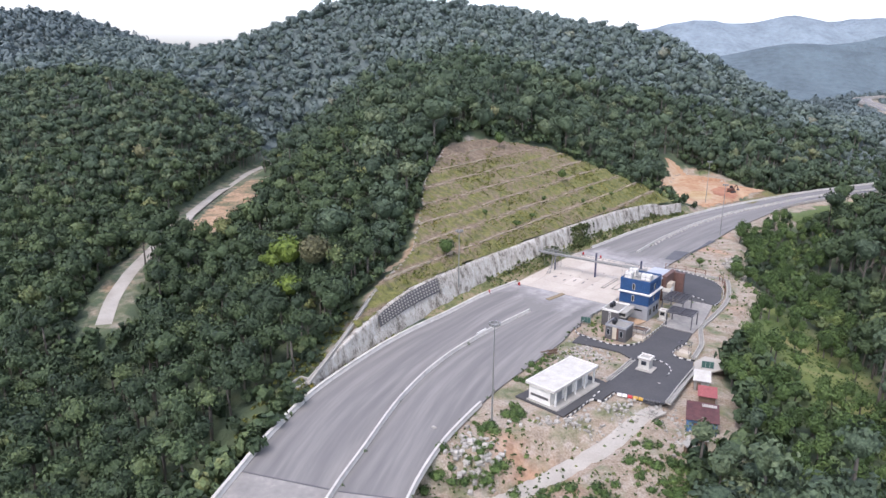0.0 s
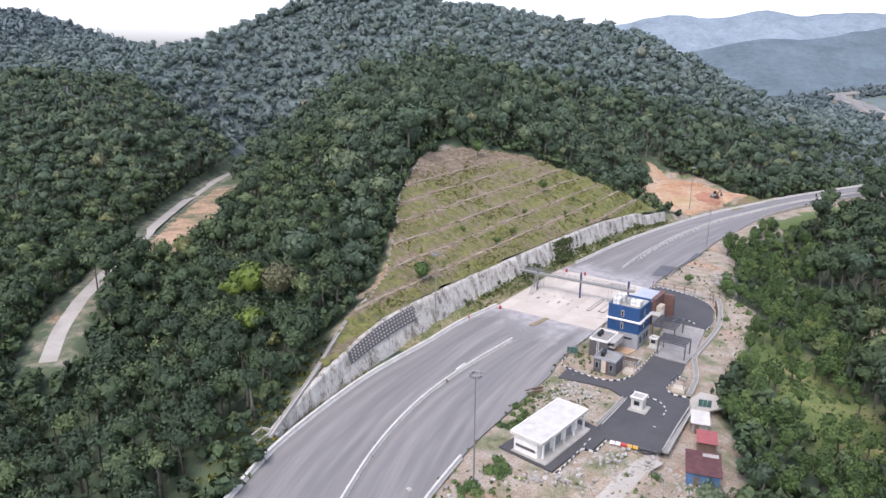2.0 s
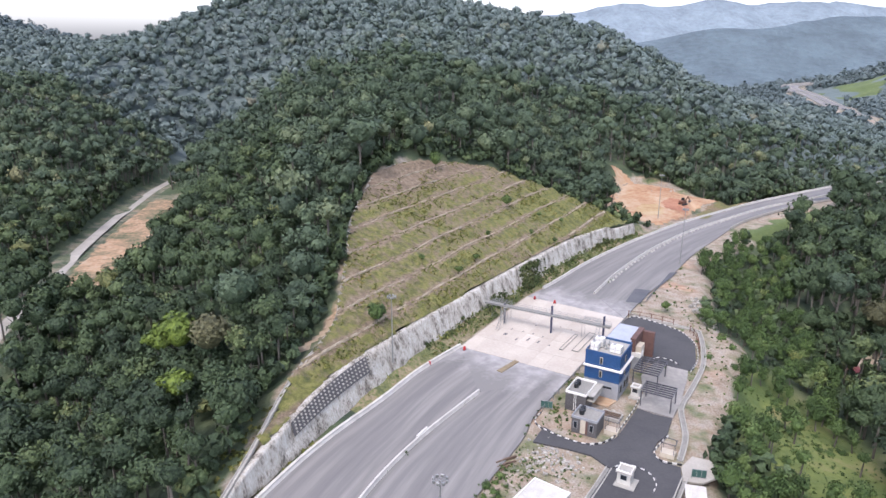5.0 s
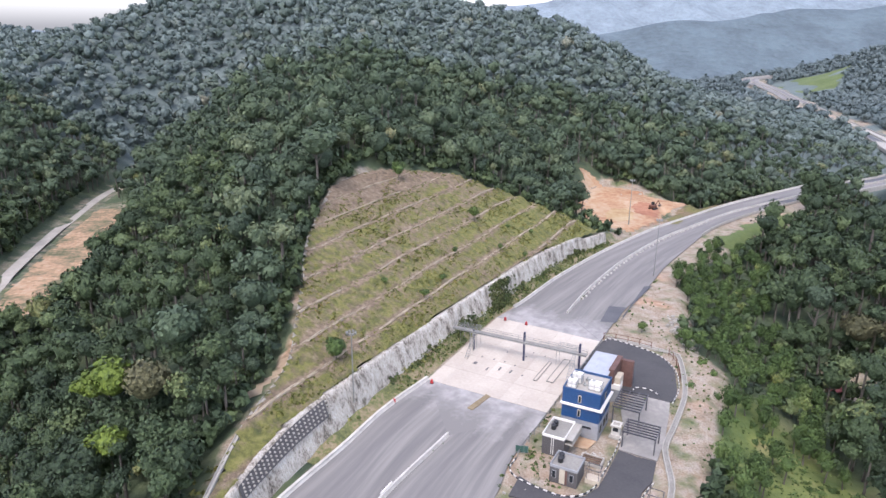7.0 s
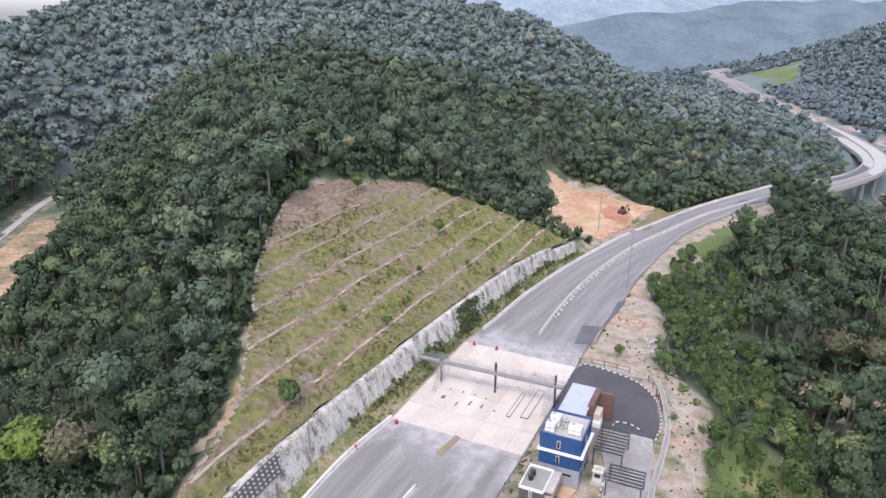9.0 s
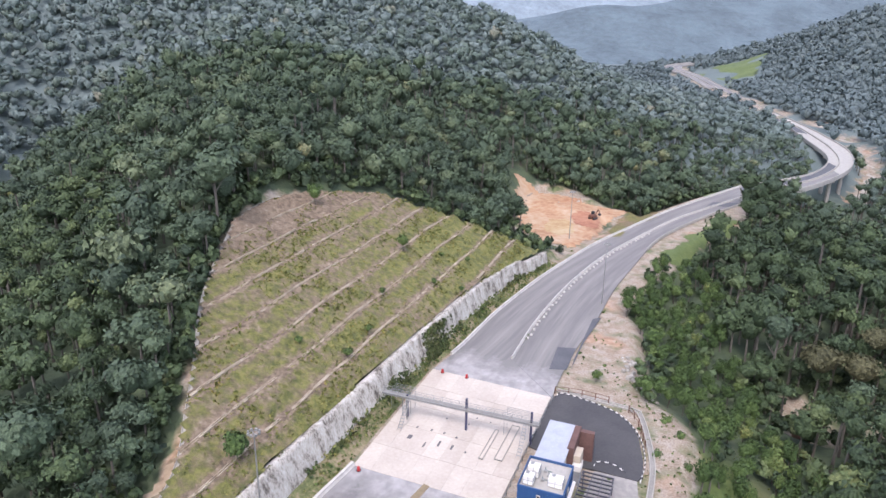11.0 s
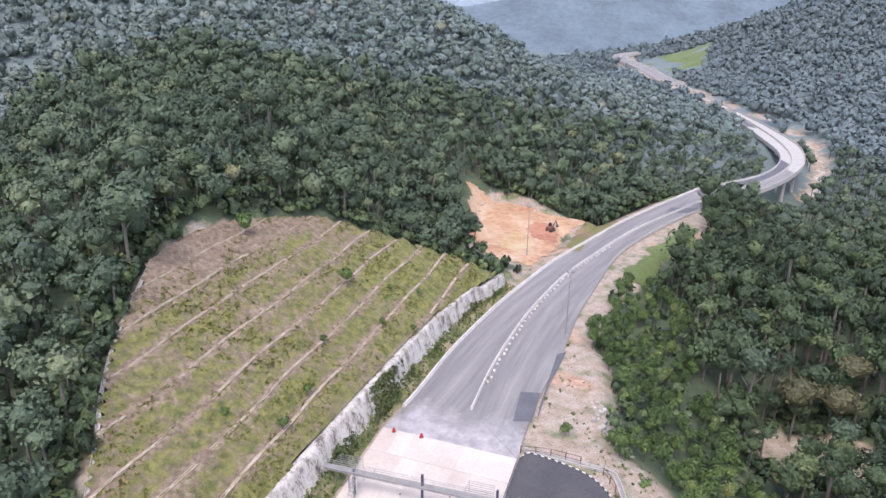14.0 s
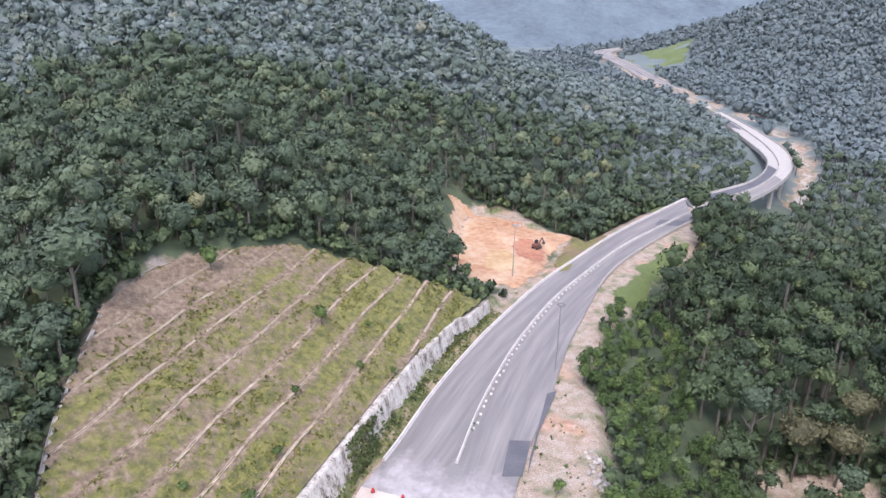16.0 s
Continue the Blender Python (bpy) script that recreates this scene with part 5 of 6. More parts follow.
yard("pavement", ccw([(55.2, 136.6), (58.6, 139.6), (63, 137.2), (61.5, 133.5), (57, 131.8), (53.8, 132.6)]), "gravel", "pale gravel spread beside the drain", -0.05)

SAND_DIG = part("excavated_ground", [slab(ccw([(46.2, 160.2), (49.0, 158.3), (51.6, 160.6), (48.2, 163.2)]), -0.02, 0.2)], "red_earth")
tagged(SAND_DIG, "bare orange earth in front of the office", "earth", kind="structure")


def kerb_run(pts, name, label, pitch=0.8):
    """A kerb of alternately black and white painted blocks."""
    r = tagged(thing(name, label, "kerb", kind="structure"))
    C = curve(pts, pitch)
    for k in range(len(C) - 1):
        a, b = C[k], C[k + 1]
        ob = part("kerb_block", KERB_W if k % 2 else KERB_B, "white", r)
        ob.matrix_basis = pose((a[0] + b[0]) / 2, (a[1] + b[1]) / 2, 0, 0, 0, math.degrees(math.atan2(b[1] - a[1], b[0] - a[0])))
    return r


KERB_W, KERB_B = mesh_of("kerb_block", [box(0, 0, -0.2, 0.78, 0.18, 0.36, 0, 0.03)]), mesh_of("kerb_block", [box(0, 0, -0.2, 0.78, 0.18, 0.36, 0, 0.03)])
KERB_W.materials.append(M["white"])
KERB_B.materials.append(M["black"])
kerb_run([(34.6, 157.5), (32.6, 154.6), (33.2, 151.6), (36.6, 147.8), (40.0, 145.4), (43.4, 145.4), (46.6, 147.4), (49.2, 150.6), (51.4, 153.4), (54.4, 157.4), (57.4, 162)], "kerb", "black and white painted kerb round the office lawn")
kerb_run([(69.8, 203.6), (72.4, 204.6), (78.6, 197.6), (80.9, 192.2), (80.6, 185), (77.4, 177.4), (73.2, 172)], "kerb", "black and white painted kerb round the parking yard", 0.75)
kerb_run([(55.6, 137.2), (52.6, 138.6), (52.0, 141.2), (54.4, 144.2), (57.0, 146.6)], "kerb", "black and white painted kerb round a small island")
kerb_run([(47.0, 129.6), (48.8, 132.4), (48.4, 136), (45.4, 138.2), (42.6, 137.4)], "kerb", "black and white painted kerb round the guard house")
kerb_run([(66.4, 177.8), (68.2, 179.6), (70.8, 178.2), (72.0, 175.2)], "kerb", "black and white painted kerb round a sandy bed")
part_line = [(23.2, 112.2), (26, 115.4), (29.2, 119.2), (31.2, 118.4), (34.2, 121.8)]
kerb_run(part_line, "kerb", "black and white painted kerb by the substation pad", 0.8)
kerb_run([(28.0, 117.6), (30.0, 120.6), (32.2, 123.4)], "lane_marking", "broken white blocks along a parking line", 0.9)


def drain(pts, label):
    r = tagged(thing("drain", label, "drain", kind="structure"))
    C = curve(pts, 2.4)
    part("channel", [sweep(C, [(-0.58, -0.3), (0.58, -0.3), (0.58, 0.16), (0.38, 0.16), (0.34, -0.2), (-0.34, -0.2), (-0.38, 0.16), (-0.58, 0.16)])], "kerb_concrete", r)
    part("bed", [sweep(C, [(-0.36, -0.17), (0.36, -0.17), (0.36, -0.12), (-0.36, -0.12)])], "grey_concrete", r, "grey concrete drain bed")
    return r


drain([(71.5, 206.5), (79, 199.8), (84.8, 194.6), (85.0, 192.5), (82.3, 184.9), (77.5, 174.8), (70, 164.3), (64.3, 157.0), (62.3, 152), (60.2, 145.9), (57.6, 141.4), (55.8, 138.6)], "pale concrete drain channel round the compound")
drain([(54.6, 133.6), (49.4, 126.4), (43.6, 118.0)], "pale concrete drain channel at the yard's edge")
drain([(42.2, 137.6), (38.4, 132.6), (34.4, 127.6)], "pale concrete drain channel beside the guard house")

# toll office
office = thing("toll_office", "three-storey toll office, blue upper floors on a grey base", "building", 51.15, 166.2, 0, TURN)
W, D = 7.5, 8.2
part("wall", [box(0, 0, -0.3, W, D, 4.0)], "grey_wall", office, "grey plaster ground floor")
body = part("upper_wall", [box(0, 0, 3.7, W + 0.1, D + 0.1, 5.9)], "blue", office, "blue ribbed cladding on the upper floors")
for k in range(26):
    x = -W / 2 + 0.15 + k * (W - 0.3) / 25
    part("rib", [box(x, -D / 2 - 0.06, 3.7, 0.06, 0.05, 5.9)], "blue", body)
for k in range(22):
    y = -D / 2 + 0.2 + k * (D - 0.4) / 21
    part("rib", [box(W / 2 + 0.06, y, 3.7, 0.05, 0.06, 5.9)], "blue", body)
part("ledge", [box(0.15, -0.15, 6.55, W + 0.9, D + 0.9, 0.32, 0, 0.04)], "white", office, "white ledge round the second floor")
par = []
for x, y, sx, sy in ((0, -D / 2, W + 0.14, 0.22), (0, D / 2, W + 0.14, 0.22), (-W / 2, 0, 0.22, D - 0.1), (W / 2, 0, 0.22, D - 0.1)):
    par.append(box(x, y, 9.55, sx, sy, 0.6, 0, 0.03))
part("parapet", par, "blue", office)
part("roof", [box(0, 0, 9.4, W - 0.2, D - 0.2, 0.28)], "kerb_concrete", office, "pale flat roof")
for z in (4.35, 7.45):
    w = part("window", [box(-0.25, -D / 2 - 0.1, z, 0.62, 0.12, 1.55)], "cream", office, "narrow tall window in a cream frame")
    part("pane", [box(-0.25, -D / 2 - 0.17, z + 0.1, 0.4, 0.04, 1.3)], "glass", w)
    w = part("window", [box(W / 2 + 0.1, -0.4, z, 0.12, 0.7, 1.5)], "cream", office)
    part("pane", [box(W / 2 + 0.17, -0.4, z + 0.1, 0.04, 0.5, 1.3)], "glass", w)
part("slot_window", [box(0.9, -D / 2 - 0.02, 2.1, 2.9, 0.08, 0.42)], "glass", office, "long dark slot window")
for y in (-2.2, 0.6, 2.6):
    w = part("window", [box(W / 2 + 0.03, y, 1.0, 0.1, 1.1, 1.6)], "dark_clad", office)
    part("pane", [box(W / 2 + 0.09, y, 1.1, 0.04, 0.9, 1.4)], "glass", w)
tank_group = "roof tanks"


def panel_tank(x, y, z, sx, sy, sz):
    p = np.array((51.15, 166.2)) + E1 * x + E2 * y
    t = thing("water_tank", "square white sectional water tank on the roof", "water tank", p[0], p[1], z, TURN, tank_group)
    part("shell", [box(0, 0, 0.2, sx, sy, sz, 0, 0.05)], "white", t)
    ribs = [box(k * sx / 2 - sx / 2, -sy / 2 - 0.03, 0.2, 0.08, 0.06, sz) for k in range(3)] + [box(sx / 2 + 0.03, k * sy / 2 - sy / 2, 0.2, 0.06, 0.08, sz) for k in range(3)] + [box(0, 0, 0.2 + sz / 2, sx + 0.08, sy + 0.08, 0.07)]
    part("rib", ribs, "grey_wall", t)
    part("base", [box(0, 0, 0, sx * 0.9, sy * 0.9, 0.2)], "grey_concrete", t)
    part("hatch", [box(-sx * 0.2, sy * 0.2, sz + 0.2, 0.6, 0.6, 0.1)], "steel", t)


panel_tank(-2.3, -2.5, 9.68, 1.7, 1.6, 1.5)
panel_tank(2.0, -1.6, 9.68, 2.4, 1.7, 1.4)
panel_tank(-2.0, -0.3, 9.68, 1.9, 1.5, 1.9)
for x, y in ((-0.3, -1.2), (0.4, 0.2), (-0.4, 1.2)):
    p = np.array((51.15, 166.2)) + E1 * x + E2 * y
    t = thing("pump", "small grey roof pump with pipework", "pump", p[0], p[1], 9.68, TURN)
    part("body", [box(0, 0, 0, 0.6, 0.5, 0.5, 0, 0.08)], "steel", t)
    part("pipe", [tube((0.3, 0, 0.3), (1.2, 0, 0.3), 0.06, n=6), tube((0, 0, 0.4), (0, 0, 0.9), 0.06, n=6)], "green_mesh", t)

# lower wing with the metal roof
wing = thing("office_wing", "long rear wing with pale metal roof and brown end wall", "building", 58.4, 178.6, 0, TURN)
part("wall", [box(0, 0, -0.3, 4.9, 15.2, 6.4)], "cream", wing, "pale plaster walls")
part("roof", [box(0, 0, 6.1, 5.5, 15.8, 0.22, 0, 0.06)] , "metal_roof", wing, "pale grey standing-seam metal roof")
for k in range(8):
    part("seam", [box(-2.6 + k * 0.743, 0, 6.32, 0.05, 15.7, 0.05)], "metal_roof", wing)
part("side_wall", [box(3.0, 3.4, -0.3, 1.2, 7.8, 7.0)], "brown", wing, "red-brown panelled side wall")
part("end_wall", [box(4.6, 6.6, -0.3, 3.4, 1.0, 6.6)], "brown", wing, "red-brown panelled end wall")
part("stair_tower", [box(4.1, 2.0, -0.3, 1.5, 3.2, 4.9, 0, 0.05)], "cream", wing, "cream stair tower")
part("balcony", [box(4.3, -0.6, 2.9, 2.2, 2.6, 0.25), box(5.3, -0.6, 3.1, 0.12, 2.6, 0.9), box(4.3, -1.85, 3.1, 2.2, 0.12, 0.9)], "white", wing, "white balcony")
part("entrance", [box(4.3, -0.6, -0.3, 1.8, 2.2, 3.1)], "grey_wall", wing)
for y in (-5, -2.5):
    w = part("window", [box(2.5, y, 1.0, 0.12, 1.2, 1.5)], "dark_clad", wing)
    part("pane", [box(2.58, y, 1.1, 0.05, 1.0, 1.3)], "glass", w)


def round_tank(x, y, z):
    t = thing("water_tank", "round black plastic water tank on a flat roof", "water tank", x, y, z, 0, tank_group)
    part("shell", [tube((0, 0, 0), (0, 0, 0.95), 0.5, 0.52, 14), tube((0, 0, 0.95), (0, 0, 1.15), 0.52, 0.22, 14)], "black", t)
    part("lid", [tube((0, 0, 1.15), (0, 0, 1.23), 0.2, n=10)], "black", t)


def annex(x, y, w, d, h, label, accent):
    b = thing("annex", label, "building", x, y, 0, TURN)
    body = part("wall", [box(0, 0, -0.3, w, d, h - 0.1)], "dark_clad", b, "dark grey ribbed cladding")
    for k in range(int(w / 0.3)):
        part("batten", [box(-w / 2 + 0.15 + k * 0.3, -d / 2 - 0.03, 0, 0.07, 0.06, h - 0.5)], "dark_clad", body)
    for k in range(int(d / 0.3)):
        part("batten", [box(-w / 2 - 0.03, -d / 2 + 0.15 + k * 0.3, 0, 0.06, 0.07, h - 0.5)], "dark_clad", body)
    for x0, y0, sx, sy in ((0, -d / 2, w + 0.1, 0.2), (0, d / 2, w + 0.1, 0.2), (-w / 2, 0, 0.2, d - 0.2), (w / 2, 0, 0.2, d - 0.2)):
        part("parapet", [box(x0, y0, h - 0.4, sx, sy, 0.5, 0, 0.03)], accent, b)
    part("roof", [box(0, 0, h - 0.42, w - 0.2, d - 0.2, 0.1)], "grey_concrete", b, "stained flat roof")
    return b


a1 = annex(43.6, 160.2, 4.3, 6.6, 4.0, "dark grey clad annex with pale flat roof", "white")
part("balcony", [box(2.9, 0.2, 2.4, 1.5, 5.6, 0.2), box(3.6, 0.2, 2.6, 0.1, 5.6, 0.8)], "kerb_concrete", a1)
part("canopy", [box(2.8, 0.4, 3.55, 1.7, 6.2, 0.25)], "kerb_concrete", a1)
for x0 in (-0.3, 0.1):
    part("strip", [box(x0, -3.36, 0, 0.12, 0.06, 3.6)], "white", a1)
a2 = annex(42.2, 150.6, 5.0, 4.6, 3.3, "small dark grey clad plant room with brown roof", "grey_wall")
part("panel", [box(-0.2, -2.4, 0, 1.0, 0.1, 2.9)], "cream", a2, "beige front panel")
part("panel", [box(0.55, -2.4, 0, 0.35, 0.1, 2.9)], "brown", a2, "brown front strip")
for x0 in (-1.7, 1.5):
    w = part("window", [box(x0, -2.38, 0.8, 0.8, 0.1, 1.5)], "grey_wall", a2)
    part("pane", [box(x0, -2.45, 0.9, 0.6, 0.05, 1.3)], "glass", w)
for x, y, z in ((42.6, 160.4, 3.7), (43.4, 161.5, 3.7), (41.0, 151.0, 2.98), (41.6, 152.1, 2.98)):
    round_tank(x, y, z)

# steel frames without roofs
def steel_frame(u0, u1, v0, v1, h, n_along, n_across, label):
    p = np.array((51.15, 166.2)) + E1 * (u0 + u1) / 2 + E2 * (v0 + v1) / 2
    w, d = u1 - u0, v1 - v0
    t = thing("steel_frame", label, "canopy frame", p[0], p[1], 0, TURN, "roofless steel frames")
    for a in (-1, 1):
        for b in (-1, 1):
            part("column", [box(a * (w / 2 - 0.15), b * (d / 2 - 0.15), -0.3, 0.22, 0.22, h + 0.3)], "dark_steel", t)
    for k in range(n_along):
        y = -d / 2 + d * k / (n_along - 1)
        part("beam", [beam((-w / 2, y, h), (w / 2, y, h), 0.2, 0.26)], "dark_steel", t)
    for k in range(n_across):
        x = -w / 2 + w * k / (n_across - 1)
        part("purlin", [beam((x, -d / 2, h + 0.18), (x, d / 2, h + 0.18), 0.14, 0.14)], "dark_steel", t)


steel_frame(4.4, 10.0, 4.4, 12.2, 3.5, 8, 4, "dark roofless steel canopy frame over a dusty yard")
steel_frame(8.4, 14.8, -3.9, 0.9, 3.5, 6, 3, "dark roofless steel frame on tall posts")

# small structures
def guard_house(x, y, turn, s=2.8, h=2.9):
    b = thing("guard_house", "small unfinished white guard house", "building", x, y, 0, turn)
    part("wall", [box(0, 0, -0.2, s, s, h)], "pale_edge", b)
    part("roof", [box(0, 0, h - 0.2, s + 0.5, s + 0.5, 0.2, 0, 0.04)], "kerb_concrete", b)
    for x0, y0, sx, sy in ((0, -s / 2, s + 0.5, 0.15), (0, s / 2, s + 0.5, 0.15), (-s / 2, 0, 0.15, s), (s / 2, 0, 0.15, s)):
        part("upstand", [box(x0, y0, h, sx, sy, 0.28)], "white", b)
    part("plinth", [box(0.3, -0.3, -0.25, s + 1.2, s + 1.2, 0.4)], "kerb_concrete", b)
    w = part("window", [box(0, -s / 2 - 0.02, 1.0, 1.2, 0.08, 1.0)], "grey_wall", b)
    part("pane", [box(0, -s / 2 - 0.07, 1.08, 1.0, 0.04, 0.85)], "glass", w)


guard_house(43.6, 133.4, TURN, 2.3, 2.5)
guard_house(56.4, 162.4, TURN, 1.6, 2.2)


def booth(x, y):
    b = thing("booth", "white concrete plinth with a dark steel post frame", "booth", x, y, 0, TURN, "unfinished booths")
    part("plinth", [box(0, 0, -0.3, 2.6, 1.9, 0.9, 0, 0.05)], "cream", b, "pale plinth")
    for a in (-1, 1):
        for c in (-1, 1):
            part("post", [tube((a * 1.1, c * 0.8, 0.5), (a * 1.1, c * 0.8, 2.7), 0.05, n=6)], "dark_steel", b)
    part("roof_frame", [beam((-1.3, -1, 2.7), (1.3, -1, 2.7), 0.08, 0.1), beam((-1.3, 1, 2.7), (1.3, 1, 2.7), 0.08, 0.1), beam((-1.3, -1, 2.7), (-1.3, 1, 2.7), 0.08, 0.1), beam((1.3, -1, 2.7), (1.3, 1, 2.7), 0.08, 0.1)], "dark_steel", b)


booth(46.6, 148.9)
booth(54.4, 140.6)
pit = thing("concrete_pit", "open concrete pit with bare ribs", "pit", 48.3, 154.4, 0, TURN)
part("wall", [box(0, -1.3, -0.2, 4.2, 0.25, 0.7), box(0, 1.3, -0.2, 4.2, 0.25, 0.7), box(-2, 0, -0.2, 0.25, 2.4, 0.7), box(2, 0, -0.2, 0.25, 2.4, 0.7)], "kerb_concrete", pit)
for k in range(3):
    part("cover", [box(0, -0.75 + k * 0.75, 0.42, 3.6, 0.4, 0.1)], "timber", pit, "brown cover board")

# substation
sub = thing("substation", "white single-storey substation with a flat overhanging roof", "building", 24.0, 122.6, 0, 47.0)
part("plinth", [box(0, -0.5, -0.3, 15.4, 7.0, 0.55, 0, 0.04)], "kerb_concrete", sub)
part("wall", [box(-0.6, 0.3, 0.2, 13.4, 4.8, 3.2)], "white", sub)
part("roof", [box(0, 0, 3.4, 15.6, 6.6, 0.45, 0, 0.05)], "pale_edge", sub, "pale flat roof slab")
part("roof_edge", [box(0, -3.2, 3.85, 15.6, 0.2, 0.15), box(0, 3.2, 3.85, 15.6, 0.2, 0.15), box(-7.7, 0, 3.85, 0.2, 6.2, 0.15), box(7.7, 0, 3.85, 0.2, 6.2, 0.15)], "white", sub)
for x in (-6.6, -3.2, 0.2, 3.6, 7.0):
    part("column", [box(x, -2.9, 0.2, 0.3, 0.3, 3.2)], "white", sub)
for x in (-4.2, -0.6, 3.0):
    d = part("door", [box(x, -2.13, 0.25, 1.7, 0.08, 2.3)], "grey_wall", sub, "grey louvred steel door")
    for k in range(6):
        part("louvre", [box(x, -2.2, 0.5 + k * 0.32, 1.4, 0.05, 0.12)], "steel", d)
part("louvre_band", [box(-7.35, 0.3, 1.2, 0.1, 4.0, 0.5)], "dark_clad", sub)
part("step", [box(0, -3.7, -0.2, 14.5, 0.8, 0.3)], "kerb_concrete", sub)

# shacks below the yard
def shack(x, y, w, d, h, roof, wall, label, turn=-20):
    z = float(ground_height(x, y))
    b = thing("shack", label, "shack", x, y, z, turn, "workers' shacks")
    part("wall", [box(0, 0, -0.4, w, d, h + 0.4)], wall, b)
    v = [(-w / 2 - 0.3, -d / 2 - 0.4, h + 0.05), (w / 2 + 0.3, -d / 2 - 0.4, h + 0.05), (w / 2 + 0.3, d / 2 + 0.3, h + 0.75), (-w / 2 - 0.3, d / 2 + 0.3, h + 0.75)]
    part("roof", [(v + [(x0, y0, z0 + 0.08) for x0, y0, z0 in v], [(3, 2, 1, 0), (4, 5, 6, 7), (0, 1, 5, 4), (1, 2, 6, 5), (2, 3, 7, 6), (3, 0, 4, 7)])], roof, b, "corrugated sheet roof")
    for k in range(int(w / 0.45)):
        x0 = -w / 2 + k * 0.45
        part("ridge", [beam((x0, -d / 2 - 0.35, h + 0.15), (x0, d / 2 + 0.25, h + 0.85), 0.1, 0.06)], roof, b)
    part("door", [box(-w * 0.2, -d / 2 - 0.04, 0, 0.8, 0.06, 1.8)], "timber", b)
    return b


shack(53.4, 127.2, 2.8, 3.4, 2.2, "pale_edge", "grey_concrete", "small shack with a pale sheet roof")
shack(52.2, 121.0, 3.0, 2.8, 2.1, "red_roof", "timber", "small shack with a faded red sheet roof")
s3 = shack(48.4, 113.2, 5.2, 5.6, 2.4, "rust_roof", "blue_board", "long shack with rusty maroon roof and blue boards")
part("patch", [box(1.2, 2.2, 3.1, 2.6, 1.2, 0.08)], "kerb_concrete", s3, "pale patched sheet")
shack(46.6, 107.6, 1.5, 1.5, 1.0, "grey_concrete", "timber", "tiny grey hut with a pitched sheet roof")
shack(43.0, 104.2, 1.3, 1.3, 1.3, "kerb_concrete", "timber", "tiny hut with a white sheet roof", 35)
shack(132.0, 194.5, 3.6, 2.6, 1.8, "red_roof", "timber", "small red-roofed hut among trees", 10)

# toll gantry walkway
G0, G1 = Vector((30.8, 207.0, 5.0)), Vector((58.9, 187.0, 5.0))
gt = thing("gantry", "grey steel toll gantry walkway on dark posts", "gantry")
for o in (-0.55, 0.55):
    n = Vector((0.58, 0.815, 0)) * o
    part("girder", [beam(G0 + n, G1 + n, 0.14, 0.5)], "steel", gt)
    part("handrail", [beam(G0 + n + Vector((0, 0, 1.25)), G1 + n + Vector((0, 0, 1.25)), 0.05, 0.05), beam(G0 + n + Vector((0, 0, 0.8)), G1 + n + Vector((0, 0, 0.8)), 0.04, 0.04)], "steel", gt)
    for k in range(19):
        p = G0 + (G1 - G0) * k / 18 + n
        part("baluster", [beam(p, p + Vector((0, 0, 1.25)), 0.05, 0.05)], "steel", gt)
part("deck", [beam(G0 + Vector((0, 0, 0.2)), G1 + Vector((0, 0, 0.2)), 1.1, 0.08)], "grey_concrete", gt)
for x, y, h in ((35.4, 203.7, 5.6), (46.3, 196.0, 7.6), (57.5, 188.0, 7.6)):
    part("post", [box(x, y, -0.2, 0.42, 0.42, h + 0.2, TURN, 0.03)], "navy", gt, "dark navy post")
for k in range(2):
    part("post", [box(34.6 + k * 0.5, 204.6 - k * 1.9, -0.2, 0.2, 0.2, 5.2, TURN)], "steel", gt)
for base, sgn in ((G0 + (G1 - G0) * 0.10, 1), (G0 + (G1 - G0) * 0.84, 1)):
    st = thing("rack", "open lattice of thin grey steel rails on legs", "steel rack", base.x, base.y, 0, TURN, "steel racks on the plaza")
    for k in range(6):
        part("rail", [beam((-2.4, 1.2 + k * 0.55, 5.1), (2.6, 1.2 + k * 0.55, 5.1), 0.07, 0.07)], "steel", st)
    for a in (-2.2, 2.4):
        for c in (1.3, 3.8):
            part("leg", [tube((a, c, 0), (a, c, 5.1), 0.05, n=6)], "steel", st)
    part("stair", [beam((2.4, -0.8, 5.0), (2.4, -5.5, 0.1), 0.06, 0.2), beam((3.2, -0.8, 5.0), (3.2, -5.5, 0.1), 0.06, 0.2)] + [box(2.8, -0.9 - k * 0.46, 4.8 - k * 0.48, 0.8, 0.26, 0.05) for k in range(10)], "steel", st)

# lane islands, slots and loose objects on the plaza
def lane_island(cx, cy, L, w):
    r = thing("lane_island", "low concrete lane island outlined by a dark kerb", "lane island", cx, cy, 0.03, math.degrees(math.atan2(0.798, 0.602)), "toll lane islands")
    part("kerb", [box(0, w / 2, 0, L, 0.16, 0.2), box(0, -w / 2, 0, L, 0.16, 0.2), box(-L / 2, 0, 0, 0.16, w, 0.2), box(L / 2, 0, 0, 0.16, w, 0.2)], "grey_concrete", r)
    part("fill", [box(0, 0, 0, L - 0.2, w - 0.2, 0.1)], "concrete", r)


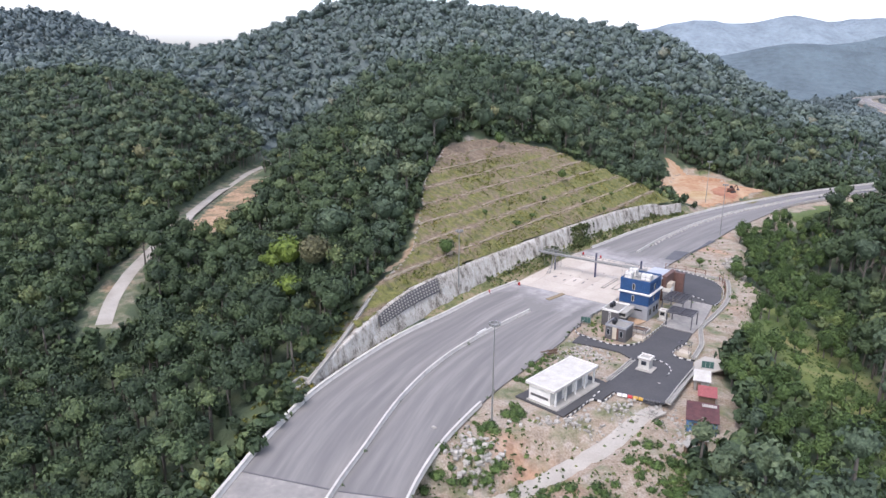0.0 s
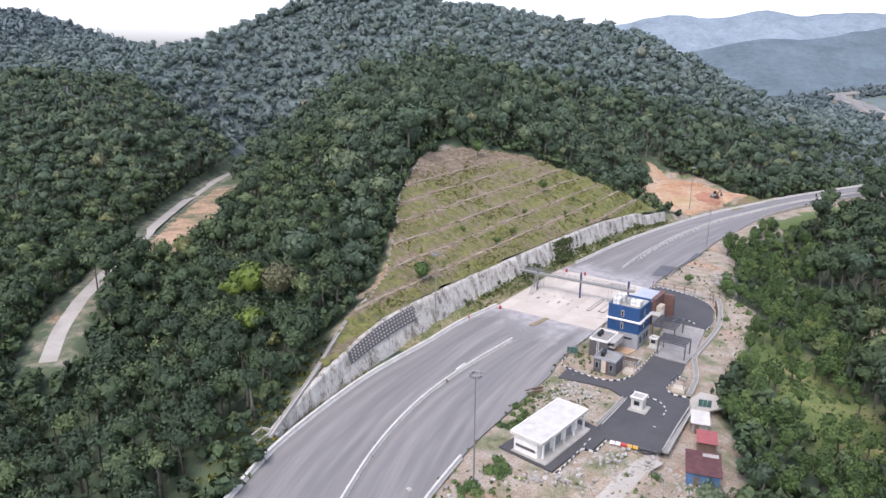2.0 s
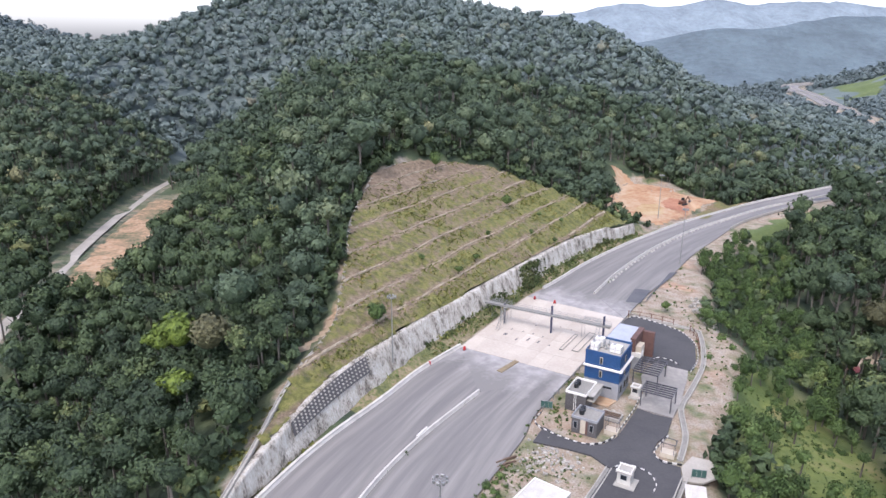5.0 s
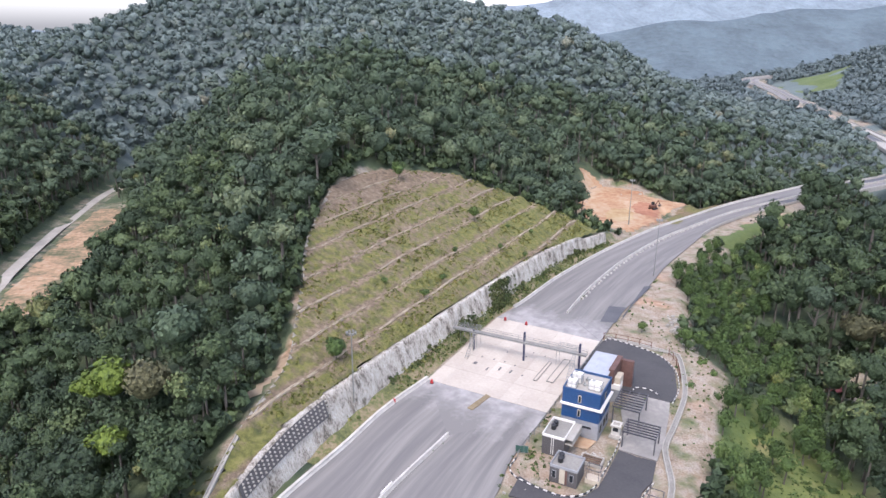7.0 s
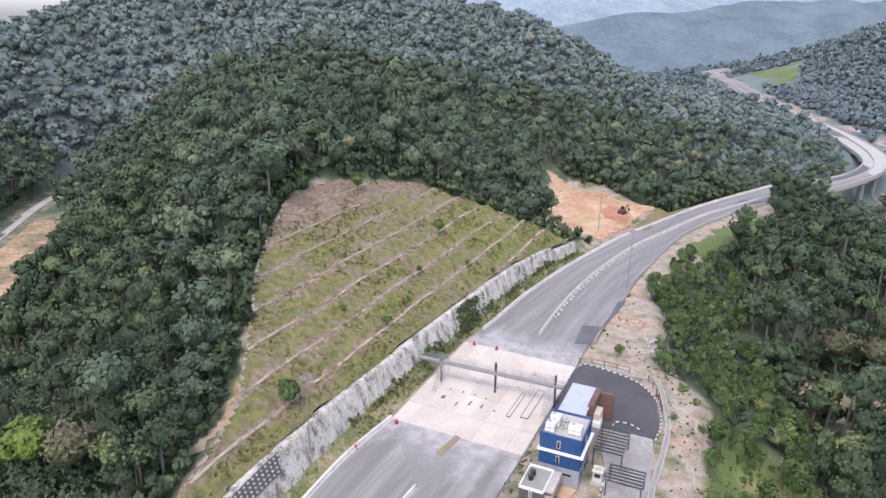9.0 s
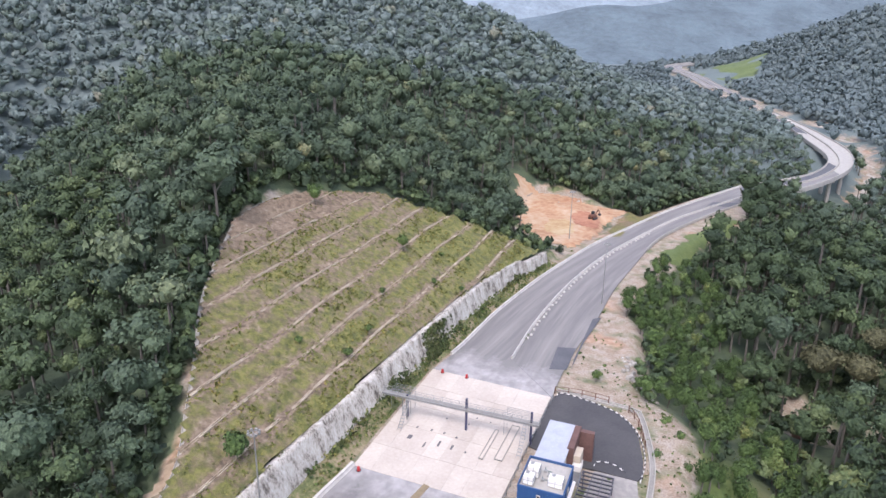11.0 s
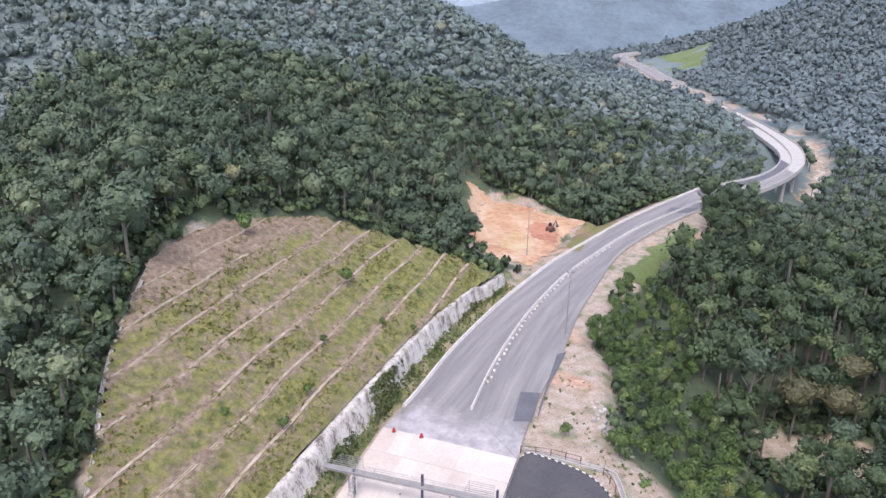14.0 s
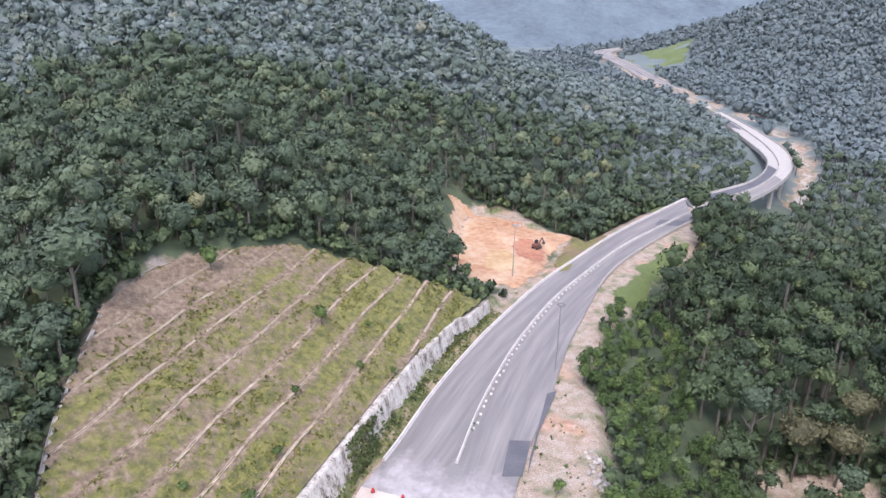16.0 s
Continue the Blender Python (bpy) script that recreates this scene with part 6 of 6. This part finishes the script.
lane_island(49.4, 190.0, 10.5, 0.8)
lane_island(53.2, 189.6, 12.5, 1.6)
for x, y, L, w in ((34.4, 196.4, 1.3, 0.9), (36.6, 193.0, 1.7, 0.35), (39.6, 192.6, 1.9, 0.45), (41.8, 190.8, 1.6, 0.45), (36.7, 199.4, 0.6, 0.4), (39.3, 197.6, 0.6, 0.4), (41.6, 195.9, 0.6, 0.4), (43.6, 193.8, 0.6, 0.4), (44.0, 188.6, 0.6, 0.4), (47.5, 197.8, 0.5, 0.3), (49.9, 199.6, 0.5, 0.3), (52.2, 197.4, 0.5, 0.3), (43.5, 201.0, 0.5, 0.3)):
    tagged(part("floor_slot", [box(x, y, 0.031, L, w, 0.025, 53)], "dark_clad"), "dark open slot in the concrete plaza", "slot", "floor slots", "structure")


def barrel(x, y, mat, label, z=0.0):
    t = thing("traffic_barrel", label, "traffic barrel", x, y, z, 0, "traffic barrels")
    part("body", [tube((0, 0, 0), (0, 0, 0.85), 0.36, 0.27, 12)], mat, t)
    part("base", [tube((0, 0, 0), (0, 0, 0.08), 0.48, n=12)], "black", t)
    part("cap", [tube((0, 0, 0.85), (0, 0, 0.95), 0.27, 0.14, 12)], mat, t)


for x, y in ((47.6, 220.4), (52.6, 216.6), (22.6, 188.0), (13.4, 180.6)):
    barrel(x, y, "red", "red plastic traffic barrel on the pavement", 0.02)


def water_barrier(x, y, turn, L, mat, label, h=0.9):
    t = thing("road_barrier", label, "barrier", x, y, 0, turn, "road barriers")
    v, f = sweep(np.array([(-L / 2, 0.0), (0, 0), (L / 2, 0.0)]), [(-0.3, 0.0), (0.3, 0.0), (0.26, 0.3), (0.12, h), (-0.12, h), (-0.26, 0.3)])
    part("body", [(v, f)], mat, t)
    part("foot", [box(k * L * 0.3, 0, 0, 0.3, 0.7, 0.1) for k in (-1, 1)], mat, t)


water_barrier(9.6, 150.6, 54, 3.6, "white", "long white barrier block beside the median", 1.2)
for k, (mat, word) in enumerate((("white", "white"), ("white", "white"), ("red", "red"), ("yellow", "yellow"), ("yellow", "yellow"), ("black", "black"), ("black", "black"), ("black", "black"))):
    water_barrier(35.0 + k * 0.92, 120.9 - k * 0.44, -26, 0.85, mat, word + " plastic barrier closing the yard", 0.5)

# blocks along the northern median
for k in range(4, 42):
    if k < len(MED_N) - 1:
        p, n = MED_N[k] + (MED_N[k + 1] - MED_N[k]) * (0.35 * ((k * 7) % 5) / 5), normals(MED_N)[k]
        o = 0.8 + 0.12 * ((k * 3) % 4)
        tagged(part("concrete_block", [box(p[0] + n[0] * o, p[1] + n[1] * o, 0.0, 0.5, 0.55, 0.5, 40 + 37 * k % 60, 0.08)], "pale_edge"), "white concrete block beside the median", "concrete block", "blocks along the median")
for pts, mat in (([(73.6, 216.0), (77.6, 214.6), (84.8, 224.6), (80.4, 226.4)], "asphalt_patch"), ([(78.8, 214.6), (82.0, 219.6), (97.4, 240.2), (100.4, 240.6), (88.0, 226.8)], "asphalt_patch"), ([(205, 341), (214, 336), (222, 341), (212, 346)], "asphalt_patch")):
    tagged(part("road_patch", [slab(ccw(pts), 0.012, 0.008)], mat), "darker asphalt patch in the carriageway", "road patch", kind="structure")
tagged(part("median_island", [slab(ccw([(28.6, 176.2), (29.6, 175.2), (34.6, 180.2), (33.8, 181.2)]), 0.14, 0.16)], "dry_grass"), "low overgrown traffic island", "island", kind="structure")

# fences
def frame_fence(pts, label, h=1.6, mat="rust"):
    r = tagged(thing("fence", label, "fence", kind="structure"))
    C = curve(pts, 2.6)
    for k in range(len(C)):
        z = max(-3.0, float(ground_height(C[k][0], C[k][1])))
        part("post", [box(C[k][0], C[k][1], z, 0.14, 0.14, h - z)], mat, r)
        if k:
            for hh in (0.55, h - 0.1):
                part("rail", [beam((*C[k - 1], hh), (*C[k], hh), 0.07, 0.09)], mat, r)


frame_fence([(70.6, 205.6), (75.6, 203.0), (80.6, 198.6)], "rusty open steel fence frame at the yard")
frame_fence([(83.2, 194.2), (82.6, 189), (79.8, 181.6)], "rusty open steel fence frame beside the drain")
frame_fence([(46.0, 172.6), (57.0, 187.4), (69.2, 203.4)], "grey steel railing between plaza and office", 1.0, "steel")
frame_fence([(35.0, 158.0), (40.4, 165.2), (45.6, 172.0)], "grey steel railing between road and office", 1.0, "steel")
for x, y, tr in ((36.0, 158.8, -20), (56.8, 133.2, -18)):
    t = thing("mesh_panel", "green mesh fence panel on steel posts", "fence panel", x, y, 0, tr)
    part("frame", [box(-1.2, 0, -0.2, 0.08, 0.08, 1.9), box(1.2, 0, -0.2, 0.08, 0.08, 1.9), box(0, 0, 1.6, 2.4, 0.06, 0.08), box(0, 0, 0.1, 2.4, 0.06, 0.08)], "steel", t)
    for k in range(3):
        part("panel", [box(-0.8 + k * 0.8, 0, 0.18, 0.74, 0.03, 1.4)], "green_mesh", t)
box_l = thing("headwall", "open concrete drain headwall at the road edge", "headwall", -28.2, 124.4, 0, 66)
part("wall", [box(0, 1.2, -2.5, 4.2, 0.3, 3.3), box(0, -1.2, -2.5, 4.2, 0.3, 3.3), box(2.0, 0, -2.5, 0.3, 2.2, 3.3), box(-2.0, 0, -2.5, 0.3, 2.2, 3.3)], "kerb_concrete", box_l)
part("floor", [box(0, 0, -2.5, 4, 2.3, 1.2)], "grey_concrete", box_l)

# edge drains of the slope
for pts in ([(*p, float(cut_plane(*p)) - 0.35) for p in CUT[:9]], [(*p, float(cut_plane(*p)) - 0.4) for p in CUT[8:11]]):
    tagged(part("slope_drain", [sweep(curve(pts, 2.2), [(-0.38, -0.4), (0.38, -0.4), (0.38, 0.22), (0.24, 0.22), (0.2, 0.0), (-0.2, 0.0), (-0.24, 0.22), (-0.38, 0.22)])], "kerb_concrete"), "concrete drain stepping down the slope's edge", "drain", kind="structure")

# anchored grid panel on the southern wall
dots = []
for i in range(24):
    for j in range(4):
        s, dd = 104 + i * 1.15, 0
        q = np.array([np.interp(s, WTOP[:, 0], WTOP[:, k]) for k in range(3)])
        q2 = np.array([np.interp(s, WBASE[:, 0], WBASE[:, k]) for k in range(3)])
        m = q + (q2 - q) * (0.06 + 0.1 * j)
        x, y = sd(s, m[1] - 0.45)
        dots.append((x, y, m[2]))
nail_root = tagged(thing("nail_panel", "dark mesh panel with rows of pale soil nail heads", "wall panel", kind="structure"))
pv, pf = [], []
for i in range(27):
    s = 103 + i
    q = np.array([np.interp(s, WTOP[:, 0], WTOP[:, k]) for k in range(3)])
    q2 = np.array([np.interp(s, WBASE[:, 0], WBASE[:, k]) for k in range(3)])
    for t in (0.01, 0.44):
        m = q + (q2 - q) * t
        x, y = sd(s, m[1] - 0.38)
        pv.append((x, y, m[2]))
    if i:
        pf.append((2 * i - 2, 2 * i, 2 * i + 1, 2 * i - 1))
part("mesh", [(pv, pf)], "dark_clad", nail_root)
NAIL = mesh_of("nail_head", [box(0, 0, -0.16, 0.34, 0.34, 0.32, 0, 0.05)])
NAIL.materials.append(M["kerb_concrete"])
for p in dots:
    part("nail_head", NAIL, "kerb_concrete", nail_root).matrix_basis = pose(*p, 0, 0, 40)

# left valley track and red clearing
TRACK = curve([(-88, 166), (-92, 181), (-94.5, 198), (-99, 228), (-103, 259), (-107.5, 302), (-111, 350), (-112, 398), (-109, 447), (-119, 507), (-108, 524)], 4)
tn = normals(TRACK)
sheet("dirt_track", TRACK - tn * 2.0, TRACK + tn * 2.0, "gravel", parent=tagged(thing("track", "pale gravel track through the valley wood", "track", kind="structure")), z_ends=[float(ground_height(*p)) + 0.12 for p in TRACK], across=2)
T2 = curve([(-8, 84), (0, 89), (11, 95.2), (21.4, 102), (30.3, 107.6), (36.9, 114), (41.5, 117)], 3)
tn = normals(T2)
sheet("dirt_track", T2 - tn * 1.9, T2 + tn * 1.9, "gravel", parent=tagged(thing("track", "pale gravel track below the yard", "track", kind="structure")), z_ends=[float(ground_height(*p)) + 0.1 for p in T2], across=2)


def drape(name, pts, mat, label, lift=0.12, gap=1.25):
    """A patch of ground cover laid over the terrain inside an outline."""
    P = np.array(pts)
    xs, ys = np.arange(P[:, 0].min(), P[:, 0].max() + gap, gap), np.arange(P[:, 1].min(), P[:, 1].max() + gap, gap)
    A, Bq = np.meshgrid(xs, ys, indexing="ij")
    Zq = ground_height(A, Bq) + lift
    wob = np.array([[2.0 * noise.noise(Vector((a * 0.15, b * 0.15, 5))) for b in ys] for a in xs])
    inn = inside(A + wob, Bq - wob, list(pts))
    idx = np.arange(A.size).reshape(A.shape)
    f = [(idx[i, j], idx[i + 1, j], idx[i + 1, j + 1], idx[i, j + 1]) for i in range(len(xs) - 1) for j in range(len(ys) - 1) if inn[i, j] and inn[i + 1, j] and inn[i + 1, j + 1] and inn[i, j + 1]]
    return tagged(part(name, [(np.stack([A, Bq, Zq], -1).reshape(-1, 3), f)], mat, smooth=True), label, "ground", kind="structure")


drape("bare_earth", [(106, 310), (118, 300), (132, 308), (150, 328), (168, 338), (150, 346), (140, 360), (122, 372), (110, 340)], "red_earth", "raw orange earth cut beside the highway", 0.25)
drape("clay_spread", [(134, 318), (140, 319), (145, 325), (144, 335), (138, 338), (132, 333), (130, 324)], "raw_clay", "dark red clay spread round the excavator", 0.42)
drape("sand_spread", [(118, 312), (126, 314), (131, 322), (130, 331), (122, 333), (115, 322)], "ochre", "ochre sand spread on the earth cut", 0.40)
drape("grass_patch", [(136, 304), (148, 313), (160, 322), (170, 327), (180, 336), (171, 338), (161, 335), (150, 326), (140, 314)], "slope_grass", "grassy bank between the earth cut and the highway", 0.45)
drape("bare_earth", [(-99, 252), (-92, 238), (-84, 244), (-81, 280), (-84, 320), (-95, 372), (-106, 372), (-105, 320)], "scrub_earth", "raw orange earth clearing beside the track", 0.2)
drape("grass_patch", [(210, 352), (238, 366), (250, 378), (240, 392), (224, 382)], "grass", "pale green grass patch beside the highway", 0.25)
drape("grass_patch", [(142, 282), (160, 296), (190, 316), (206, 320), (196, 308), (170, 292), (150, 276)], "grass", "pale green grass strip beside the highway", 0.25)
drape("grass_patch", CUTTING, "grass", "pale green grassed cutting by the far road", 0.3, 6)
drape("bare_earth", [(-16, 170), (-8, 190), (-8, 205), (-6.6, 206), (-6.6, 190), (-9, 176)], "sand", "strip of bare orange earth beside the slope drain", 0.15, 1.5)
UNDER = curve([(337, 387), (367, 408), (403, 440), (430, 480), (452, 517), (470, 567)], 6)
un = normals(UNDER)
sheet("dirt_track", UNDER - un * 4, UNDER + un * 4, "gravel", parent=tagged(thing("track", "dusty site track below the viaduct", "track", kind="structure")), z_ends=[float(ground_height(*p)) + 0.3 for p in UNDER], across=2)

# excavator on the red cut
ex = thing("excavator", "small dark excavator parked on orange earth", "excavator", 141, 328, float(ground_height(141, 328)) + 0.25, 30)
part("track_unit", [box(0, -1.0, 0, 3.4, 0.55, 0.8, 0, 0.2)], "black", ex)
part("track_unit", [box(0, 1.0, 0, 3.4, 0.55, 0.8, 0, 0.2)], "black", ex)
part("body", [box(-0.4, 0, 0.85, 2.8, 2.3, 1.1, 0, 0.15)], "rust", ex)
part("cab", [box(0.5, 0.55, 1.9, 1.2, 1.0, 1.2, 0, 0.12)], "glass", ex)
part("boom", [beam((0.9, -0.3, 1.6), (3.0, -0.3, 3.6), 0.35, 0.4), beam((3.0, -0.3, 3.6), (4.4, -0.3, 1.6), 0.28, 0.3)], "rust", ex)
part("bucket", [box(4.4, -0.3, 0.7, 0.9, 0.9, 0.8, 0, 0.15)], "dark_steel", ex)

# ---- shrubs, weeds and rubble ----
for x, y, h, rad, label in ((82.2, 208, 2.9, 1.55, "rounded dark green bush on the sandy lot"), (46.2, 260.5, 4.6, 2.4, "bushy green sapling on the terraced slope"), (1.4, 182.5, 4.5, 3.0, "broad green shrub on the retaining wall"),
                            (24, 212, 2.6, 1.4, ""), (30, 222, 2.2, 1.2, ""), (14, 214, 2.0, 1.1, ""), (52, 247, 2.0, 1.1, ""), (58, 262, 1.8, 1.0, ""), (36, 237, 2.2, 1.1, ""), (66, 262, 2.2, 1.2, ""), (60, 247, 1.8, 1.0, ""), (20, 196, 2.2, 1.2, "")):
    d = ACROSS[0] * x + ACROSS[1] * y
    z = slope_z(d, ALONG[0] * x + ALONG[1] * y) - 0.1 if d > 113.5 else None
    tree(x, y, "shrub", h, rad, z, label)


def weeds(name, label, spots, mat="leaf_shrub"):
    return wood(name, label, np.array(spots), TUFT, mat, trunks=False)


sp = []
for s in np.arange(124, 286, 1.0):
    b = np.array([np.interp(s, WBASE[:, 0], WBASE[:, k]) for k in range(3)])
    near = np.interp(s, [110, 127, 142, 158.6, 199, 213, 238, 267, 288], [104.9, 105.9, 107.3, 107.0, 109.9, 108.8, 108.4, 105.9, 102.7]) + 0.75
    high = np.interp(s, [120, 150, 172, 235, 262, 284], [0.3, 2.2, 3.0, 3.0, 2.0, 0.5])
    for k in range(9 if s > 150 else 2):
        lift = rng.random() ** 0.7
        d = near + (b[1] + 0.7 - near) * lift
        x, y = sd(s, d)
        if to_line(np.array([x]), np.array([y]), LEFT_S if s < 170 else LEFT_N)[0][0] > 0.9 and not inside(np.array([x]), np.array([y]), PLAZA)[0] and rng.random() < (0.75 if s > 150 else 0.25):
            r = rng.uniform(0.18, 0.55)
            sp.append((x, y, -0.3 + (high + 0.25) * lift ** 1.3, 0.6 * r + rng.uniform(0, 0.3) + 0.15, r, rng.uniform(0.2, 1.0)))
weeds("verge_weeds", "green weeds and creepers at the foot of the wall", sp)
sp = []
for k in range(3000):
    s, d = rng.uniform(150, 280), 0
    q = np.array([np.interp(s, WTOP[:, 0], WTOP[:, k2]) for k2 in range(3)])
    q2 = np.array([np.interp(s, WBASE[:, 0], WBASE[:, k2]) for k2 in range(3)])
    t = rng.random() ** 0.5
    if noise.noise(Vector((s * 0.1, t * 1.2, 0))) + 0.3 * noise.noise(Vector((s * 0.5, t * 4, 4))) > 0.55 - 0.75 * t:
        m = q + (q2 - q) * t
        x, y = sd(s, m[1] - 0.3)
        sp.append((x, y, m[2] - 0.6, 0.7, rng.uniform(0.3, 0.75), rng.uniform(0.1, 0.8)))
for k in range(260):
    s = rng.normal(206, 3.0)
    t = rng.random()
    m = np.array([np.interp(s, WTOP[:, 0], WTOP[:, k2]) * (1 - t) + np.interp(s, WBASE[:, 0], WBASE[:, k2]) * t for k2 in range(3)])
    x, y = sd(s, m[1] - 0.3)
    sp.append((x, y, m[2] - 0.6, 0.7, rng.uniform(0.3, 0.8), rng.uniform(0.1, 0.8)))
weeds("wall_creepers", "dark green and brown creepers hanging on the retaining wall", sp, "leaf_creeper")
PAVED = [[tuple(p) for p in LEFT_S] + [tuple(p) for p in RIGHT_S[::-1]], [tuple(p) for p in LEFT_N] + [tuple(p) for p in RIGHT_N[::-1]], PLAZA, [(14.6, 120.4), (22.6, 112.6), (34, 123), (33.7, 126.5), (29.6, 130.8)], [(33.8, 126), (43, 118), (55, 135), (50, 143), (36, 147), (42, 138)], [(44, 145), (54, 157), (60, 152), (53, 141)], [(56, 188), (70, 204), (81, 192), (73, 172), (64, 179)]]
sp = []
for C in (MED_S, RIGHT_S[8:], MED_N[:8]):
    for k in range(len(C) * 2):
        if rng.random() < 0.34:
            p = C[rng.integers(len(C))] + rng.normal(0, 0.35, 2)
            r = rng.uniform(0.15, 0.5)
            sp.append((p[0], p[1], 0, 0.6 * r + 0.1, r, rng.uniform(0.1, 0.6)))
for x0, y0, sx, sy, n in ((28, 138, 6, 5, 150), (20, 134, 4, 5, 60), (12, 103, 7, 5, 110), (2, 100, 3, 6, 60), (38, 155, 2.5, 3.5, 50), (36.5, 104, 5, 5, 70), (40, 96, 5, 6, 110), (20, 92, 8, 4, 110), (88, 200, 3, 6, 30), (80, 226, 3, 8, 30), (92, 236, 4, 6, 40), (88, 150, 9, 22, 420), (44, 172, 1.5, 3, 30), (31, 166, 3, 3, 40), (102, 250, 1.5, 5, 20), (100, 300, 8, 6, 60)):
    for k in range(int(n * 1.7)):
        x, y = rng.normal(x0, sx), rng.normal(y0, sy)
        z = float(ground_height(x, y))
        if any(inside(np.array([x]), np.array([y]), q)[0] for q in PAVED):
            continue
        r = rng.uniform(0.14, 0.42) * (1.6 if k % 9 == 0 else 1)
        sp.append((x, y, z, 0.6 * r + 0.08, r, rng.uniform(0.1, 0.9)))
weeds("ground_weeds", "tufts of weeds and low bushes on bare ground", sp)
sp = []
for k in range(26000):
    s, d = rng.uniform(112, 286), rng.uniform(112, 170)
    x, y = sd(s, d)
    if not inside(np.array([x]), np.array([y]), cut_poly)[0]:
        continue
    edge = min(abs(d - FALL * (s - 200) - b + 2.6) for b in BERMS)
    if 0.7 * noise.noise(Vector((s * 0.09, d * 0.12, 9))) + 0.75 * noise.noise(Vector((s * 0.4, d * 0.4, 2))) < -0.10 + 0.05 * edge - 0.16 * (edge < 1.8) + 0.25 * (d > 158):
        continue
    r = rng.uniform(0.16, 0.46)
    sp.append((x, y, slope_z(d, s) - 0.12 - 0.6 * min(1.0, max(0.0, (118 - d) / 4)), 0.45 * r + 0.06, r, rng.uniform(0.1, 1.0)))
weeds("slope_tufts", "low leafy tufts over the terraced slope", sp, "leaf_slope")


sp = []
for x0, y0, sx, sy, n in ((-1.5, 96, 1.6, 5, 26), (6, 97, 3, 2, 16), (22, 90, 6, 3.5, 60), (9.5, 101, 2.2, 1.6, 14), (43, 96, 4, 6, 70), (36, 95, 3, 5, 24), (13, 113, 2.0, 1.4, 12), (19, 131, 2.5, 3.0, 26), (8, 108, 1.5, 1.5, 8), (92, 150, 8, 24, 60)):
    for k in range(n):
        x, y = rng.normal(x0, sx), rng.normal(y0, sy)
        if not any(inside(np.array([x]), np.array([y]), q)[0] for q in PAVED):
            r = rng.uniform(0.5, 1.5)
            sp.append((x, y, float(ground_height(x, y)) - 0.2, 0.7 * r + 0.1, r, rng.uniform(0.1, 0.7)))
wood("bank_shrubs", "clumps of green shrubs on the earth bank", np.array(sp), FINE, "leaf_young", trunks=False)
sp = []
for p in LEFT_S[::1]:
    if p[1] < 150:
        for k in range(26):
            q = p + np.array((-1.0, 0.35)) * rng.uniform(0.9, 12.0) + rng.normal(0, 0.5, 2)
            r = rng.uniform(0.25, 0.8)
            sp.append((q[0], q[1], float(ground_height(*q)) - 0.1, 0.55 * r + 0.05, r, rng.uniform(0.1, 1.0)))
weeds("bank_grass", "rough grass and scrub on the bank below the road", sp, "leaf_slope")


def rubble(x0, y0, sx, sy, n, label, lo=0.15, hi=0.55, mat="rubble"):
    p = []
    for k in range(n):
        x, y = rng.normal(x0, sx), rng.normal(y0, sy)
        z = float(ground_height(x, y))
        a = rng.uniform(lo, hi)
        p.append(box(x, y, z - 0.1, a * rng.uniform(0.7, 1.8), a, a * rng.uniform(0.5, 1.0) + 0.1, rng.uniform(0, 180), a * 0.2))
    tagged(part("rubble", p, mat), label, "rubble", kind="stuff")


rubble(32, 141, 3.0, 3.0, 160, "pale broken concrete spread on waste ground")
rubble(5, 102, 2.5, 3.0, 110, "pale broken rock on the bank", 0.2, 0.9)
rubble(94, 206, 1.6, 2.6, 60, "dumped concrete pieces at the lot's edge", 0.3, 0.9)
rubble(96, 214, 1.2, 1.6, 30, "dumped concrete pieces at the lot's edge", 0.3, 0.8)
rubble(43, 112, 1.8, 4.5, 90, "broken stone and debris by the drain")
rubble(36, 116, 4, 1.5, 120, "pale crushed stone beside the yard")
rubble(24, 111, 5, 1.2, 90, "pale crushed stone beside the substation pad")
rubble(49.5, 155.5, 1.2, 1.0, 24, "building debris in the office yard", 0.2, 0.5)
for k in range(6):
    tagged(part("timber_board", [box(22.5 + rng.uniform(-1, 1) + k * 0.5, 139 + k * 0.6, -0.25, 2.6, 0.25, 0.12 + 0.08 * k, 30 + rng.uniform(-15, 15))], "timber"), "weathered brown timber board on waste ground", "board", "boards on waste ground")
